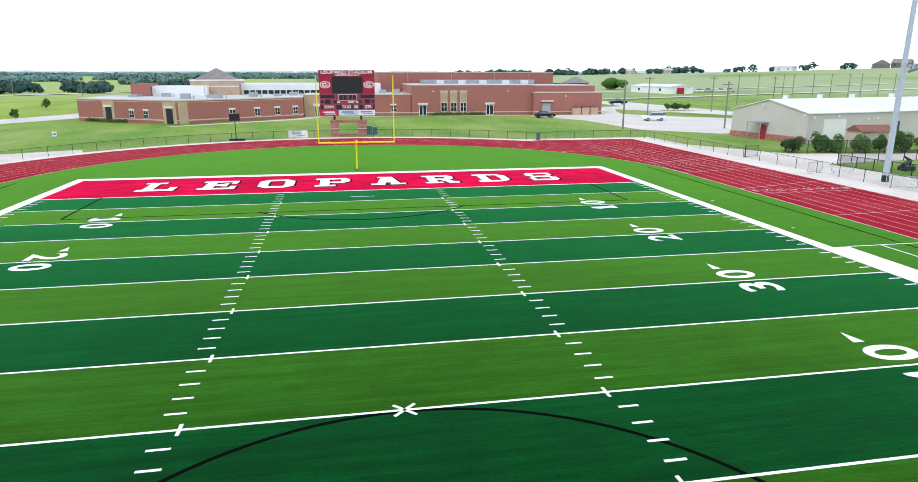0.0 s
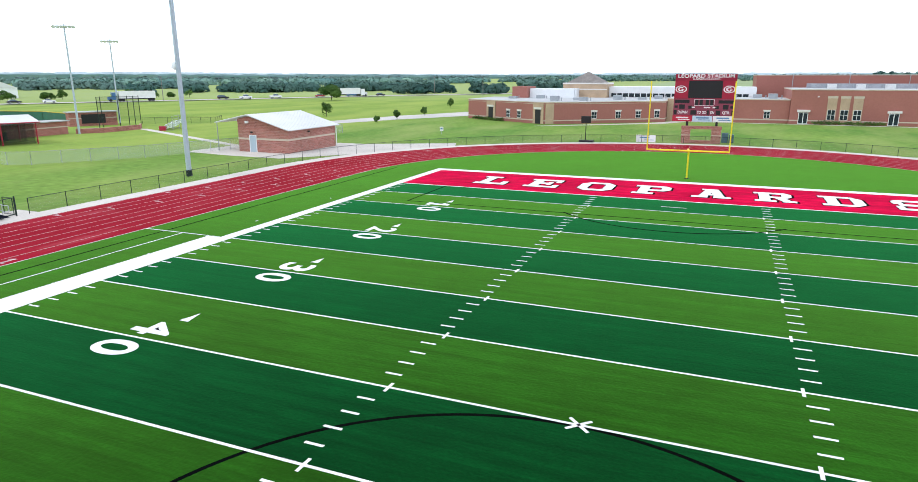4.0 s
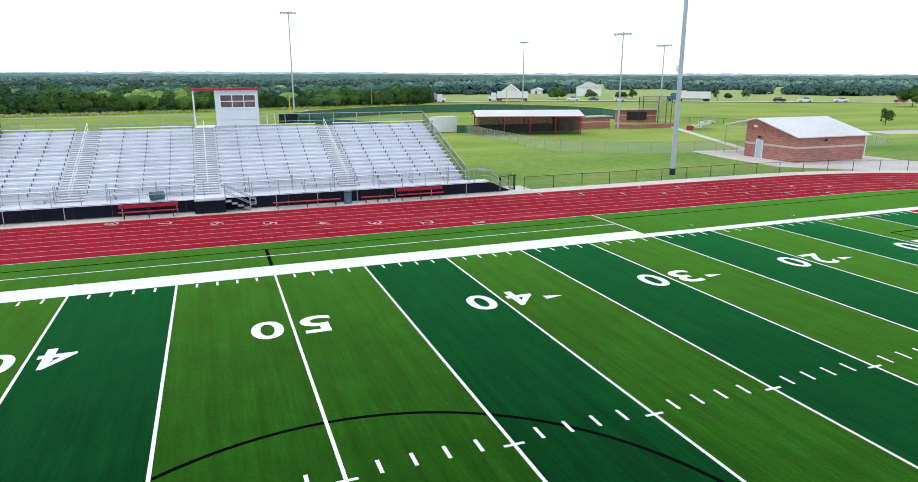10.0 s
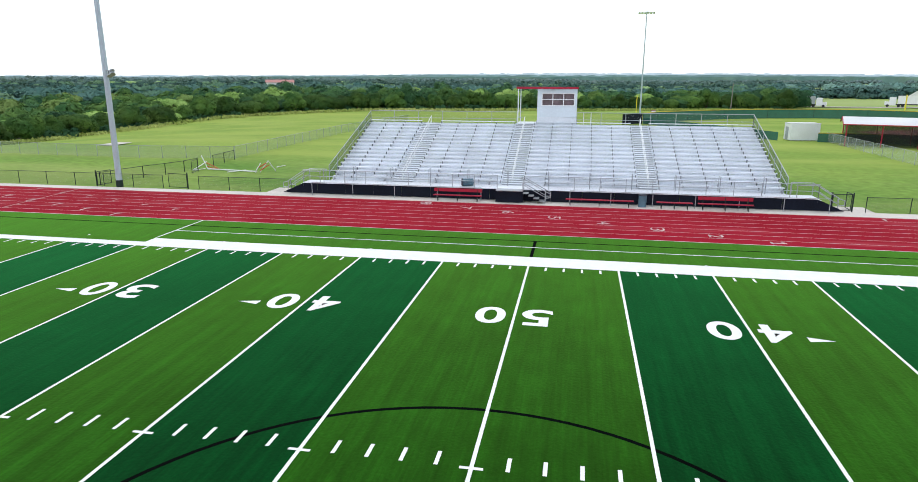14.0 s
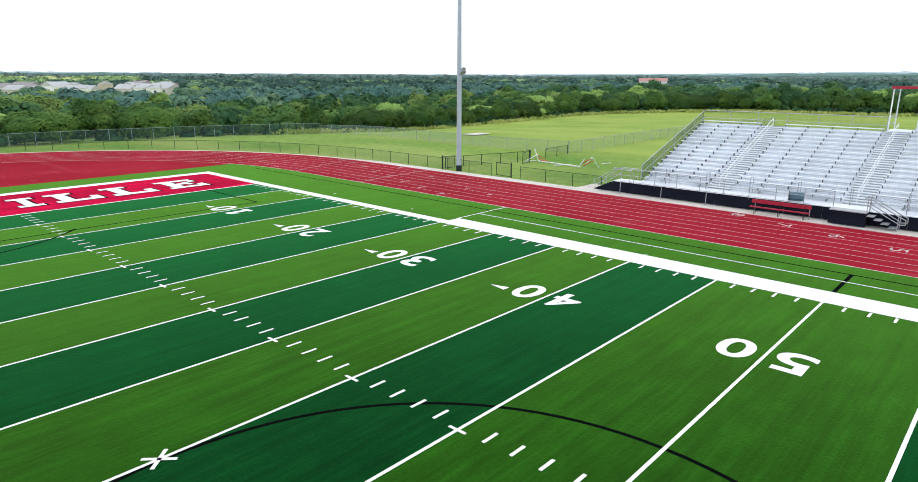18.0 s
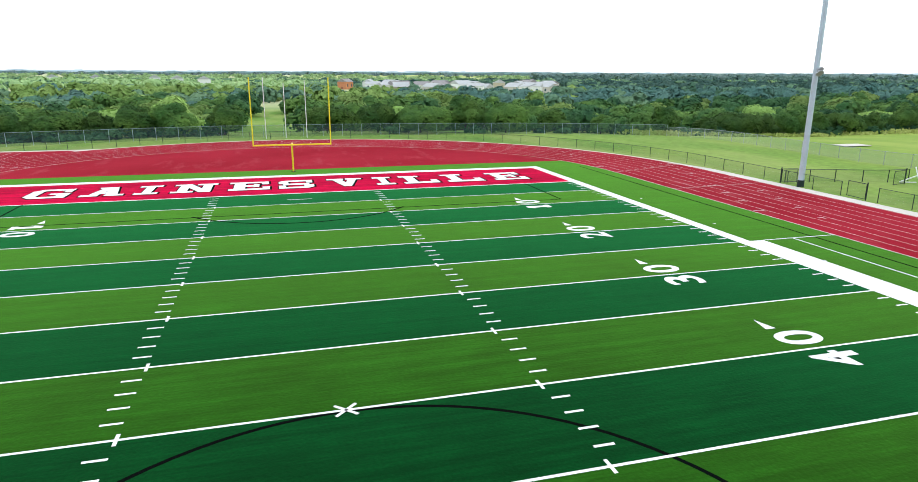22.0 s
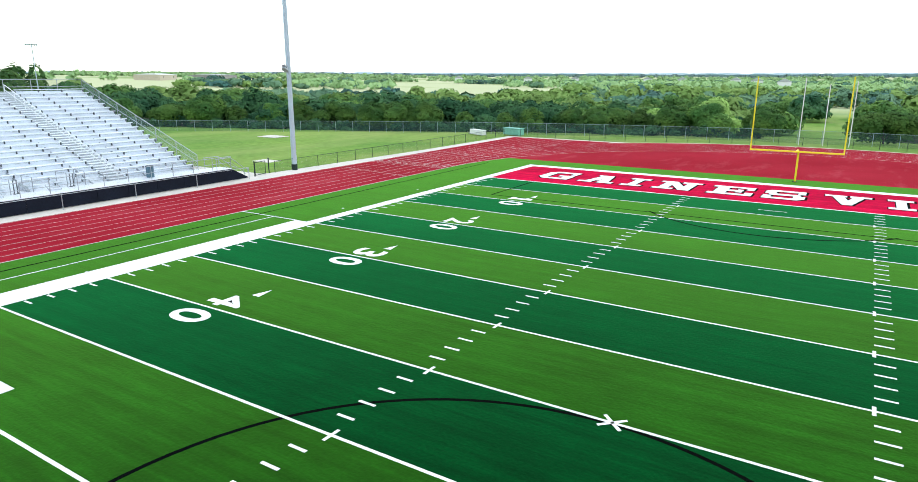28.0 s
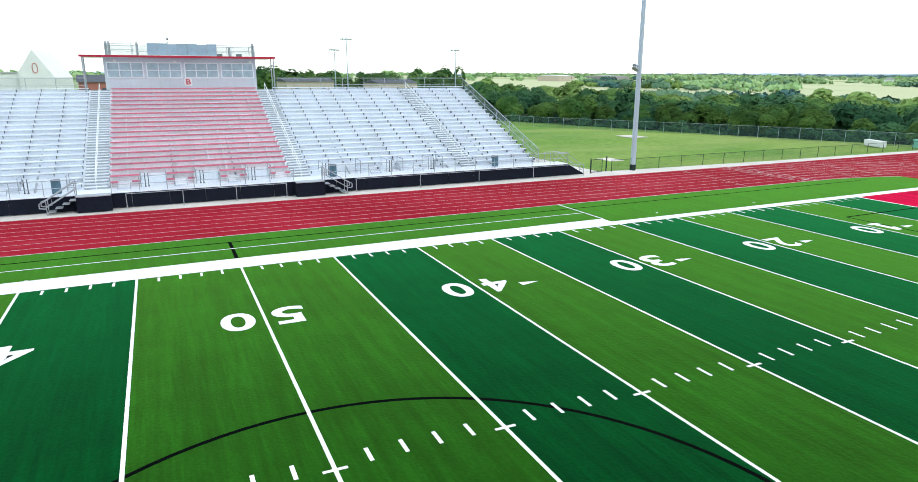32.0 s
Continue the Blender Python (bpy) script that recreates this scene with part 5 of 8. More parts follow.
# ---- scoreboard ----
def scoreboard():
    s = thing("scoreboard", "maroon stadium scoreboard with a dark video screen on two posts", "scoreboard", at=pose(-0.25, 95.4, 0))
    part("back_board", Mesh().box(-4.2, 4.2, 0.06, 0.45, 3.1, 9.95), "maroon", s)

    def panel(name, x0, x1, z0, z1, material, label="", y=0.0):
        return part(name, Mesh().box(x0, x1, y, y + 0.055, z0, z1), material, s, label)

    hd = panel("title_panel", -4.2, 4.2, 9.0, 9.95, "maroon", "maroon title panel", -0.02)
    words("LEOPARD STADIUM", 0.72, "white", "title", hd, pose(0, -0.03, 9.62, 90, 0, 0), 7.7, bold=0.018)
    words("GAINESVILLE I.S.D.", 0.36, "white", "subtitle", hd, pose(0.1, -0.03, 9.2, 90, 0, 0), 3.7, bold=0.008)
    panel("logo_panel", -4.2, -2.3, 6.45, 8.98, "logo_red")
    panel("logo_panel", 2.4, 4.2, 6.45, 8.98, "logo_red")
    panel("video_screen", -2.26, 2.36, 6.5, 8.95, "black", "dark switched-off video screen", -0.01)
    for cx in (-3.3, 3.3):
        m = Mesh()
        for i in range(28):
            a0, a1 = (2 * math.pi * j / 28 for j in (i, i + 1))
            m.face(*[(cx + 0.8 * q * math.cos(a), -0.006, 7.75 + 0.52 * q * math.sin(a)) for q, a in ((0.8, a0), (1, a0), (1, a1), (0.8, a1))])
        for i in range(20):
            a0, a1 = (radians(48 + 264 * j / 20) for j in (i, i + 1))
            m.face(*[(cx + 0.46 * q * math.cos(a), -0.007, 7.75 + 0.31 * q * math.sin(a)) for q, a in ((0.55, a0), (1, a0), (1, a1), (0.55, a1))])
        m.box(cx + 0.05, cx + 0.4, -0.008, -0.004, 7.6, 7.74)
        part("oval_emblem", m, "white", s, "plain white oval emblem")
    panel("score_panel", -4.2, 4.2, 4.0, 6.4, "maroon_light", "faded maroon score panel")
    for x0, x1, z0, z1 in ((-4.05, -2.0, 5.75, 6.2), (2.0, 4.05, 5.75, 6.2), (-1.2, -0.75, 5.5, 6.25), (-0.6, -0.15, 5.5, 6.25), (0.25, 0.7, 5.5, 6.25), (0.85, 1.3, 5.5, 6.25),
                           (-3.4, -2.6, 4.9, 5.55), (2.65, 3.4, 4.9, 5.55), (-4.05, -3.6, 5.05, 5.4), (3.65, 4.05, 5.05, 5.4), (-2.1, -1.6, 4.95, 5.4), (1.6, 2.1, 4.95, 5.4),
                           (-4.1, -3.7, 4.1, 4.75), (-1.75, -0.95, 4.1, 4.75), (0.55, 0.8, 4.1, 4.75), (1.75, 2.35, 4.1, 4.75), (3.85, 4.1, 4.1, 4.75)):
        panel("digit_window", x0, x1, z0, z1, "black", "", -0.012)
    for x0, x1, z0, z1 in ((-1.35, 1.45, 6.28, 6.33), (-1.35, 1.45, 5.4, 5.45), (-1.35, -1.3, 5.4, 6.3), (1.4, 1.45, 5.4, 6.3)):
        panel("trim_line", x0, x1, z0, z1, "white", "", -0.01)
    for text, x, z, w in (("DOWN", -2.85, 4.42, 1.35), ("TO GO", -0.2, 4.42, 1.3), ("ON", 1.25, 4.42, 0.55), ("QTR", 3.1, 4.42, 1.0)):
        words(text, 0.55, "white", "caption", s, pose(x, -0.016, z, 90, 0, 0), w, bold=0.015)
    for x, w in ((-1.4, 0.5), (0.5, 0.9), (1.5, 0.5)):
        panel("caption_bar", x - w / 2, x + w / 2, 5.08, 5.25, "white", "", -0.012)
    for x0, x1, mt in ((-4.25, -1.5, "sign_red"), (-1.42, 1.35, "sign_blue"), (1.42, 4.15, "white")):
        b = panel("sponsor_panel", x0, x1, 3.1, 3.95, mt, "small sponsor panel with unreadable lettering")
        part("text_bar", Mesh().box(x0 + 0.5, x1 - 0.5, -0.012, -0.004, 3.55, 3.75), "white" if mt == "sign_red" else "sign_text", b)
        part("text_bar", Mesh().box(x0 + 0.8, x1 - 0.3, -0.012, -0.004, 3.3, 3.42), "white" if mt == "sign_red" else "sign_text", b)
    for x in (-2.1, 2.0):
        part("post", Mesh().box(x - 0.16, x + 0.16, 0.1, 0.4, -0.05, 3.1), "black", s)
    # brick base
    b = thing("brick_sign_base", "red brick frame under the scoreboard with a pale band", "brick wall", at=pose(-0.25, 94.9, 0))
    part("pier", Mesh().box(-2.75, -1.5, -0.25, 0.2, -0.06, 2.05), "brick", b)
    part("pier", Mesh().box(1.4, 2.75, -0.25, 0.2, -0.06, 2.05), "brick", b)
    part("lintel", Mesh().box(-2.8, 2.8, -0.28, 0.22, 2.06, 2.5), "brick", b)
    part("sill", Mesh().box(-1.49, 1.39, -0.25, 0.2, -0.06, 0.42), "brick", b)
    for x0, x1 in ((-2.78, -1.48), (1.38, 2.78)):
        part("stone_band", Mesh().box(x0, x1, -0.27, 0.21, 1.1, 1.22), "stone", b)
        n = 16
        for k in range(n):
            z = -0.02 + k * 0.128
            part("mortar_joint", Mesh().box(x0 + 0.02, x1 - 0.02, -0.256, -0.251, z, z + 0.012), "stone", b)


M["logo_red"] = mat("logo_red", (0.36, 0.01, 0.04), 0.5, vary=0.05)
M["maroon_light"] = mat("maroon_light", (0.26, 0.05, 0.085), 0.6, vary=0.1)
M["sign_red"] = mat("sign_red", (0.5, 0.02, 0.05), 0.5, vary=0.05)
M["sign_blue"] = mat("sign_blue", (0.55, 0.70, 0.80), 0.5, vary=0.05)
M["sign_text"] = mat("sign_text", (0.12, 0.25, 0.42), 0.5, vary=0.05)
scoreboard()

# ---- school building ----
def wall_face(parent, p0, p1, z0, z1, material, thick=0.4, name="wall"):
    """A wall between two plan points, its outer side to the right of the way from p0 to p1. Returns a pose: x along, -y outward."""
    d = Vector((p1[0] - p0[0], p1[1] - p0[1]))
    at = pose(p0[0], p0[1], 0, 0, 0, math.degrees(math.atan2(d.y, d.x)))
    part(name, Mesh().box(0, d.length, 0, thick, z0, z1), material, parent, at=at)
    return at, d.length


def school_window(parent, at, u, w=1.15, z0=0.95, z1=2.35, cols=2, rows=2, head=True):
    win = part("window", Mesh().box(u - w / 2 - 0.02, u + w / 2 + 0.02, -0.05, 0.05, z0 - 0.03, z1 + 0.02), "white_metal", parent, at=at)
    for i in range(cols):
        for j in range(rows):
            a, b = u - w / 2 + w * i / cols + 0.04, u - w / 2 + w * (i + 1) / cols - 0.04
            c, d = z0 + (z1 - z0) * j / rows + 0.04, z0 + (z1 - z0) * (j + 1) / rows - 0.04
            part("pane", Mesh().box(a, b, -0.07, -0.052, c, d), "dark_glass", win)
    if head:
        part("lintel", Mesh().box(u - w / 2 - 0.15, u + w / 2 + 0.15, -0.07, 0.05, z1 + 0.03, z1 + 0.33), "lintel_white", parent, at=at)


def school_door(parent, at, u, w=1.8, h=2.35, canopy=True):
    d = part("door", Mesh().box(u - w / 2, u + w / 2, -0.06, 0.05, 0.0, h), "white_metal", parent, "glazed white double door", at=at)
    for i in (0, 1):
        a = u - w / 2 + 0.12 + i * (w / 2 - 0.04)
        part("door_leaf", Mesh().box(a, a + w / 2 - 0.2, -0.08, -0.062, 0.1, 2.15), "dark_glass", d)
        part("transom_pane", Mesh().box(a, a + w / 2 - 0.2, -0.08, -0.062, 2.19, h - 0.06), "dark_glass", d)
    if canopy:
        part("door_head", Mesh().box(u - w / 2 - 0.3, u + w / 2 + 0.3, -0.45, 0.05, h + 0.05, h + 0.5), "lintel_white", parent, at=at)


def brick_block(parent, outline, z1, material="school_brick", base=True, cap="stone", roof="roof_grey"):
    m = Mesh().prism(outline, -0.3, z1)
    part("wall", m, material, parent)
    part("roof", Mesh().prism(grow(outline, -0.35), z1 + 0.002, z1 + 0.02), roof, parent)
    part("parapet_cap", Mesh().prism(grow(outline, 0.06), z1 - 0.16, z1 + 0.001), cap, parent)
    if base:
        part("base_band", Mesh().prism(grow(outline, 0.05), 0.55, 0.78), "stone", parent)


M["louvre"] = mat("louvre", (0.40, 0.41, 0.46), 0.6, vary=0.18, scale=0.4)
M["roof_grey"] = mat("roof_grey", (0.50, 0.51, 0.52), 0.9, vary=0.1, scale=0.1)
M["shingle"] = mat("shingle", (0.25, 0.225, 0.21), 0.9, vary=0.15, scale=0.5, fine=3)


def hip_roof(x0, x1, y0, y1, z0, z1):
    cx, cy = (x0 + x1) / 2, (y0 + y1) / 2
    m = Mesh()
    c = [(x0, y0, z0), (x1, y0, z0), (x1, y1, z0), (x0, y1, z0)]
    for i in range(4):
        m.face(c[i], c[(i + 1) % 4], (cx, cy, z1))
    return m.face(*c[::-1])


def school():
    s = thing("school_building", "long single-storey red brick school with tan piers and pale bands", "school building")
    P, Q, R_ = (-54.6, 139.5), (-32.0, 125.0), (-9.5, 141.5)
    wing = [P, Q, R_, (-9.5, 158), (-54.6, 158)]
    brick_block(s, wing, 4.45)
    at, n = wall_face(s, (P[0] + 0.03, P[1] - 0.05), (Q[0], Q[1] - 0.06), 4.02, 4.1, "stone", 0.05, "string_course")
    for f in (0.33, 0.93):
        part("tan_pier", Mesh().box(n * f - 1.6, n * f + 1.6, -0.12, 0.1, 0, 4.2), "tan_brick", s, at=at)
        # no recess is built: a black panel paints the doorway's shade
        part("alcove", Mesh().box(n * f - 0.85, n * f + 0.85, -0.135, 0.1, 0, 2.9), "black", s, "black panel standing in for a shaded doorway", at=at)
        part("alcove_head", Mesh().box(n * f - 1.1, n * f + 1.1, -0.3, 0.1, 2.95, 3.35), "lintel_white", s, at=at)
    for f in (0.56, 0.70):
        school_window(s, at, n * f)
    at, n = wall_face(s, (Q[0] + 0.03, Q[1] - 0.05), (R_[0], R_[1] - 0.06), 4.02, 4.1, "stone", 0.05, "string_course")
    part("tan_pier", Mesh().box(0.2, 2.0, -0.12, 0.1, 0, 4.2), "tan_brick", s, at=at)
    for f in (0.40, 0.60, 0.77, 0.93):
        school_window(s, at, n * f)
    # low middle range with a tan entrance bay
    brick_block(s, [(-9.45, 145.5), (15, 145.5), (15, 160), (-9.45, 160)], 4.85)
    part("entrance_bay", Mesh().box(-9.4, -3.0, 145.1, 145.4, -0.2, 4.65), "tan_brick", s, "tan brick entrance bay")
    at = pose(0, 145.08, 0)
    school_door(s, at, -6.2)
    at = pose(0, 145.48, 0)
    for u in (-1.4, 1.2, 10.8):
        school_window(s, at, u)
    # tall right block
    brick_block(s, [(15.05, 144.9), (44, 144.9), (44, 168), (15.05, 168)], 6.95)
    at = pose(0, 144.88, 0)
    school_door(s, at, 17.6)
    school_door(s, at, 33.6)
    for u in (22.6, 24.9, 27.2):
        part("tan_pier", Mesh().box(u - 0.85, u + 0.85, -0.1, 0.05, 0, 5.6), "tan_brick", s, at=at)
        part("stone_head", Mesh().box(u - 0.9, u + 0.9, -0.14, 0.05, 5.2, 5.65), "stone", s, at=at)
        school_window(s, pose(0, 144.77, 0), u, 1.35, 0.9, 2.9, head=False)
    brick_block(s, [(44.05, 143.6), (61.2, 143.6), (61.2, 165), (44.05, 165)], 5.2)
    brick_block(s, [(44.1, 147.5), (60.8, 147.5), (60.8, 164.5), (44.1, 164.5)], 6.8, base=False)
    at = pose(0, 143.58, 0)
    part("service_door", Mesh().box(46.2, 48.2, -0.06, 0.05, 0, 2.6), "galv", s, at=at)
    part("door_canopy", Mesh().box(45.7, 48.7, -1.1, 0.05, 3.0, 3.35), "stone", s, at=at)
    for u in (20, 38, 52):
        part("wall_lamp", Mesh().box(u - 0.15, u + 0.15, -0.25, 0, 5.4 - (u > 45) * 1.2, 5.6 - (u > 45) * 1.2), "white", s, at=pose(0, 144.88 - 1.3 * (u > 45), 0))
    # gym behind, roof plant screens and raised roofs
    brick_block(s, [(9, 172), (58, 172), (58, 200), (9, 200)], 9.9, base=False)
    for u in (17, 29, 41, 51):
        part("downpipe", Mesh().rod((u, 171.95, 7), (u, 171.95, 10.0), 0.08), "galv", s)
    part("plant_screen", Mesh().box(19, 49, 160.2, 160.5, 6.96, 8.0), "louvre", s, "grey roof plant screen")
    for u in range(11):
        part("screen_rib", Mesh().box(20 + u * 2.7, 20.2 + u * 2.7, 160.12, 160.19, 6.96, 8.0), "galv", s)
    for u in (23, 28.5, 34, 40, 45):
        part("roof_unit", Mesh().box(u, u + 1.6, 157.5, 159.4, 6.97, 7.9), "roof_white", s)
    part("raised_roof", Mesh().box(-43.1, -31.9, 152, 157.9, 4.48, 6.7), "white_metal", s, "white raised roof section")
    part("raised_roof", Mesh().box(-25.0, 8.9, 161, 171.9, 0, 7.1), "white_metal", s, "white raised roof with a window band")
    for i in range(22):
        u = -24.4 + i * 1.45
        part("clerestory_pane", Mesh().box(u, u + 1.2, 160.94, 160.99, 4.62, 5.5), "dark_glass", s)
    part("end_block", Mesh().box(-47, -43.2, 150, 157.9, 4.48, 7.2), "school_brick", s)
    part("corner_column", Mesh().box(-31.85, -31.4, 152.2, 152.7, 4.46, 6.7), "white_metal", s)
    part("lantern_wall", Mesh().box(-36.1, -25.1, 158.1, 168, 0, 7.7), "tan_brick", s, "tan brick lantern under the pyramid roof")
    part("lantern_band", Mesh().box(-36.2, -25.02, 158.0, 168.1, 7.71, 8.05), "lintel_white", s, "white cornice")
    part("lantern_band", Mesh().box(-36.13, -25.05, 158.03, 158.09, 6.3, 6.6), "lintel_white", s)
    part("pyramid_roof", hip_roof(-35.3, -26.2, 158.6, 167.4, 8.06, 10.8), "shingle", s, "dark shingled pyramid roof")
    part("pyramid_roof", hip_roof(64.4, 70.4, 175, 183, 6.9, 8.8), "shingle", s, "dark shingled pyramid roof")
    part("far_wing", Mesh().box(61.3, 70.0, 175.6, 182.5, -0.2, 6.89), "school_brick", s)
    for i, (x, y) in enumerate([(-46, 144), (-40, 147), (-33, 133), (-29, 138), (-27, 134.5), (-21, 143), (-16, 146), (-13, 152), (-4, 152), (2, 150), (8, 153), (11, 150)]):
        h = 0.7 + 0.3 * (i % 3)
        rz = 4.47 if i < 8 else 4.88
        part("roof_unit", Mesh().box(x, x + 1.8, y, y + 1.5, rz, rz + h * 0.8), "galv", s)
        part("vent_pipe", Mesh().rod((x + 2.6, y, rz - 0.02), (x + 2.6, y, rz + 0.7), 0.12, 8), "galv", s)


school()
for i in range(3):
    b = thing("dumpster", "brown slatted refuse enclosure beside the school", "dumpster", "dumpsters", at=pose(53.5 + 2.2 * i, 142.2, -0.05))
    part("bin", Mesh().box(0, 1.9, 0, 1.2, 0, 1.7), "tan_brick", b)
    part("lid", Mesh().box(-0.03, 1.93, -0.03, 1.23, 1.71, 1.8), "black", b)


# ---- brick hut ----
def brick_hut():
    C = (-48.85, 61.55)
    W_, L_ = 8.0, 10.9
    h = thing("brick_restroom_hut", "red brick hut with white metal roof and blue door", "brick building", at=pose(C[0], C[1], -0.05, 0, 0, 0))
    part("wall", Mesh().box(-W_, 0, 0, L_, 0, 2.95), "brick", h)
    for sgn, yy in ((0, 0.0), (1, L_)):
        m = Mesh()
        a, b = (0.001, 0.2) if sgn == 0 else (L_ - 0.2, L_ - 0.001)
        pts = [(-W_, 2.951), (0, 2.951), (-6.1, 4.66), (-W_, 4.30)]
        m.face(*[(x, a, z) for x, z in pts]).face(*[(x, b, z) for x, z in pts[::-1]])
        for k in range(4):
            p, q = pts[k], pts[(k + 1) % 4]
            m.face((p[0], a, p[1]), (p[0], b, p[1]), (q[0], b, q[1]), (q[0], a, q[1]))
        part("gable", m, "brick", h)
    for x0, x1, y0, y1 in ((-W_ - 0.02, 0.02, -0.025, -0.002), (0.002, 0.025, -0.02, L_)):
        part("stone_band", Mesh().box(x0, x1, y0, y1, 1.62, 1.86), "stone", h)
    # brick courses
    for k in range(25):
        z = 0.1 + k * 0.113
        if 1.5 < z < 1.9:
            continue
        part("mortar_joint", Mesh().box(-W_, 0.0, -0.005, -0.001, z, z + 0.014).box(0.001, 0.005, 0, L_, z, z + 0.014), "mortar", h)
    d = part("door", Mesh().box(-6.1, -5.15, -0.05, -0.002, 0.02, 2.15), "door_blue", h, "pale blue metal door")
    part("door_frame", Mesh().box(-6.2, -6.105, -0.06, -0.003, 0, 2.25).box(-5.145, -5.05, -0.06, -0.003, 0, 2.25).box(-6.105, -5.145, -0.06, -0.003, 2.16, 2.25), "white_metal", d)
    part("door_handle", Mesh().rod((-5.3, -0.09, 1.0), (-5.3, -0.05, 1.05), 0.04), "galv", d)
    ro, t = 0.45, 0.1
    ridge, left = (-6.1, 4.8), (-11.4, 3.72)
    right = (ro, 2.93)
    for (x0, z0), (x1, z1) in ((left, ridge), (ridge, right)):
        m = Mesh()
        for zz in (0, t):
            m.v += [(x0, -0.5, z0 + zz), (x1, -0.5, z1 + zz), (x1, L_ + 0.5, z1 + zz), (x0, L_ + 0.5, z0 + zz)]
        m.f += [(3, 2, 1, 0), (4, 5, 6, 7), (0, 1, 5, 4), (1, 2, 6, 5), (2, 3, 7, 6), (3, 0, 4, 7)]
        part("roof_slope", m, "roof_white", h)
        n = 20
        for k in range(n + 1):
            y = -0.45 + (L_ + 0.9) * k / n
            part("roof_seam", Mesh().rod((x0, y, z0 + t + 0.01), (x1, y, z1 + t + 0.01), 0.02, 4), "roof_white", h)
    for y in (-0.3, 4.8, L_ + 0.3):
        part("canopy_post", Mesh().rod((-11.2, y, 0), (-11.2, y, 3.74), 0.06, 8), "galv", h)
    part("downpipe", Mesh().rod((0.1, L_ + 0.1, 0), (0.1, L_ + 0.1, 2.95), 0.06, 8), "white_metal", h)
    part("wall_lamp", Mesh().box(-6.6, -6.15, -0.25, -0.01, 3.75, 4.05), "white", h)
    part("wall_lamp", Mesh().box(-5.85, -5.6, -0.2, -0.01, 2.5, 2.7), "black", h)
    part("wall_lamp", Mesh().box(0.01, 0.2, 4.2, 4.5, 2.45, 2.65), "black", h)
    slab = part("hut_slab", Mesh().prism([(-63.5, 58.6), (-55, 57.3), (-47, 57), (-38.4, 67.3), (-32, 76.7), (-34, 82), (-46, 76), (-62, 76)], -0.055, -0.03), "concrete")
    tagged(slab, "pale concrete pad around the brick hut", "pavement", kind="structure")


M["mortar"] = mat("mortar", (0.46, 0.36, 0.30), 0.9, vary=0.1)
M["door_blue"] = mat("door_blue", (0.42, 0.52, 0.60), 0.5, vary=0.04)
brick_hut()


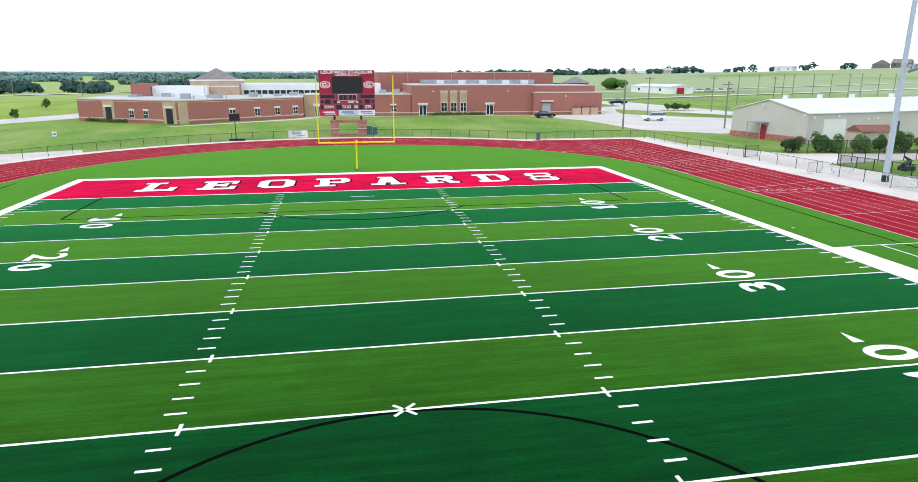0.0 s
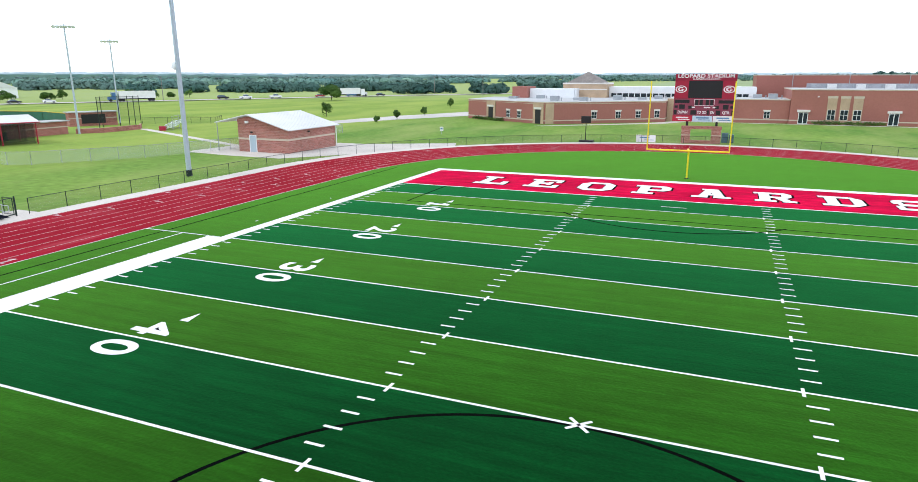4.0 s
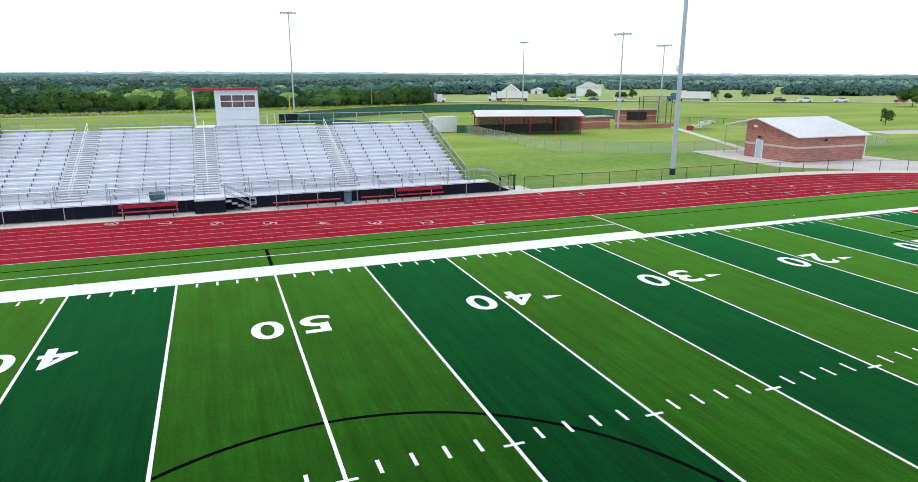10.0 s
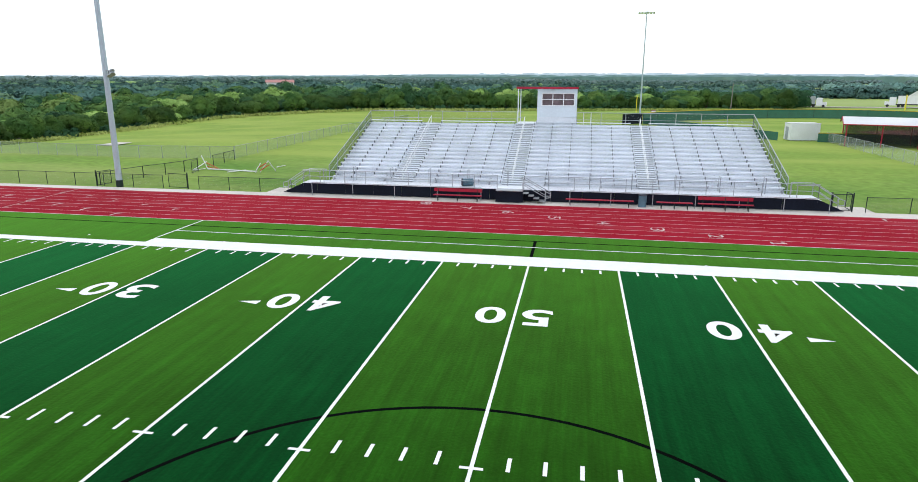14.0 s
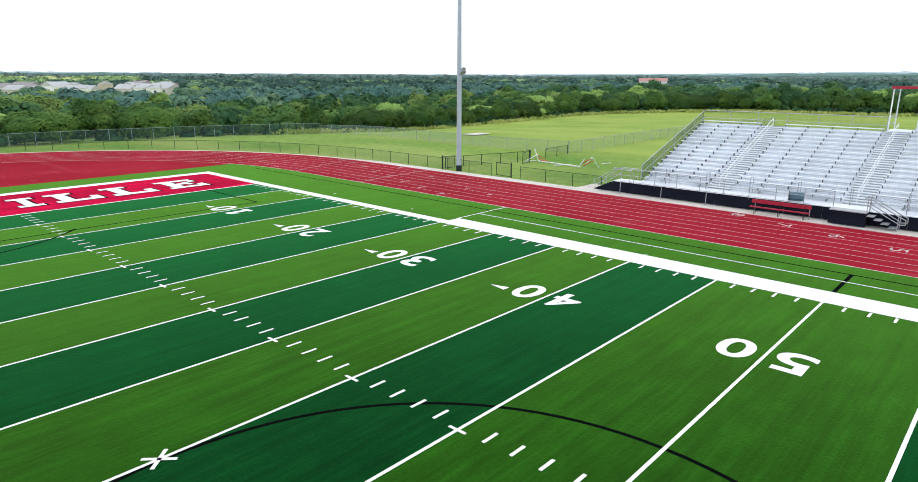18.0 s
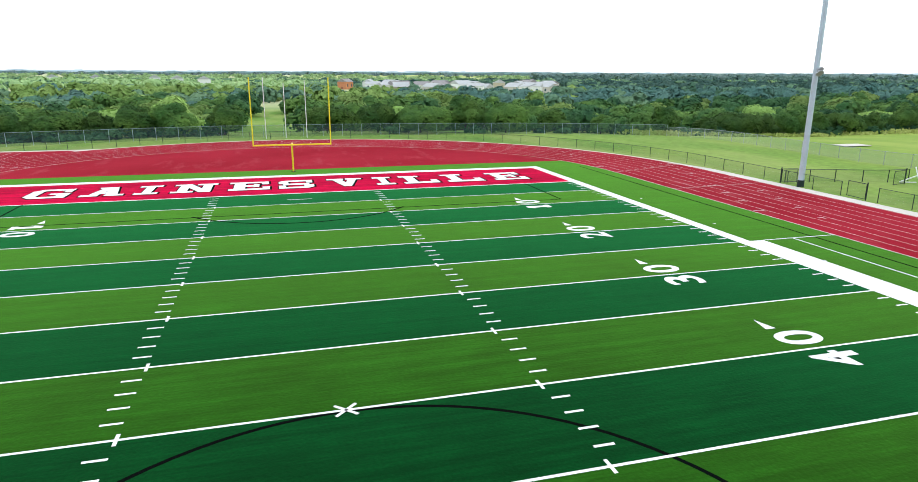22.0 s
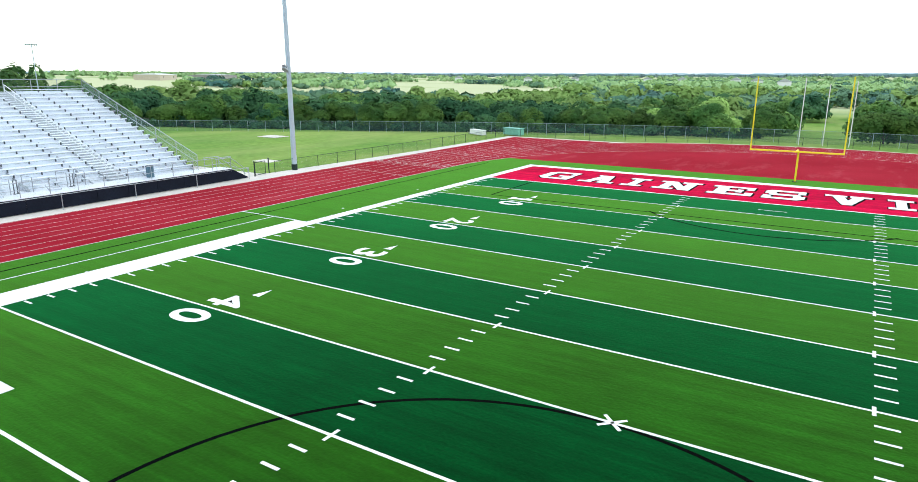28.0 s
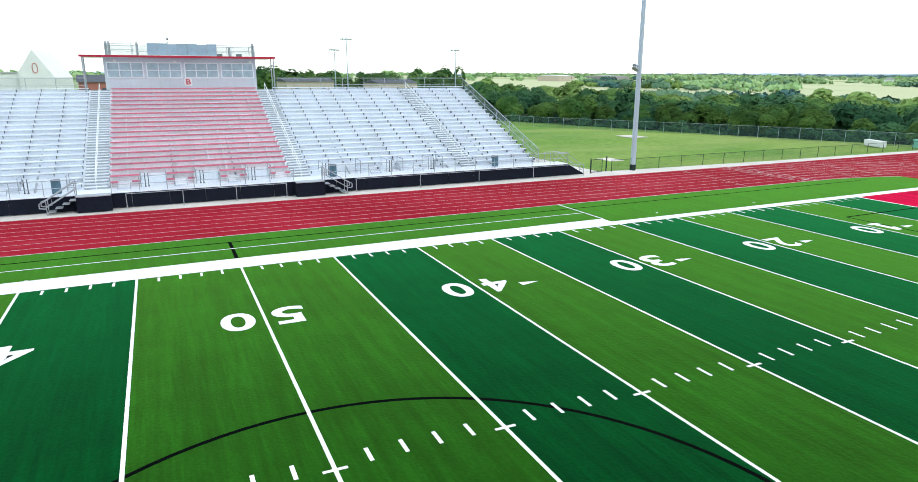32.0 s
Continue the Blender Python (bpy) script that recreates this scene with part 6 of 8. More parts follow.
# ---- metal building by the car park ----
def metal_building():
    A, B = Vector((59.5, 86.6)), Vector((62.3, 72.9))
    d = B - A
    n = d.length
    turn = math.degrees(math.atan2(d.y, d.x))
    b = thing("metal_field_house", "large beige metal building with a white low gable roof", "metal building", at=pose(A.x, A.y, -0.05, 0, 0, turn))
    L_, e, r = 36.0, 4.1, 5.75
    m = Mesh()
    pts = [(0, 0), (n, 0), (n, e), (n / 2, r), (0, e)]
    m.face(*[(x, 0, z) for x, z in pts]).face(*[(x, L_, z) for x, z in pts[::-1]])
    m.face((n, 0, 0), (n, L_, 0), (n, L_, e), (n, 0, e)).face((0, L_, 0), (0, 0, 0), (0, 0, e), (0, L_, e))
    part("cladding", m, "beige", b)
    for x0, z0, x1, z1 in ((-0.2, e - 0.06, n / 2, r), (n / 2, r, n + 0.2, e - 0.06)):
        m = Mesh()
        for t in (0.03, 0.15):
            m.v += [(x0, -0.2, z0 + t), (x1, -0.2, z1 + t), (x1, L_ + 0.2, z1 + t), (x0, L_ + 0.2, z0 + t)]
        m.f += [(3, 2, 1, 0), (4, 5, 6, 7), (0, 1, 5, 4), (1, 2, 6, 5), (2, 3, 7, 6), (3, 0, 4, 7)]
        part("roof_slope", m, "roof_white", b)
        for k in range(34):
            y = k * 1.02
            part("roof_seam", Mesh().rod((x0, y, z0 + 0.16), (x1, y, z1 + 0.16), 0.02, 4), "roof_white", b)
    part("brick_wainscot", Mesh().box(-0.04, n + 0.04, -0.12, -0.005, 0, 0.85), "brick", b, "low red brick wainscot")
    for k in range(16):
        x = n * (k + 0.5) / 16
        part("panel_rib", Mesh().box(x - 0.015, x + 0.015, -0.008, -0.002, 0.86, e + (r - e) * (1 - abs(x - n / 2) / (n / 2)) - 0.1), "beige", b)
    for k in range(40):
        y = L_ * (k + 0.5) / 40
        part("panel_rib", Mesh().box(n + 0.002, n + 0.008, y - 0.015, y + 0.015, 0, e - 0.1), "beige", b)
    dr = part("door", Mesh().box(6.0, 7.0, -0.16, -0.125, 0.02, 2.15), "red_paint", b, "dark red door")
    part("door_canopy", Mesh().box(4.6, 7.3, -1.6, -0.13, 2.45, 2.6), "galv", b)
    for x in (4.7, 7.2):
        part("canopy_post", Mesh().rod((x, -1.5, 0), (x, -1.5, 2.45), 0.06, 8), "galv", b)
    sd = part("roller_door", Mesh().box(n + 0.02, n + 0.06, 3.0, 7.4, 0.02, 3.3), "white", b, "white roller door")
    for k in range(12):
        part("slat", Mesh().box(n + 0.061, n + 0.07, 3.05, 7.35, 0.1 + k * 0.265, 0.12 + k * 0.265), "white_metal", sd)
    part("window", Mesh().box(n + 0.02, n + 0.07, 17.6, 18.7, 1.3, 2.7), "glass", b)
    for x, y, z in ((n / 2 - 0.8, -0.2, 4.9), (n - 0.5, -0.15, 3.9), (n + 0.12, 0.9, 3.6), (n + 0.12, 5.6, 3.7), (n + 0.12, 11.6, 3.2), (n + 0.12, 13.6, 3.2)):
        part("wall_lamp", Mesh().box(x - 0.14, x + 0.14, y - 0.14, y + 0.14, z - 0.14, z + 0.14), "white", b)
    for y in (3, 10, 17, 26):
        part("roof_vent", Mesh().rod((n / 2, y, r), (n / 2, y, r + 0.7), 0.4, 10), "roof_white", b)
    part("gutter_pipe", Mesh().rod((n + 0.08, 0.1, 0), (n + 0.08, 0.1, e), 0.05), "beige", b)
    # small shed in front of the long side
    s = thing("garden_shed", "small cream shed with a brown pitched roof", "shed", at=pose(65.0, 66.2, -0.05, 0, 0, -2))
    part("wall", Mesh().box(0, 4.6, 0, 2.6, 0, 2.2), "stone", s)
    m = Mesh().face((-0.2, -0.25, 2.2), (4.8, -0.25, 2.2), (4.8, 1.3, 3.0), (-0.2, 1.3, 3.0)).face((-0.2, 1.3, 3.0), (4.8, 1.3, 3.0), (4.8, 2.85, 2.2), (-0.2, 2.85, 2.2))
    m.face((-0.2, 2.85, 2.2), (-0.2, -0.25, 2.2), (-0.2, 1.3, 3.0)).face((4.8, -0.25, 2.2), (4.8, 2.85, 2.2), (4.8, 1.3, 3.0))
    part("roof", m, "shed_roof", s)
    part("gable", Mesh().face((0, 0.001, 2.2), (0, 2.6, 2.2), (0, 1.3, 2.85)), "stone", s)


M["shed_roof"] = mat("shed_roof", (0.24, 0.10, 0.075), 0.9, vary=0.12)
metal_building()
M["iron_mesh"] = see_through("iron_mesh", (0.012, 0.022, 0.02), 0.30)
fence("iron_fence", "black iron fence in front of the metal building", [(52.4, 63.2), (65.6, 60.8), (80, 60.3), (92, 62)], 1.6, 2.3, "post", "iron_mesh", 0.045, "iron fences")
fence("iron_fence", "black iron fence beside the concrete walk", [(62.7, 55.2), (50.3, 53.4), (51.4, 45.5), (53, 41)], 1.15, 2.0, "post", "iron_mesh", 0.045, "iron fences")


def barricade(x, y, turn):
    b = thing("crowd_barricade", "grey steel crowd barricade with thin upright bars", "barricade", "crowd barricades", at=pose(x, y, -0.03, 0, 0, turn))
    part("frame", Mesh().tube([(-1.1, 0, 0.2), (-1.1, 0, 1.1), (1.1, 0, 1.1), (1.1, 0, 0.2), (-1.1, 0, 0.2)], 0.025), "galv", b)
    for k in range(14):
        x0 = -1.0 + k * 2.0 / 13
        part("bar", Mesh().rod((x0, 0, 0.2), (x0, 0, 1.1), 0.008, 4), "galv", b)
    for s in (-0.8, 0.8):
        part("foot", Mesh().rod((s, -0.3, 0.02), (s, 0.3, 0.02), 0.02).rod((s, 0, 0.02), (s, 0, 0.2), 0.02), "galv", b)


for x, y, tn in ((44.0, 48.0, 17), (46.8, 47.7, -8), (44.8, 38.7, -45), (46.6, 38.4, 60), (47.4, 36.6, 20)):
    barricade(x, y, tn)


# ---- car park, roads, walks ----
def slab(name, label, pts, z, material="asphalt", cat="road"):
    m = Mesh()
    m.face(*[(x, y, z) for x, y in pts])
    tagged(part(name, m, material), label, cat, kind="structure")


slab("car_park", "pale concrete car park beside the school", [(42, 141.5), (43, 136), (49, 124), (50.2, 99), (60, 89.5), (68, 92), (120, 110), (140, 128), (140, 138), (100, 142), (97, 230), (88, 230), (82, 180), (63, 172), (62, 142.5)], -0.045, "asphalt", "car park")
slab("lawn_island", "grass island between the car park lanes", [(74, 165), (69, 152), (66.5, 143), (76, 131), (84, 124.5), (92, 131)], -0.036, ground_grass, "lawn")
slab("lawn_bed", "narrow grass bed with shrubs on the car park", [(83.5, 155.2), (92.6, 154.6), (93.2, 158.4), (84, 159)], -0.034, ground_grass, "lawn")
slab("side_walk", "pale concrete walk beside the home straight", [(43.7, 34), (50.2, 34), (51.2, 45.4), (50.1, 53.6), (62.5, 55.4), (92, 57.5), (92, 61.8), (65.6, 60.6), (52.3, 63.1), (45.5, 75), (45.2, 86.3), (22, 86.3), (22, 83.4), (41.3, 83.4), (41.3, 34)], -0.04, "concrete", "pavement")
slab("side_walk", "pale concrete strip beside the chute", [(41.3, -35), (44.2, -35), (43.2, -60), (43.0, -84.9), (22, -84.9), (22, -83.4), (41.3, -83.4)], -0.04, "concrete", "pavement")
slab("side_walk", "pale concrete apron in front of the bleachers", [(-45.5, -24), (-41.3, -24), (-41.3, 24), (-45.5, 24)], -0.028, "concrete", "pavement")
slab("side_walk", "pale concrete apron in front of the bleachers", [(41.3, -36), (62, -36), (62, 36), (41.3, 36)], -0.028, "concrete", "pavement")
slab("side_walk", "narrow concrete path across the lawn", [(-62, 66.5), (-62, 68), (-100, 86), (-112, 84), (-112, 82.5), (-100, 84.4)], -0.05, "concrete", "pavement")
slab("school_walk", "thin concrete walk along the school front", [(-33, 120), (-31, 120), (-9, 136), (-5, 143.5), (20, 142.8), (42, 141.5), (42, 143), (20, 144), (-8, 144.6), (-12, 137)], -0.05, "concrete", "pavement")
slab("school_road", "pale concrete road beside the school", [(-74, 111), (-67.4, 128.6), (-57.4, 147.9), (-57.4, 168), (-64, 168), (-70, 150.5), (-74, 142), (-78, 127), (-80, 112)], -0.045, "asphalt")


def strip_road(name, label, line, w, lift, material="asphalt"):
    m = Mesh()
    for a, b in zip(line, line[1:]):
        d = Vector((b[0] - a[0], b[1] - a[1])).normalized()
        nx, ny = -d.y * w / 2, d.x * w / 2
        k = max(1, int(math.dist(a, b) / 25))
        for i in range(k):
            p = [a[j] + (b[j] - a[j]) * i / k for j in (0, 1)]
            q = [a[j] + (b[j] - a[j]) * (i + 1) / k for j in (0, 1)]
            m.face(*[(x, y, ground_height(x, y) + lift) for x, y in ((p[0] - nx, p[1] - ny), (q[0] - nx, q[1] - ny), (q[0] + nx, q[1] + ny), (p[0] + nx, p[1] + ny))])
    tagged(part(name, m, material), label, "road", kind="structure")


HIGHWAY = [(-330, -60), (-268, 88), (-240, 155), (-198, 225), (-160, 290), (-60, 420)]
strip_road("highway", "grey highway beyond the meadow", HIGHWAY, 9, 0.25)
strip_road("hill_road", "pale road over the pasture", [(90, 228), (180, 262), (330, 290), (600, 300)], 6, 0.25)
strip_road("hill_road", "pale road over the pasture", [(80, 300), (200, 330), (420, 345)], 5, 0.25)


# ---- vehicles ----
def car(x, y, turn, paint, kind="saloon", label="", scale=1.0):
    z = max(ground_height(x, y), -0.045) + (0.25 if math.hypot(x, y) > 170 else 0)
    c = thing("car", label, "car", "parked cars", at=pose(x, y, z, 0, 0, turn) @ Matrix.Scale(scale, 4))
    prof = {"saloon": [(-2.2, .35), (2.2, .35), (2.25, .7), (1.9, .88), (.95, .95), (-1.9, .98), (-2.25, .85)],
            "suv": [(-2.3, .4), (2.25, .4), (2.3, .8), (2.1, 1.05), (1.1, 1.12), (-2.3, 1.15)],
            "pickup": [(-2.8, .45), (2.6, .45), (2.65, .9), (2.45, 1.1), (1.3, 1.15), (-2.8, 1.15)]}[kind]
    cab = {"saloon": [(-1.7, .98), (.95, .95), (.3, 1.42), (-1.1, 1.44)], "suv": [(-2.25, 1.15), (1.1, 1.12), (.45, 1.72), (-2.0, 1.75)], "pickup": [(-.9, 1.15), (1.3, 1.15), (.7, 1.8), (-.7, 1.82)]}[kind]

    def loft(pts, w0, w1):
        m = Mesh()
        zt = max(p[1] for p in pts)
        zb = min(p[1] for p in pts)
        wd = [w0 + (w1 - w0) * (p[1] - zb) / (zt - zb) for p in pts]
        m.face(*[(p[0], -w, p[1]) for p, w in zip(pts, wd)]).face(*[(p[0], w, p[1]) for p, w in reversed(list(zip(pts, wd)))])
        k = len(pts)
        for i in range(k):
            j = (i + 1) % k
            m.face((pts[i][0], -wd[i], pts[i][1]), (pts[i][0], wd[i], pts[i][1]), (pts[j][0], wd[j], pts[j][1]), (pts[j][0], -wd[j], pts[j][1]))
        return m

    part("body", loft(prof, .9, .88), paint, c)
    part("cabin_glass", loft(cab, .86, .68), "glass", c)
    tx = [p for p in cab[2:]]
    part("roof_panel", Mesh().box(min(p[0] for p in tx) - .05, max(p[0] for p in tx) + .05, -.68, .68, max(p[1] for p in tx) - .01, max(p[1] for p in tx) + .04), paint, c)
    wx = 1.4 if kind != "pickup" else 1.75
    for px in (-wx, wx):
        for py in (-.82, .82):
            w = part("wheel", Mesh().rod((px, py - .1, .34), (px, py + .1, .34), .34, 14), "black", c)
            part("rim", Mesh().rod((px, py - .115, .34), (px, py + .115, .34), .2, 10), "galv", w)
    for py in (-.65, .65):
        part("headlight", Mesh().box(prof[2][0] - .06, prof[2][0] + .015, py - .18, py + .18, prof[2][1] - .12, prof[2][1]), "white", c)
        part("tail_light", Mesh().box(prof[0][0] - .06, prof[0][0] - .0, py - .14, py + .14, prof[0][1] + .28, prof[0][1] + .45), "red_paint", c)


def lorry(x, y, turn, paint, trailer="white"):
    c = thing("semi_truck", "long %s semi-trailer truck on the highway" % trailer, "truck", "trucks on the highway", at=pose(x, y, ground_height(x, y) + 0.25, 0, 0, turn))
    part("trailer", Mesh().box(-8.5, 5, -1.25, 1.25, 1.15, 4.0), trailer if trailer != "tank" else "galv", c)
    part("cab", Mesh().box(5.5, 7.6, -1.2, 1.2, 0.6, 3.5).box(7.6, 9.0, -1.0, 1.0, 0.6, 1.9), paint, c)
    part("windscreen", Mesh().box(7.605, 7.63, -1.05, 1.05, 2.0, 3.1), "glass", c)
    part("chassis", Mesh().box(-8.3, 8.8, -0.5, 0.5, 0.75, 1.1), "black", c)
    for px in (-7.6, -6.4, 3.4, 4.6, 8.0):
        for py in (-1.05, 1.05):
            part("wheel", Mesh().rod((px, py - .2, .5), (px, py + .2, .5), .5, 12), "black", c)


M["car_white"] = mat("car_white", (0.78, 0.79, 0.8), 0.25, vary=0.02)
M["car_black"] = mat("car_black", (0.012, 0.014, 0.02), 0.2, vary=0.05)
M["car_red"] = mat("car_red", (0.3, 0.02, 0.03), 0.25, vary=0.05)
M["car_blue"] = mat("car_blue", (0.06, 0.16, 0.32), 0.3, vary=0.05)
M["car_silver"] = mat("car_silver", (0.5, 0.52, 0.54), 0.3, 0.4, vary=0.03)
car(43.4, 132.6, 6, "car_black", "saloon", "black car parked beside the brick school")
car(62.8, 119.5, 172, "car_white", "suv", "white sport-utility car on the car park")
car(84.0, 186, 175, "car_black", "pickup", "dark pickup truck beside the school")
for x, y, k in ((172, 290, "car_white"), (178, 292, "car_silver"), (183, 289, "car_white"), (189, 291, "car_silver")):
    car(x, y, 100, k, "pickup", "pale pickup truck outside the far hall")


def on_road(f):
    """A point on the highway and its heading."""
    k = [math.dist(a, b) for a, b in zip(HIGHWAY, HIGHWAY[1:])]
    d = f * sum(k)
    for (a, b), n in zip(zip(HIGHWAY, HIGHWAY[1:]), k):
        if d <= n:
            return a[0] + (b[0] - a[0]) * d / n, a[1] + (b[1] - a[1]) * d / n, math.degrees(math.atan2(b[1] - a[1], b[0] - a[0]))
        d -= n


for f, p, tr, back in ((0.287, "car_white", "tank", 0), (0.353, "car_white", "white", 180), (0.492, "car_blue", "white", 180), (0.669, "car_white", "white", 0)):
    x, y, tn = on_road(f)
    lorry(x, y, tn + back, p, tr)
for f, p, k in ((0.20, "car_black", "saloon"), (0.404, "car_white", "pickup"), (0.42, "car_black", "saloon"), (0.44, "car_white", "saloon"), (0.557, "car_black", "suv"), (0.575, "car_white", "pickup"),
                (0.60, "car_white", "pickup"), (0.64, "car_red", "saloon"), (0.67, "car_blue", "pickup"), (0.70, "car_black", "saloon")):
    x, y, tn = on_road(f)
    car(x, y, tn, p, k, "%s on the highway" % {"car_black": "black car", "car_white": "white car", "car_red": "dark red car", "car_blue": "blue tow truck"}[p])

# ---- trees and woods ----
def leaf_mat(name, color, tint, scale=0.05):
    m = mat(name, color, rough=0.85, vary=0.13, scale=scale, fine=0.7, tint=tint, rand=0.34, island=0.10, spec=0.12)
    n, l = m.node_tree.nodes, m.node_tree.links
    b = n["Principled BSDF"]
    tr, mx = n.new("ShaderNodeBsdfTranslucent"), n.new("ShaderNodeMixShader")
    mx.inputs[0].default_value = 0.18
    l.new(b.inputs["Base Color"].links[0].from_socket, tr.inputs[0])
    l.new(b.outputs[0], mx.inputs[1])
    l.new(tr.outputs[0], mx.inputs[2])
    l.new(mx.outputs[0], n["Material Output"].inputs[0])
    return m


M["leaf"] = leaf_mat("leaf", (0.050, 0.125, 0.031), (0.125, 0.220, 0.046), 0.22)
M["leaf_woods"] = leaf_mat("leaf_woods", (0.046, 0.126, 0.040), (0.140, 0.245, 0.058), 0.13)
M["leaf_dark"] = leaf_mat("leaf_dark", (0.027, 0.084, 0.040), (0.064, 0.145, 0.052), 0.13)
# leaves of the farther woods: distance haze is put into these base colours
M["leaf_haze_pale"] = leaf_mat("leaf_haze_pale", (0.23, 0.36, 0.16), (0.33, 0.45, 0.21), 0.03)
# yellow-green scrub, its colour raised further for sunlit haze
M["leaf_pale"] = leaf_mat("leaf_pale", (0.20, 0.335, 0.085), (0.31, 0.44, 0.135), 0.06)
M["leaf_haze_dark"] = leaf_mat("leaf_haze_dark", (0.060, 0.146, 0.130), (0.112, 0.210, 0.170), 0.03)
M["leaf_haze"] = leaf_mat("leaf_haze", (0.110, 0.215, 0.200), (0.20, 0.310, 0.250), 0.012)
M["leaf_haze_blue"] = leaf_mat("leaf_haze_blue", (0.19, 0.295, 0.305), (0.28, 0.380, 0.350), 0.010)
M["leaf_haze_mid"] = leaf_mat("leaf_haze_mid", (0.105, 0.220, 0.145), (0.20, 0.320, 0.175), 0.025)
M["bark"] = mat("bark", (0.10, 0.075, 0.055), 0.95, vary=0.25, scale=2, fine=12, bump=0.5)
rng = np.random.default_rng(7)


def quads_mesh(name, v, material):
    """v: an array of quads x 4 corners x 3."""
    n = len(v)
    me = bpy.data.meshes.new(name)
    me.vertices.add(4 * n)
    me.vertices.foreach_set("co", v.reshape(-1).astype(np.float32))
    me.loops.add(4 * n)
    me.loops.foreach_set("vertex_index", np.arange(4 * n, dtype=np.int32))
    me.polygons.add(n)
    me.polygons.foreach_set("loop_start", np.arange(0, 4 * n, 4, dtype=np.int32))
    me.polygons.foreach_set("loop_total", np.full(n, 4, dtype=np.int32))
    me.materials.append(M[material])
    me.update()
    me.validate()
    return me


def leaf_quads(pos, out, size, rough=0.26):
    """Small leaf clumps at pos, facing roughly outward."""
    n = len(pos)
    nrm = out + np.array((0, 0, 0.34)) + rng.normal(size=(n, 3)) * rough
    nrm /= np.linalg.norm(nrm, axis=1, keepdims=True) + 1e-9
    t = np.cross(nrm, rng.normal(size=(n, 3)))
    t /= np.linalg.norm(t, axis=1, keepdims=True) + 1e-9
    b = np.cross(nrm, t)
    s = (size * rng.uniform(0.6, 1.4, n))[:, None]
    u, w = t * s, b * s * rng.uniform(0.5, 0.9, (n, 1))
    bow = nrm * s * 0.18
    return np.stack([pos - u, pos + w - bow, pos + u * 0.9, pos - w - bow], 1)


def crown_points(n, w, h, z0, lobes):
    """Points on an uneven heap of lobes: a crown of width w from z0 to z0 + h."""
    c = rng.normal(size=(lobes, 3))
    c /= np.linalg.norm(c, axis=1, keepdims=True)
    c *= (rng.uniform(0.25, 0.72, lobes) ** 0.7)[:, None]
    c[:, 2] = np.abs(c[:, 2]) * 1.1 - 0.35
    r = rng.uniform(0.34, 0.52, lobes)
    m = 2 * n
    k = rng.integers(0, lobes, m)
    d = rng.normal(size=(m, 3))
    d /= np.linalg.norm(d, axis=1, keepdims=True)
    d[:, 2] = np.where(rng.random(m) < 0.6, np.abs(d[:, 2]), d[:, 2])
    p = c[k] + d * (r[k] * rng.uniform(0.84, 1.03, m))[:, None]
    # leaves grow on the outside of the heap only
    deep = (np.linalg.norm(p[:, None] - c[None], axis=2) / r[None]).min(1)
    keep = np.argsort(deep < 0.80, kind="stable")[:n]
    p, d = p[keep], d[keep]
    p = heap(p, w, h, z0)
    mid = np.array((0, 0, z0 + h * 0.35))
    o = p - mid
    o /= np.linalg.norm(o, axis=1, keepdims=True) + 1e-9
    # the denser inside of each lobe
    per = 12 if n > 600 else 5 if n > 150 else 0
    cd = rng.normal(size=(lobes * per, 3))
    cd /= np.linalg.norm(cd, axis=1, keepdims=True)
    cd[:, 2] = np.where(rng.random(len(cd)) < 0.5, np.abs(cd[:, 2]), cd[:, 2])
    ck = np.repeat(np.arange(lobes), per)
    inner = heap(c[ck] + cd * (r[ck] * 0.74)[:, None], w, h, z0)
    core = leaf_quads(inner, cd, w * (0.11 if n > 600 else 0.16), 0.1)
    return p, d * 0.75 + o * 0.4, core


def heap(p, w, h, z0):
    return np.stack([p[:, 0] * w / 2, p[:, 1] * w / 2, z0 + (p[:, 2] + 0.6) / 1.45 * h], 1)


def crown(n, w, h, z0, lobes, size, rough=0.26):
    """Leaf clumps over the inner mass of one crown."""
    p, d, core = crown_points(n, w, h, z0, lobes)
    return np.concatenate([leaf_quads(p, d, size, rough), core])


def tree_parts(w, h, trunk, lobes, leaves, size, name="tree", label="", group="trees along the boundary fence"):
    t = thing(name, label, "tree", group)
    m = Mesh().rod((0, 0, -0.3), (0.1, 0.05, trunk), 0.16 * h / 7, 8, 0.11 * h / 7)
    for i in range(5):
        a = i * 1.26 + 0.4
        q = (0.1 + math.cos(a) * w * 0.22, 0.05 + math.sin(a) * w * 0.22, trunk + h * 0.35)
        m.rod((0.1, 0.05, trunk * 0.85), q, 0.08 * h / 7, 6, 0.03)
    part("trunk", m, "bark", t)
    part("crown", quads_mesh("crown", crown(leaves, w, h - trunk * 0.75, trunk * 0.75, lobes, size, 0.34), "leaf"), None, t)
    return t


KINDS = [tree_parts(8.5, 7.6, 1.1, 14, 5800, 0.19, label="broad green tree at the edge of the woods"),
         tree_parts(8.2, 7.2, 1.2, 13, 5200, 0.19, label="upright green tree at the edge of the woods"),
         tree_parts(9.6, 6.4, 0.8, 15, 5800, 0.19, label="low spreading tree at the edge of the woods"),
         tree_parts(5.2, 5.6, 0.8, 9, 3000, 0.165, label="small bushy tree at the edge of the woods")]


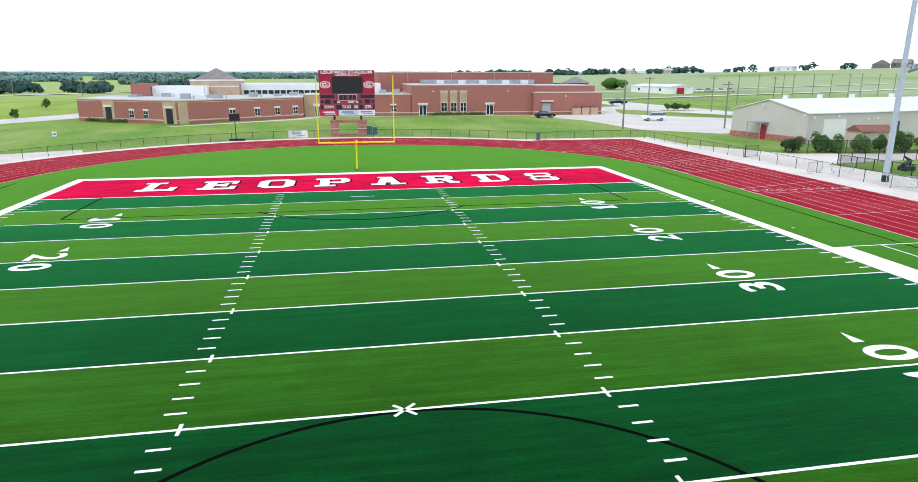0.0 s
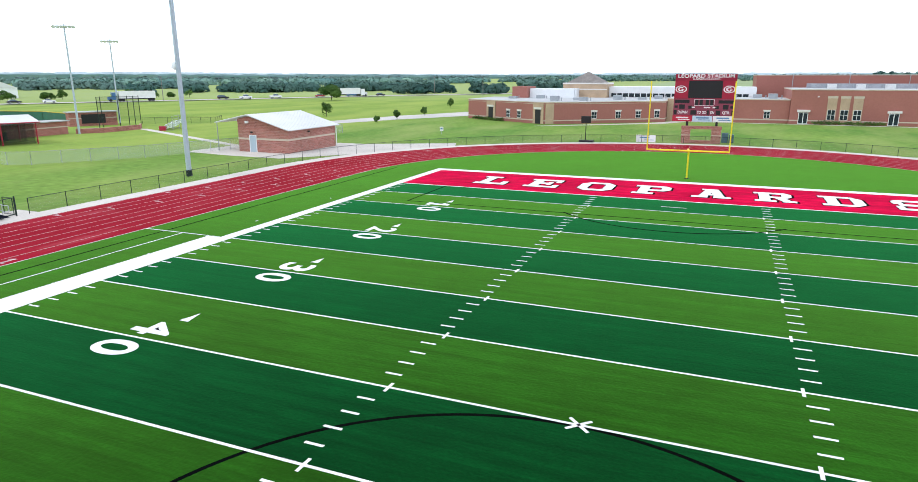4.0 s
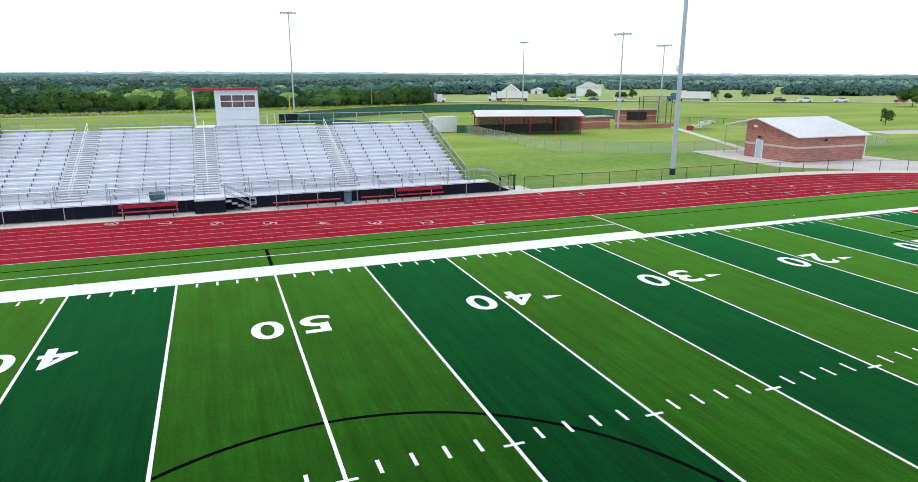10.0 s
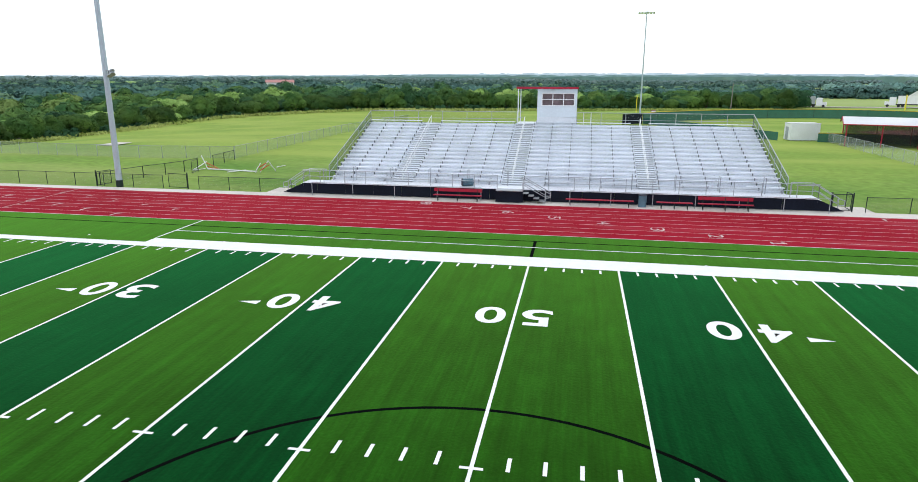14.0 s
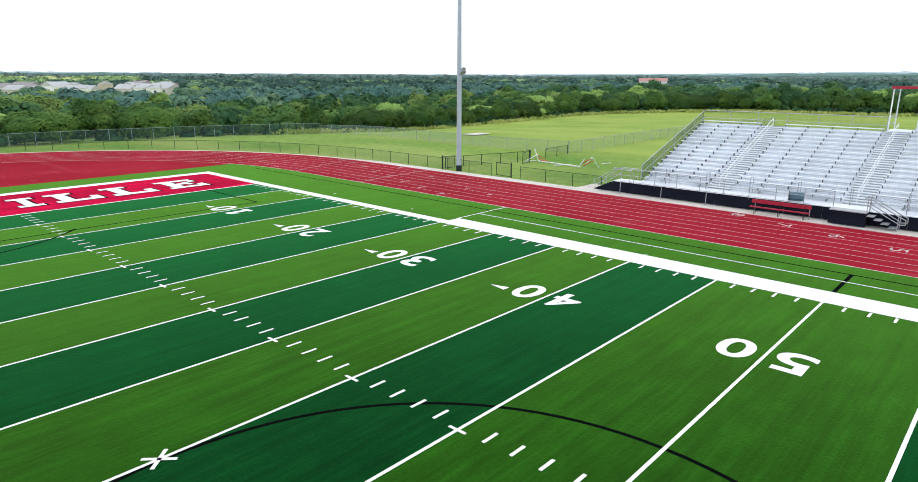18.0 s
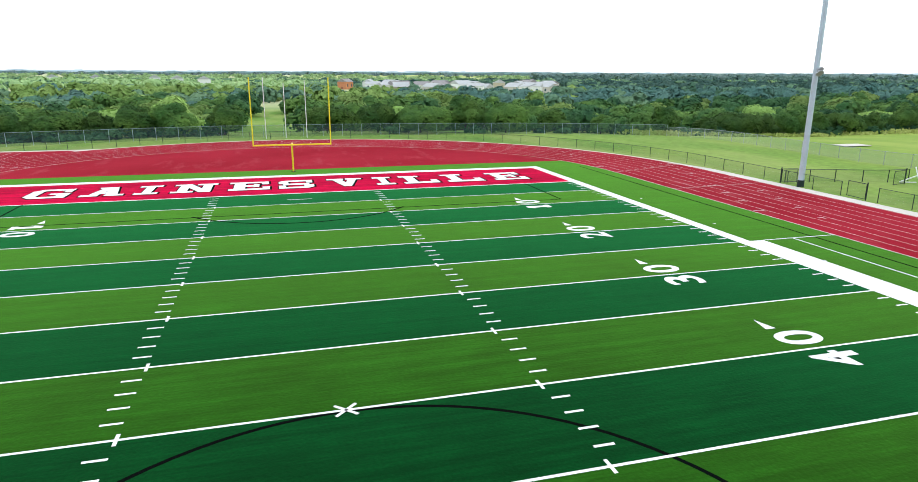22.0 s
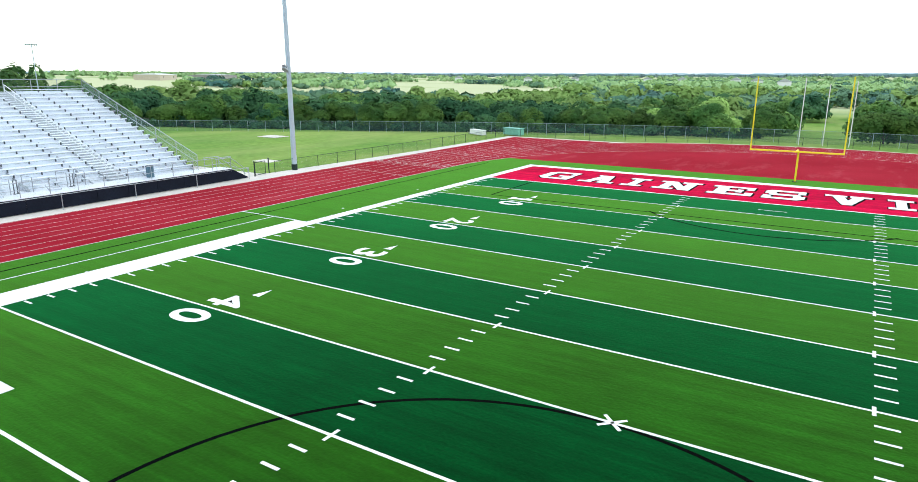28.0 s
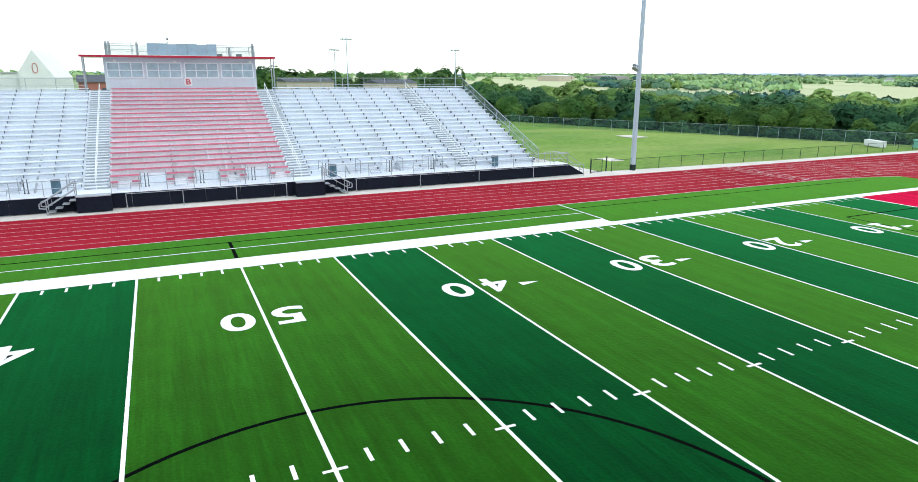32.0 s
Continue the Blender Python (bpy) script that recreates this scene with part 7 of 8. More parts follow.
def woods_start(ang):
    """How far from the pitch the woods begin, by bearing in degrees (east 0, anticlockwise)."""
    table = [(-197, 240), (-190, 232), (-180, 214), (-170, 202), (-160, 200), (-150, 192), (-142, 170), (-130, 137), (-124, 118), (-118, 110), (-110, 105), (-100, 102), (-90, 103), (-80, 104), (-70, 104), (-60, 106), (-50, 113), (-40, 120), (-30, 130), (-26, 150)]
    return float(np.interp(ang, [a for a, _ in table], [r for _, r in table]))


def place_trees():
    kinds = KINDS
    first = set()
    k = 0
    ang = -197.0
    while ang < -26:
        r0 = woods_start(ang) + 3.2 + rng.uniform(0, 3)
        x, y = r0 * math.cos(radians(ang)), r0 * math.sin(radians(ang))
        gap = abs(x - 1.5) < 6.4 and y < 0
        if not gap:
            i = int(rng.integers(0, 4))
            s = rng.uniform(0.82, 1.14)
            m = pose(x, y, ground_height(x, y), 0, 0, rng.uniform(0, 360)) @ Matrix.Diagonal((s, s, s * rng.uniform(0.8, 1.0), 1))
            if i in first:
                copy_thing(kinds[i], m)
            else:
                kinds[i].matrix_basis = m
                first.add(i)
            k += 1
        ang += math.degrees((rng.uniform(6.0, 12.0) if -128 < ang < -92 else rng.uniform(4.6, 8.0)) / r0)


place_trees()
for t in KINDS:
    t.scale = (1, 1, 1)


def woods():
    """The woods behind the first trees: nearer crowns of many leaves, farther ones of coarser clumps."""
    bands = ((5, 48, 9.2, 1500, 0.27), (48, 150, 12.0, 620, 0.5), (150, 420, 14.5, 160, 1.2), (420, 1000, 22, 80, 2.0))
    for bi, (d0, d1, step, leaves, size) in enumerate(bands):
        spots = []
        r = 100 + d0
        while r < 245 + d1:
            n = int(2 * math.pi * r / step)
            for i in range(n):
                ang = -197 + 360 * i / n + rng.uniform(-0.4, 0.4) * 360 / n
                if ang > -26.5:
                    continue
                rr = r + rng.uniform(-0.45, 0.45) * step
                d = rr - woods_start(ang)
                if not d0 <= d < d1:
                    continue
                x, y = rr * math.cos(radians(ang)), rr * math.sin(radians(ang))
                clear = noise.noise((x * 0.006, y * 0.006, 9.1))
                if abs(x - 1.5 - 0.012 * (rr - 100)) < 6.0 + 0.02 * (rr - 100) and y < 0 and rr < 330:
                    continue
                if ang > -58 and rr > 300 + 60 * noise.noise((ang * 0.12, 2.5, 1.5)) and clear > -0.38:
                    continue
                if -62 < ang < -45 and 340 < rr < 900 and clear > -0.42 or ang > -46 and 520 < rr < 1500 and clear > -0.3:
                    continue
                if -126 < ang < -82 and d < 40 and rng.random() < 0.9:
                    continue
                if rr > 230 and clear > 0.34:
                    continue
                if -115 < ang < -94 and 425 < rr < 690 and clear > -0.45:
                    continue
                spots.append((x, y))
            r += step
        chunks = [[], [], []]
        for x, y in spots:
            bear = math.degrees(math.atan2(y, x)) - 360 * (y > 0 and x < 0)
            h = rng.uniform(3.2, 7.4) * (1 + 0.06 * bi) + (2.2 if rng.random() < 0.14 else 0)
            w = step * rng.uniform(0.8, 1.3)
            kind = noise.noise((x * 0.012, y * 0.012, 5.5)) * 1.1 + rng.normal() * 0.36 + float(np.interp(bear, [-190, -125, -105, -84, -60, -45, -30], [-0.34, -0.32, -0.12, 0.05, -0.05, -0.25, -0.3] if bi == 0 else [-0.55, -0.52, 0.0, 0.75, 0.65, 0.25, 0.0]))
            q = crown(leaves, w, h * 0.92, 0.3 + 0.05 * h, 5 if bi > 1 else 10, size, (0.34, 0.28, 0.2, 0.15)[bi])
            q += np.array((x, y, ground_height(x, y)))
            chunks[0 if kind < -0.18 else 2 if kind > 0.36 else 1].append(q)
        # the two farther bands take the leaf colours tinted for haze
        for c, tone, material in zip(chunks, ("dark", "mid", "yellowish"), ("leaf_dark", "leaf_woods", "leaf_pale") if bi < 2 else ("leaf_haze_dark", "leaf_haze_mid", "leaf_pale" if bi == 2 else "leaf_haze_pale")):
            ob = part("woods", quads_mesh("woods", np.concatenate(c), material), None)
            tagged(ob, f"dense {tone} green woods rolling away to the horizon", "woods", kind="stuff")


woods()


def forest_floor():
    m = Mesh()
    angs = [-197 + 2 * i for i in range(86)]
    for k in range(7):
        for a, b in zip(angs, angs[1:]):
            q = []
            for g, d in ((a, k), (a, k + 1), (b, k + 1), (b, k)):
                r = woods_start(g) + 3 + 14 * d
                x, y = r * math.cos(radians(g)), r * math.sin(radians(g))
                q.append((x, y, ground_height(x, y) + 0.12))
            if not (-128 < a < -82 and k < 4 or abs(q[0][0] - 1.5) < 14):
                m.face(*q)
    tagged(part("forest_floor", m, "floor_litter_shade"), "leaf litter under the woods, darkened for the shade between crowns", "ground", kind="structure")


# dark sheet laid so the gaps between crowns look shaded
M["floor_litter_shade"] = mat("floor_litter_shade", (0.045, 0.055, 0.025), 0.95, vary=0.2, scale=0.3, fine=2)
forest_floor()


def undergrowth():
    chunks = []
    ang = -197.0
    while ang < -26:
        r0 = woods_start(ang) + rng.uniform(0.5, 5)
        x, y = r0 * math.cos(radians(ang)), r0 * math.sin(radians(ang))
        if not (-126 < ang < -84 and rng.random() < 0.85 or abs(x - 1.5) < 4.6 and y < 0):
            chunks.append(crown(220, rng.uniform(2.5, 5), rng.uniform(1.0, 2.8), -0.2, 6, 0.2) + np.array((x, y, ground_height(x, y))))
        ang += math.degrees(rng.uniform(0.9, 2.2) / r0)
    # the dark leaf colour stands in for deep shade under the trees
    tagged(part("undergrowth", quads_mesh("undergrowth", np.concatenate(chunks), "leaf_dark"), None), "bushy green undergrowth at the edge of the woods", "bushes", kind="stuff")


undergrowth()


def tall_grass():
    chunks = []
    ang = -196.0
    while ang < -122:
        r0 = woods_start(ang) - rng.uniform(-2.5, 4.5)
        x, y = r0 * math.cos(radians(ang)), r0 * math.sin(radians(ang))
        n = 60
        pos = np.stack([x + rng.normal(size=n) * 1.5, y + rng.normal(size=n) * 1.5, ground_height(x, y) + rng.uniform(0.1, 0.7, n)], 1)
        out = rng.normal(size=(n, 3)) * np.array((1, 1, 0.3))
        chunks.append(leaf_quads(pos, out, 0.32, 0.3))
        ang += math.degrees(rng.uniform(0.8, 2.0) / r0)
    tagged(part("tall_grass", quads_mesh("tall_grass", np.concatenate(chunks), "dry_grass"), None), "tall yellowish grass along the edge of the meadow", "grass", kind="stuff")


M["dry_grass"] = leaf_mat("dry_grass", (0.26, 0.34, 0.08), (0.42, 0.44, 0.15), 0.05)
tall_grass()


def scatter(name, label, spots, h, w, leaves, size, material="leaf_haze_mid"):
    chunks = []
    for x, y in spots:
        k = rng.uniform(0.7, 1.3)
        chunks.append(crown(leaves, w * k, h * k, 0.2, 6, size, 0.15) + np.array((x, y, ground_height(x, y))))
    tagged(part(name, quads_mesh(name, np.concatenate(chunks), material), None), label, "trees", kind="stuff")


def polar(a, r):
    return r * math.cos(radians(a)), r * math.sin(radians(a))


def band(a0, a1, r0, r1, n, clump=0.0, seed=0.0):
    out = []
    while len(out) < n:
        a, r = rng.uniform(a0, a1), rng.uniform(r0, r1)
        x, y = polar(a, r)
        if clump and noise.noise((x * 0.008, y * 0.008, seed)) < clump:
            continue
        out.append((x, y))
    return out


def belt(a0, a1, r, deep, n, gaps=-0.2, seed=0.0):
    """Trees along a line that keeps roughly one distance, with gaps."""
    out = []
    while len(out) < n:
        a = rng.uniform(a0, a1)
        if noise.noise((a * 0.35, r * 0.01, seed)) < gaps:
            continue
        out.append(polar(a, r + 12 * math.sin(a * 0.9 + seed) + rng.uniform(0, deep)))
    return out


# far belts: bluer and paler leaf colours stand in for haze
scatter("hedge_trees", "dark hedgerow trees beyond the highway", belt(117, 166, 440, 50, 200, -0.15, 2), 5.6, 12, 130, 1.2, "leaf_haze_dark")
scatter("hedge_trees", "dark belt of trees behind the school road", belt(101.5, 118, 376, 40, 80, -0.15, 1), 5.6, 9, 190, 0.8, "leaf_haze_dark")
scatter("far_trees", "belt of trees beyond the meadows, tinted teal for haze", belt(117, 166, 590, 60, 230, -0.1, 5), 5.4, 15, 60, 2.0, "leaf_haze")
scatter("far_trees", "belts of trees beyond the meadows, paled with haze", belt(110, 166, 800, 120, 420, -0.15, 6), 6.0, 17, 44, 2.8, "leaf_haze")
scatter("far_trees", "tree belts under the hills, paled with haze", belt(96, 166, 1150, 200, 480, -0.2, 7), 6.5, 18, 34, 3.2, "leaf_haze")
scatter("far_trees", "tree line on the far hills, tinted blue for haze", belt(74, 166, 1650, 120, 520, -0.35, 3), 9, 20, 26, 3.6, "leaf_haze_blue")
scatter("far_trees", "tree belts across the pasture hills", belt(72, 118, 640, 30, 120, 0.0, 8) + belt(72, 118, 900, 60, 200, -0.1, 9), 6.0, 12, 44, 1.9, "leaf_haze")
scatter("far_trees", "tree line along the pasture ridge", belt(60, 80, 1000, 60, 110, -0.3, 4) + [polar(b, 1000) for b in (51.9, 51.6, 52.2, 49.2, 48.9, 49.5, 54.3, 55.9, 57.6, 56.7, 57.0, 59.6, 60.3, 61.2)], 8.5, 13, 110, 1.7, "leaf_haze_dark")
scatter("far_trees", "far belts of trees on the eastern pastures", band(-30, 45, 620, 1000, 130, 0.1, 11) + band(-52, 28, 1000, 2200, 260, 0.1, 12), 6.5, 13, 50, 2.2, "leaf_haze_pale")
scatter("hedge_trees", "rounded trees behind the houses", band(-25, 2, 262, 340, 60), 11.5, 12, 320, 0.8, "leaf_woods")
scatter("far_trees", "woods rolling to the horizon, tinted blue-green for haze", band(-200, -112, 1000, 1800, 1500, -0.12, 21), 8, 17, 26, 3.6, "leaf_haze")
scatter("far_trees", "woods and hedges rolling to the horizon, paled green with haze", band(-112, -26, 1000, 1900, 850, -0.05, 23), 6.5, 17, 26, 3.4, "leaf_haze_pale")
scatter("far_trees", "woods under the horizon, tinted faint blue for haze", band(-200, -112, 1600, 2350, 1000, -0.2, 22), 9, 22, 22, 4.6, "leaf_haze_blue")
scatter("far_trees", "far woods under the horizon, paled blue with haze", band(-112, -26, 1900, 2500, 420, -0.1, 24), 7, 22, 22, 4.4, "leaf_haze_blue")


def lone_tree(x, y, h, w, label, trunk=0.28):
    t = tree_parts(w, h, h * trunk, 9, 2600 if w > 4 else 1200, 0.032 * w if w > 4 else 0.1, label=label, group="lawn trees")
    t.matrix_basis = pose(x, y, ground_height(x, y))


lone_tree(-90, 132, 3.9, 2.9, "young leafy tree on the school lawn")
lone_tree(-68, 128, 2.6, 1.9, "small young tree on the school lawn")
lone_tree(-69.1, 145.4, 2.4, 1.9, "small young tree beside the school road")
lone_tree(-66.4, 116, 2.0, 1.4, "thin sapling on the school lawn")
lone_tree(-80.3, 189, 3.1, 2.7, "young leafy tree beside the school road")
lone_tree(-151.5, 228.5, 6.5, 11, "round dark tree beside the highway")
for x, y, h, w in ((-267, 152, 5.6, 9), (-270, 172, 4.4, 6), (-270, 189, 3.6, 6), (-270, 196, 4.4, 4.6), (-267, 230, 4.2, 6.4), (-256, 235, 2.8, 2.6), (-244.6, 232, 3.2, 5), (-242, 242, 4, 4)):
    lone_tree(x, y, h, w, "dark round bush beside the highway")
for i, (x, y) in enumerate([(85.6, 157.2), (87.4, 156.4), (89.0, 157.3), (90.7, 156.6)]):
    lone_tree(x, y, 2.0, 2.3, "dark shrub on the car park island")
for i in range(9):
    a = Vector((53.2, 63.0)).lerp(Vector((76, 60.6)), i / 8)
    lone_tree(a.x + 0.6 + 0.5 * math.sin(i * 2.3), a.y + 1.5, 2.5 + 0.35 * math.sin(i * 1.7), 2.7 + 0.4 * math.sin(i * 2.9), "leafy green shrub behind the iron fence", 0.06)
lone_tree(153, 348, 6.4, 16, "dark clump of trees on the pasture", 0.08)

# ---- softball field ----
def canopy():
    A, B = Vector((-97.2, 41.2)), Vector((-92.0, 58.6))
    d = B - A
    n = d.length
    c = thing("batting_cage_canopy", "white low-gabled canopy on red steel posts over netted cages", "canopy", at=pose(A.x, A.y, -0.06, 0, 0, math.degrees(math.atan2(d.y, d.x))))
    e, r, w = 3.2, 4.1, 7.5
    for y0, z0, y1, z1 in ((-0.4, e, w / 2, r), (w / 2, r, w + 0.4, e)):
        m = Mesh()
        for t in (0, 0.09):
            m.v += [(-0.5, y0, z0 + t), (n + 0.5, y0, z0 + t), (n + 0.5, y1, z1 + t), (-0.5, y1, z1 + t)]
        m.f += [(3, 2, 1, 0), (4, 5, 6, 7), (0, 1, 5, 4), (1, 2, 6, 5), (2, 3, 7, 6), (3, 0, 4, 7)]
        part("roof_slope", m, "roof_white", c)
    for x in (-0.53, n + 0.51):
        part("red_fascia", Mesh().rod((x, -0.4, e), (x, w / 2, r), 0.09, 4).rod((x, w / 2, r), (x, w + 0.4, e), 0.09, 4), "red_paint", c)
    part("eave_trim", Mesh().rod((-0.5, -0.42, e), (n + 0.5, -0.42, e), 0.08, 4), "red_paint", c)
    for k in range(5):
        for y in (0.05, w - 0.05):
            part("post", Mesh().rod((n * k / 4, y, 0), (n * k / 4, y, e + 0.05), 0.09, 8), "red_paint", c)
    for k in range(4):
        for y in (0.5, w / 2, w - 0.5):
            part("netting", Mesh().face((n * k / 4 + 0.2, y, 0.1), (n * (k + 1) / 4 - 0.2, y, 0.1), (n * (k + 1) / 4 - 0.2, y, e - 0.1), (n * k / 4 + 0.2, y, e - 0.1)), "net", c)
    for k in range(5):
        part("netting", Mesh().face((n * k / 4, 0.5, 0.1), (n * k / 4, w - 0.5, 0.1), (n * k / 4, w - 0.5, e - 0.1), (n * k / 4, 0.5, e - 0.1)), "net", c)


canopy()


def dugout(p0, p1, deep, h, label, openings):
    d = Vector((p1[0] - p0[0], p1[1] - p0[1]))
    n = d.length
    o = thing("dugout", label, "dugout", "brick dugouts", at=pose(p0[0], p0[1], -0.06, 0, 0, math.degrees(math.atan2(d.y, d.x))))
    part("back_wall", Mesh().box(0, n, 0, 0.3, 0, h), "brick", o)
    part("side_wall", Mesh().box(0, 0.3, 0.3, deep, 0, h), "brick", o)
    part("side_wall", Mesh().box(n - 0.3, n, 0.3, deep, 0, h), "brick", o)
    part("stone_band", Mesh().box(-0.02, n + 0.02, -0.03, -0.002, h * 0.55, h * 0.55 + 0.18), "stone", o)
    part("roof", Mesh().box(-0.3, n + 0.3, -0.4, deep + 0.5, h + 0.01, h + 0.18), "roof_grey", o)
    if openings:
        # black panel on the solid wall paints the shade of the opening
        part("opening", Mesh().box(n * 0.25, n * 0.75, -0.05, -0.004, 0.5, h - 0.35), "black", o)


dugout((-103.3, 60.7), (-104.0, 72.6), 2.6, 2.2, "long red brick dugout with a flat roof", False)
dugout((-118.8, 84.2), (-115.0, 92.2), 2.6, 2.7, "red brick dugout with a black panel as its shaded opening", True)
low = thing("backstop_wall", "low red brick wall behind home plate", "brick wall")
for a, b in (((-102.5, 72.9), (-99.9, 76.5)), ((-99.9, 76.5), (-100.4, 84.8)), ((-100.4, 84.8), (-103, 87.5))):
    wall_face(low, a, b, -0.06, 0.8, "brick", 0.3, "wall_segment")


def backstop():
    b = thing("backstop_net", "tall dark netting on slim black poles behind home plate", "backstop")
    pts = [(-108.5, 82.6), (-111.7, 86.0), (-112.4, 90.6), (-110.3, 91.1), (-109.2, 91.6), (-110.6, 94.2)]
    for p in pts:
        part("pole", Mesh().rod((p[0], p[1], -0.06), (p[0], p[1], 5.9), 0.07, 8), "post", b)
    for p, q in zip(pts, pts[1:]):
        part("netting", Mesh().face((p[0], p[1], 0.8), (q[0], q[1], 0.8), (q[0], q[1], 5.8), (p[0], p[1], 5.8)), "net_thin", b)
        part("top_cable", Mesh().rod((p[0], p[1], 5.8), (q[0], q[1], 5.8), 0.03, 5), "post", b)


M["net_thin"] = see_through("net_thin", (0.03, 0.035, 0.04), 0.2)
backstop()


def outfield_wall():
    f = thing("outfield_fence", "dark green windscreen fence with a yellow top rail", "fence", "outfield fences")
    pts = [(-143, 16.2), (-150, 20), (-158, 28), (-166, 38), (-173, 50), (-176, 62), (-174, 74), (-166, 83), (-152, 90), (-138, 92.5), (-126, 89)]
    for p, q in zip(pts, pts[1:]):
        zp, zq = ground_height(*p), ground_height(*q)
        part("windscreen", Mesh().face((*p, zp), (*q, zq), (*q, zq + 2.25), (*p, zp + 2.25)), "windscreen", f)
        part("yellow_rail", Mesh().rod((*p, zp + 2.3), (*q, zq + 2.3), 0.09, 6), "yellow_rail", f)
        part("post", Mesh().rod((*p, zp), (*p, zp + 2.3), 0.05, 6), "post", f)
    pts = [(-143, 16.2), (-120, 27), (-105, 34)]
    for p, q in zip(pts, pts[1:]):
        part("windscreen", Mesh().face((*p, -0.06), (*q, -0.06), (*q, 1.3), (*p, 1.3)), "windscreen", f)
        part("post", Mesh().rod((*p, -0.06), (*p, 1.4), 0.05, 6), "post", f)
    pts = [(-103.5, 39.5), (-101, 60)]
    p, q = pts
    part("windscreen", Mesh().face((*p, -0.06), (*q, -0.06), (*q, 1.3), (*p, 1.3)), "windscreen", f)
    part("yellow_rail", Mesh().rod((*p, 1.35), (*q, 1.35), 0.07, 6), "yellow_rail", f)
    for x, y in ((-148, 15), (-178, 84)):
        fp = thing("foul_pole", "tall yellow foul pole at the outfield fence", "foul pole", "foul poles", at=pose(x, y, ground_height(x, y)))
        part("shaft", Mesh().rod((0, 0, 0), (0, 0, 6.0), 0.09, 8), "yellow", fp)
        part("screen", Mesh().box(0.1, 0.5, -0.02, 0.02, 2.2, 6.0), "yellow", fp)


M["yellow_rail"] = mat("yellow_rail", (0.62, 0.46, 0.06), 0.6, vary=0.08)
outfield_wall()
ball_pole(-101.8, 73.0, 18.3, 35)
ball_pole(-118.2, 95.5, 17.3, 35)
ball_pole(-173.8, 87.5, 20.5, 200)
ball_pole(-146, 15.7, 24.1, 80)
shade = thing("tarp_screen", "dark navy tarp screen beside the light pole", "screen", at=pose(-137, 11.5, -0.06, 0, 0, 140))
part("sheet", Mesh().prism([(0, 0), (7, 0), (7, 0.08), (0, 0.08)], 0.1, 2.3), "skirt", shade)
for k in (0, 3.5, 7):
    part("post", Mesh().rod((k, 0.14, 0), (k, 0.14, 2.4), 0.05), "post", shade)
box = thing("storage_container", "white metal storage container on the lawn", "container", at=pose(-105.8, 35.6, -0.06, 0, 0, 8))
part("body", Mesh().box(-1.2, 1.2, 0, 4.6, 0.1, 2.75), "white_metal", box)
part("roof", Mesh().box(-1.25, 1.25, -0.05, 4.65, 2.751, 2.82), "roof_white", box)
for k in range(14):
    part("rib", Mesh().box(1.201, 1.23, 0.15 + k * 0.32, 0.27 + k * 0.32, 0.2, 2.7), "white_metal", box)
part("door", Mesh().box(-0.6, 0.3, -0.05, -0.002, 0.15, 2.2), "galv", box)


def small_bleacher(x, y, turn):
    b = thing("small_bleacher", "small aluminium bleacher beside the ball field", "bleachers", at=pose(x, y, -0.06, 0, 0, turn))
    for i in range(5):
        part("seat_plank", Mesh().box(-3.6, 3.6, i * 0.6, i * 0.6 + 0.25, 0.42 + i * 0.3, 0.46 + i * 0.3), "alu", b)
        part("foot_board", Mesh().box(-3.6, 3.6, i * 0.6 + 0.28, i * 0.6 + 0.55, 0.12 + i * 0.3, 0.16 + i * 0.3), "alu", b)
    for s in (-3.6, 0, 3.6):
        part("frame", Mesh().rod((s, 0.1, 0), (s, 2.7, 1.7), 0.05).rod((s, 2.7, 0), (s, 2.7, 2.7), 0.05).rod((s, 0.1, 0), (s, 2.7, 0), 0.05), "galv", b)
    part("back_rail", Mesh().rod((-3.6, 2.75, 2.6), (3.6, 2.75, 2.6), 0.04).rod((-3.6, 2.75, 2.1), (3.6, 2.75, 2.1), 0.03), "galv", b)


small_bleacher(-96.4, 86.9, -63)
bin_ = thing("storage_box", "small red storage box beside the aluminium bleacher", "box", at=pose(-93.9, 84.0, -0.06, 0, 0, 27))
part("box_body", Mesh().box(-0.55, 0.55, -0.35, 0.35, 0, 0.75), "red_paint", bin_)
part("lid", Mesh().box(-0.58, 0.58, -0.38, 0.38, 0.755, 0.82), "red_paint", bin_)
slab("ball_infield", "reddish clay infield of the ball field", [(-108, 66), (-122, 82), (-140, 72), (-128, 54), (-110, 58)], -0.05, M["brick"], "infield")


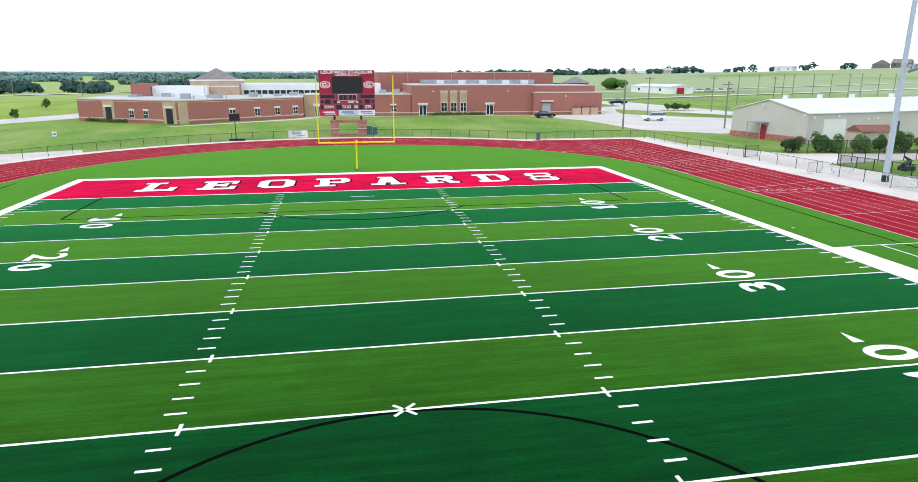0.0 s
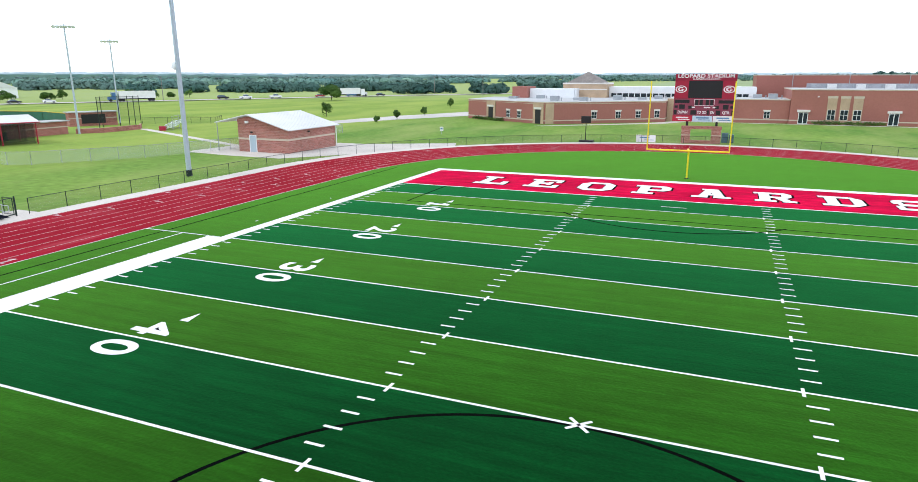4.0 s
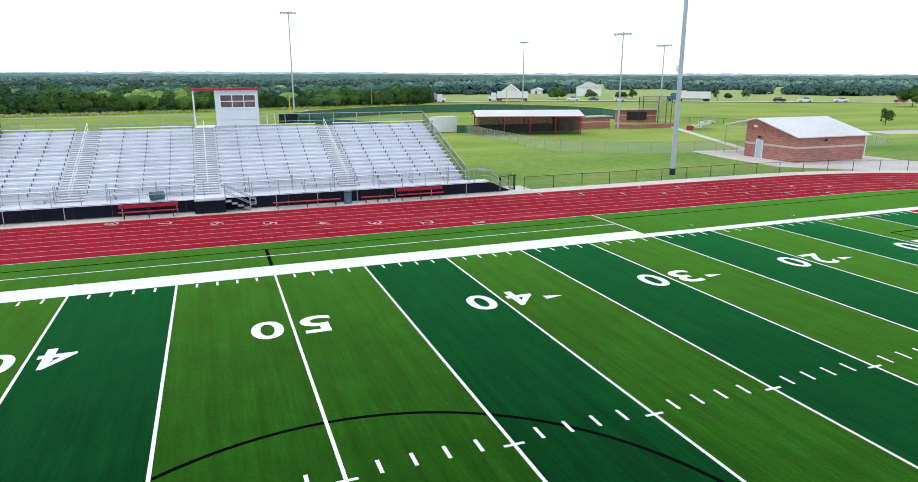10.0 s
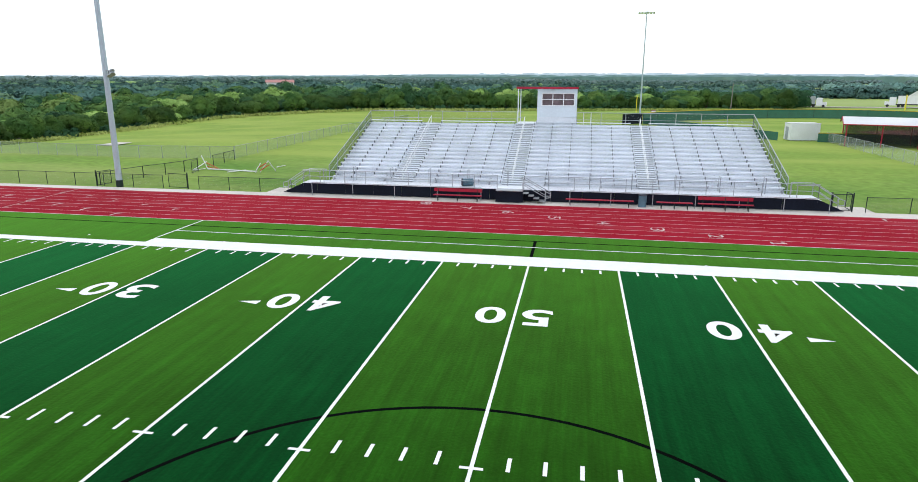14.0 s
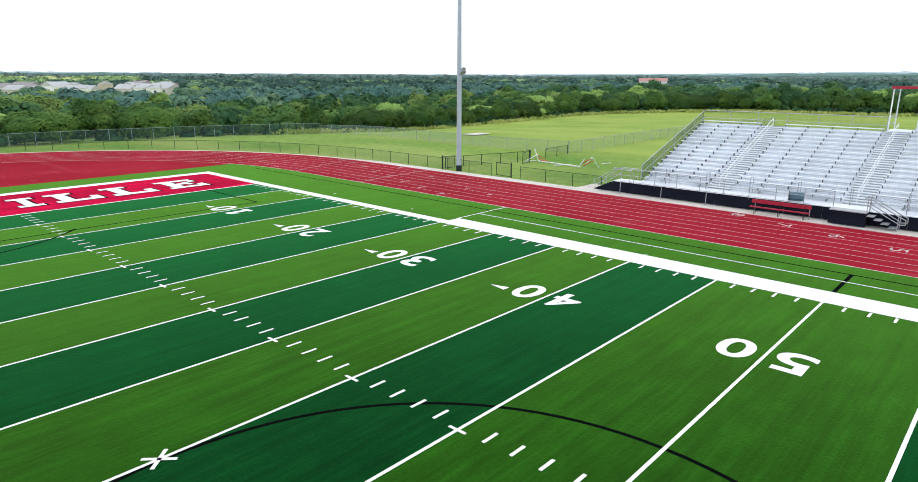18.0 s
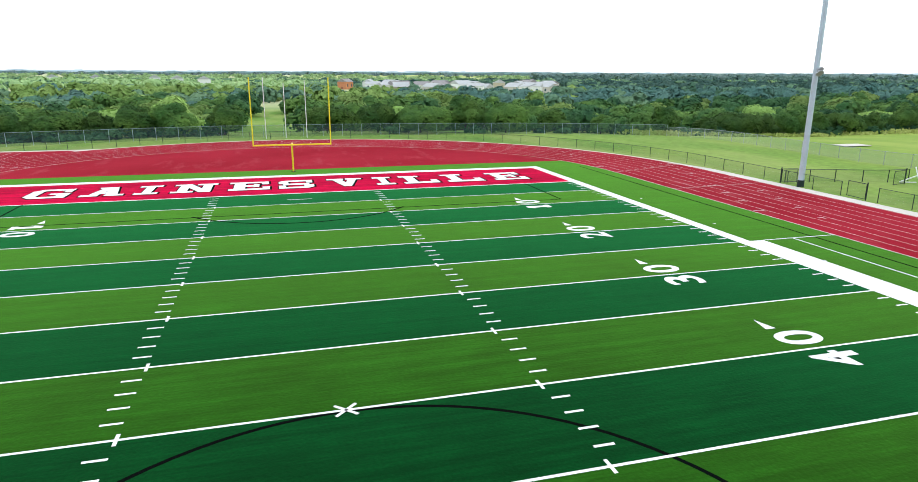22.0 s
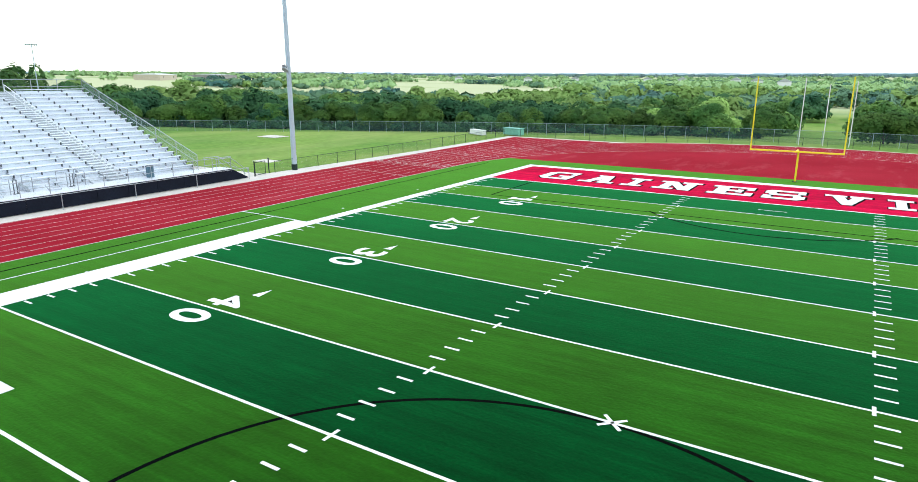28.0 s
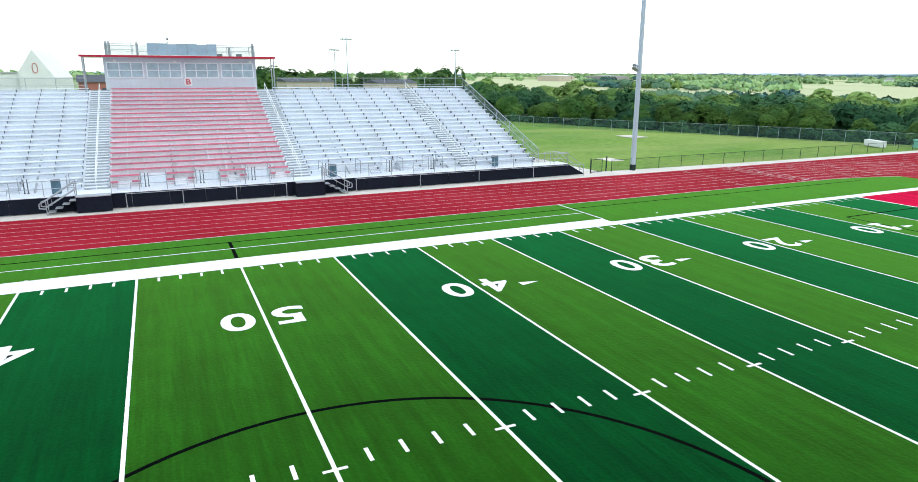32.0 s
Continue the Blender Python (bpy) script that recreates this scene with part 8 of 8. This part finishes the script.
# ---- far buildings ----
M["pink_roof"] = mat("pink_roof", (0.50, 0.25, 0.23), 0.9, vary=0.1)
M["dark_roof"] = mat("dark_roof", (0.10, 0.11, 0.13), 0.9, vary=0.12)
M["orange_brick"] = mat("orange_brick", (0.60, 0.24, 0.12), 0.9, vary=0.08)
M["house_roof"] = mat("house_roof", (0.32, 0.30, 0.30), 0.9, vary=0.12)
def house(x, y, turn, w, l, h, roof_h, wall, roof, label, group=""):
    o = thing("house", label, "house", group, at=pose(x, y, ground_height(x, y), 0, 0, turn))
    part("wall", Mesh().box(-w / 2, w / 2, -l / 2, l / 2, -0.5, h), wall, o)
    m = Mesh()
    e = 0.5
    a = [(-w / 2 - e, -l / 2 - e, h), (w / 2 + e, -l / 2 - e, h), (w / 2 + e, l / 2 + e, h), (-w / 2 - e, l / 2 + e, h)]
    r0, r1 = (0, -l / 2 - e, h + roof_h), (0, l / 2 + e, h + roof_h)
    m.face(a[0], a[1], r0).face(a[2], a[3], r1).face(a[1], a[2], r1, r0).face(a[3], a[0], r0, r1).face(*a[::-1])
    part("roof", m, roof, o)
    for s in (-1, 1):
        for k in (-0.28, 0.28):
            part("window", Mesh().box(s * (w / 2 + 0.03) - 0.03, s * (w / 2 + 0.03) + 0.03, k * l - 0.8, k * l + 0.8, h * 0.35, h * 0.75), "glass", o)
    part("door", Mesh().box(-0.6, 0.6, -l / 2 - 0.06, -l / 2 - 0.002, 0, min(2.1, h * 0.8)), "shed_roof", o)


house(-372, 177, 62, 10.5, 14, 2.3, 4.2, "white_metal", "roof_white", "white gabled barn beyond the highway", "white barns")
house(-322, 203, 58, 14, 18, 4.8, 3.2, "white_metal", "roof_white", "white gabled barn beyond the highway", "white barns")
house(-384, 202, 60, 7, 30, 2.6, 1.3, "white_metal", "roof_white", "long low white shed beyond the highway", "white barns")
house(-600, 180, 70, 14, 44, 4, 2, "white_metal", "roof_white", "long low white shed beyond the highway", "white barns")
for i in range(40):
    a, r = -114 + 19 * rng.random(), 470 + 200 * rng.random()
    x, y = polar(a, r)
    house(x, y, rng.uniform(0, 180), rng.uniform(9, 13), rng.uniform(10, 16), rng.uniform(4.8, 7.0), rng.uniform(2.2, 3.4), ["white", "white_metal", "white", "beige", "stone", "white", "orange_brick"][i % 7], ["house_roof", "roof_grey", "roof_grey", "roof_grey"][int(rng.integers(0, 4))],
          "pale suburban house among the far trees", "far houses")
for a, r in ((-74, 900), (-76.8, 860), (-80.9, 800), (-82.5, 700), (-84.5, 640), (-64, 900), (-58, 1000), (-68, 950)):
    x, y = polar(a, r)
    house(x, y, a + 90, 11, 26, 8.0, 3, "white", "roof_grey", "long white house among the far trees", "far houses")


# walls stretched to fit the camera's view over the stand; ground left flat
house(229, -46, 8, 11, 17, 7.3, 1.2, "stone", "dark_roof", "house with a dark roof, its walls stretched to show above the bleachers", "houses behind the bleachers")
house(221, -75, 12, 11, 16, 6.8, 1.2, "stone", "dark_roof", "house with a dark roof, its walls stretched to show above the bleachers", "houses behind the bleachers")
house(230, 19.5, 4, 10, 9, 7.2, 2.2, "school_brick", "dark_roof", "two-storey brown brick house behind the bleachers", "houses behind the bleachers")
house(560, -430, 40, 30, 80, 6, 1.0, "house_roof", "roof_grey", "far dark brick school on the pasture", "far schools")
house(610, -400, 40, 24, 60, 5, 1.2, "stone", "roof_white", "far pale school wing on the pasture", "far schools")
house(155, 296, 10, 14, 30, 3.2, 1.1, "white_metal", "roof_white", "pale far hall with a red door", "far halls")
red = thing("red_door", "large red door of the far hall", "door", at=pose(0, 0, 0))
part("leaf", Mesh().box(155.2, 158.6, 280.2, 280.5, ground_height(158, 280), ground_height(158, 280) + 2.9), "red_paint", red)
M["dark_stone"] = mat("dark_stone", (0.20, 0.19, 0.185), 0.9, vary=0.15, scale=0.3)
hx, hy = polar(47.2, 990)
house(hx, hy, -40, 18, 44, 5.0, 5.4, "dark_stone", "shingle", "large dark stone house on the ridge", "ridge houses")
hx, hy = polar(45.9, 985)
house(hx, hy, 30, 14, 20, 5.5, 5.0, "dark_stone", "shingle", "large dark stone house on the ridge", "ridge houses")
for a, w, wall in ((53.4, 16, "white"), (62.2, 14, "stone"), (65.5, 12, "stone")):
    hx, hy = polar(a, 1012)
    house(hx, hy, 30, w, 22, 4.5, 2.6, wall, "roof_grey", "pale house on the ridge", "ridge houses")
hx, hy = polar(-154.3, 560)
house(hx, hy, -154, 10, 22, 8.0, 2.2, "white", "pink_roof", "far pale building with a reddish roof among the woods", "far halls")
# pale gabled hall behind the home stand
M["emblem_red"] = mat("emblem_red", (0.55, 0.22, 0.2), 0.7, vary=0.05)
hall = thing("white_hall", "pale stucco hall with a pointed gable behind the bleachers", "building")
part("wall", Mesh().box(116, 140, 21.9, 62, -0.3, 9.4), "white", hall)
m = Mesh()
for xx in (115, 141):
    m.v += [(xx, 17.0, -0.3), (xx, 21.8, -0.3), (xx, 21.8, 9.6), (xx, 19.6, 13.0), (xx, 17.0, 8.8)]
m.f += [(4, 3, 2, 1, 0), (5, 6, 7, 8, 9)] + [(i, (i + 1) % 5, 5 + (i + 1) % 5, 5 + i) for i in range(5)]
part("gable_front", m, "white", hall)
part("oval_emblem", Mesh().tube([(114.94, 19.5 + 0.36 * math.cos(k * 0.5236), 10.2 + 0.75 * math.sin(k * 0.5236)) for k in range(13)], 0.06, 5), "emblem_red", hall)
part("roof_cap", Mesh().box(115.8, 140.2, 21.85, 62.2, 9.41, 9.6), "roof_grey", hall)

# ---- utility poles ----
def utility_pole(x, y, h, arm=True):
    z = ground_height(x, y)
    p = thing("utility_pole", "weathered wooden utility pole with a crossarm", "utility pole", "utility poles", at=pose(x, y, z))
    part("shaft", Mesh().rod((0, 0, 0), (0, 0, h), 0.16, 8, 0.11), "pole_wood", p)
    if arm:
        part("crossarm", Mesh().box(-1.1, 1.1, -0.06, 0.06, h - 0.6, h - 0.45), "pole_wood", p)


M["pole_wood"] = mat("pole_wood", (0.24, 0.22, 0.205), 0.9, vary=0.15)
for x, y, h in ((47.5, 100.5, 8.4), (66.4, 99.3, 8.2), (71, 139, 9), (94, 149.5, 9), (112, 150, 9), (123.7, 184, 9.5),
                (-150, 330, 10), (-215, 200, 10), (-110, 300, 10)) + tuple((*polar(b, 300), 9.4) for b in (54.8, 53.0, 52.3, 50.9, 49.7, 48.5, 47.7, 46.6, 45.6)):
    utility_pole(x, y, h, x > 61)
utility_pole(-203.7, 47.4, 9.0, False)
# board made up in place of a small reddish upright thing
board = thing("sign_board", "small maroon and white board standing in for an unclear upright thing", "sign", at=pose(-154, 19.5, ground_height(-154, 19.5), 0, 0, 100))
part("post", Mesh().rod((0, 0, 0), (0, 0, 1.2), 0.06), "post", board)
part("panel", Mesh().box(-0.55, 0.55, -0.05, 0.05, 1.0, 2.6), "maroon", board)
part("white_band", Mesh().box(-0.5, 0.5, -0.06, -0.052, 2.0, 2.4), "white", board)
lawn_sign = thing("lawn_sign", "small white sign with blue bars on the lawn", "sign", at=pose(-42.2, 95.3, -0.06, 0, 0, 20))
part("stake", Mesh().rod((0, 0, 0), (0, 0, 0.7), 0.03), "galv", lawn_sign)
part("panel", Mesh().box(-0.3, 0.3, -0.02, 0.02, 0.6, 1.3), "white", lawn_sign)
part("blue_bar", Mesh().box(-0.2, 0.2, -0.026, -0.021, 0.85, 1.05), "car_blue", lawn_sign)
# poles of another ball field to the east
for x, y, h in ((201, -49.9, 17.5), (185.7, -49.7, 20), (206.5, -94.3, 18.3)):
    ball_pole(x, y, h, 90)


# ---- small things round the field ----
M["statue_dark"] = mat("statue_dark", (0.05, 0.06, 0.06), 0.5, 0.4, vary=0.2, scale=2)
M["orange"] = mat("orange", (0.62, 0.10, 0.04), 0.6, vary=0.1)


def tipped_goal():
    """A tipped-over goal: white tubes, orange stays, rods left lying about it."""
    g = thing("soccer_goal", "tipped-over white and orange tubular goal frame on the grass", "goal frame", at=pose(0, 0, -0.05))
    part("ground_bar", Mesh().rod((-55.1, -36.8, 0.08), (-54.2, -30.7, 0.08), 0.07, 8), "white", g)
    for a, b in (((-55.3, -36.95, 0.05), (-55.4, -37.65, 1.45)), ((-54.0, -37.9, 0.05), (-55.1, -36.9, 0.85)), ((-54.0, -37.9, 0.06), (-55.2, -37.2, 0.07)),
                 ((-53.9, -30.7, 0.05), (-53.9, -30.05, 1.0)), ((-54.2, -30.3, 0.05), (-54.4, -29.45, 1.2)), ((-54.4, -29.45, 1.2), (-55.3, -29.1, 0.05))):
        part("frame_tube", Mesh().rod(a, b, 0.055, 8), "white", g)
    for a, b in (((-55.35, -37.2, 0.75), (-55.2, -35.5, 0.06)), ((-55.2, -36.9, 0.35), (-55.1, -35.7, 0.05)), ((-53.95, -30.5, 0.45), (-54.35, -29.6, 1.0)), ((-54.0, -30.2, 0.25), (-54.6, -29.4, 0.8))):
        part("stay", Mesh().rod(a, b, 0.05, 6), "orange", g, "orange stay")
    for a, b in (((-53.1, -33.4, 0.05), (-54.9, -32.3, 0.05)), ((-57.8, -30.2, 0.05), (-59.3, -29.9, 0.05))):
        rod = thing("vault_pole", "long white pole lying across the grass", "pole", "loose poles")
        part("tube", Mesh().rod(a, b, 0.05), "white", rod)


tipped_goal()


def barrel(x, y, z, label, lying=False):
    b = thing("trash_barrel", label, "trash can", "trash barrels", at=pose(x, y, z) if not lying else pose(x, y, z + 0.3, 90, 0, 20))
    part("drum", Mesh().rod((0, 0, 0), (0, 0, 0.9), 0.3, 14), "barrel_blue", b)
    part("rim", Mesh().rod((0, 0, 0.88), (0, 0, 0.94), 0.32, 14), "barrel_dark", b)


M["barrel_blue"] = mat("barrel_blue", (0.10, 0.19, 0.25), 0.5, 0.2, vary=0.12)
M["barrel_dark"] = mat("barrel_dark", (0.02, 0.03, 0.05), 0.5, vary=0.12)
barrel(27.1, 84.6, -0.03, "dark blue trash barrel beside the track fence")
barrel(-43.9, -6.1, 0.96, "grey-blue barrel lying on the bleacher walkway", True)
barrel(44.4, -9.6, 1.13, "grey-blue trash barrel on the bleacher walkway")
barrel(44.4, -24.5, 1.13, "grey-blue trash barrel on the bleacher walkway")
barrel(44.4, 9.8, 1.13, "grey-blue trash barrel on the bleacher walkway")
barrel(-42.4, 7.3, -0.03, "dark trash barrel in front of the bleachers")

tower = thing("sound_tower", "black loudspeaker panel on a wheeled steel mast", "loudspeaker", at=pose(-16.4, 90.6, -0.02))
part("mast", Mesh().rod((0, 0, 0), (0, 0, 3.2), 0.06, 8), "black", tower)
part("panel", Mesh().box(-0.72, 0.72, -0.2, 0.2, 2.85, 3.85), "black", tower)
part("base", Mesh().box(-0.9, 1.2, -0.5, 0.5, 0.02, 0.3), "black", tower)
statue = part("statue", Mesh().prism([(-1.0, -0.5), (0.3, -0.6), (1.0, -0.2), (0.9, 0.5), (-0.6, 0.6)], 0, 0.45).rod((-0.75, 0, 0.5), (0.3, 0, 0.95), 0.26, 8, 0.2).rod((0.3, 0, 0.95), (-0.55, 0.1, 1.4), 0.16, 8, 0.1).rod((0.3, 0, 0.4), (0.35, 0, 0.9), 0.1).rod((-0.7, 0, 0.4), (-0.72, 0, 0.6), 0.14), "statue_dark", at=pose(54.8, 48.3, -0.06, 0, 0, 10))
tagged(statue, "small dark metal statue on a low rock base", "statue")
banner = thing("fence_banner", "white banner with unreadable blue lettering on the fence", "banner", at=pose(-9.2, 92.6, 0))
part("sheet", Mesh().box(0, 2.8, -0.03, 0.0, 0.1, 1.15), "white", banner)
part("text_bar", Mesh().box(0.5, 1.9, -0.036, -0.031, 0.7, 0.85), "sign_text", banner)
part("text_bar", Mesh().box(1.2, 2.6, -0.036, -0.031, 0.4, 0.48), "sign_text", banner)
pump = thing("utility_box", "blue-green utility box behind the fence", "utility box", at=pose(3.4, 97.5, -0.06))
part("body", Mesh().box(-0.8, 0.1, 0, 0.9, 0, 1.4), "barrel_blue", pump)
part("body", Mesh().box(0.2, 0.9, 0, 0.9, 0, 1.2), "barrel_blue", pump)
M["teal_plastic"] = mat("teal_plastic", (0.22, 0.52, 0.42), 0.5, vary=0.06)
tank = thing("green_container", "pale green plastic container beside the woods fence", "container", at=pose(43.5, -88.4, -0.06, 0, 0, -20))
part("body", Mesh().box(-1.8, 1.8, 0, 1.2, 0, 1.0), "teal_plastic", tank)
part("lid", Mesh().box(-1.85, 1.85, -0.05, 1.25, 1.001, 1.08), "teal_plastic", tank)
mat_stack = thing("landing_mat", "white and blue landing mat leaning by the fence", "mat", at=pose(48.5, -85.2, -0.06, 0, 0, -25))
part("pad", Mesh().box(-1.8, 1.8, 0, 0.8, 0.02, 0.8), "white", mat_stack)
for x, y, w, l in ((73.7, -64.2, 4, 3), (-78, -66, 4.5, 2.5), (51.5, -43, 2.6, 1.8)):
    s = part("concrete_pad", Mesh().box(x - w / 2, x + w / 2, y - l / 2, y + l / 2, -0.06, -0.02), "concrete")
    tagged(s, "small pale concrete pad in the grass", "pavement", kind="structure")
bush = []
for i in range(40):
    x = 19.5 + 12.5 * i / 39
    bush.append(crown(110, 1.0, 0.9, 0, 5, 0.08) + np.array((x, 144.0 + rng.uniform(-0.2, 0.2), -0.06)))
for i in range(24):
    x, y = -52 + 9 * i / 23, 136.6 - 6 * i / 23
    bush.append(crown(110, 1.0, 0.9, 0, 5, 0.08) + np.array((x, y, -0.06)))
tagged(part("foundation_shrubs", quads_mesh("foundation_shrubs", np.concatenate(bush), "leaf"), None), "low green shrubs along the school wall", "shrubs", kind="stuff")
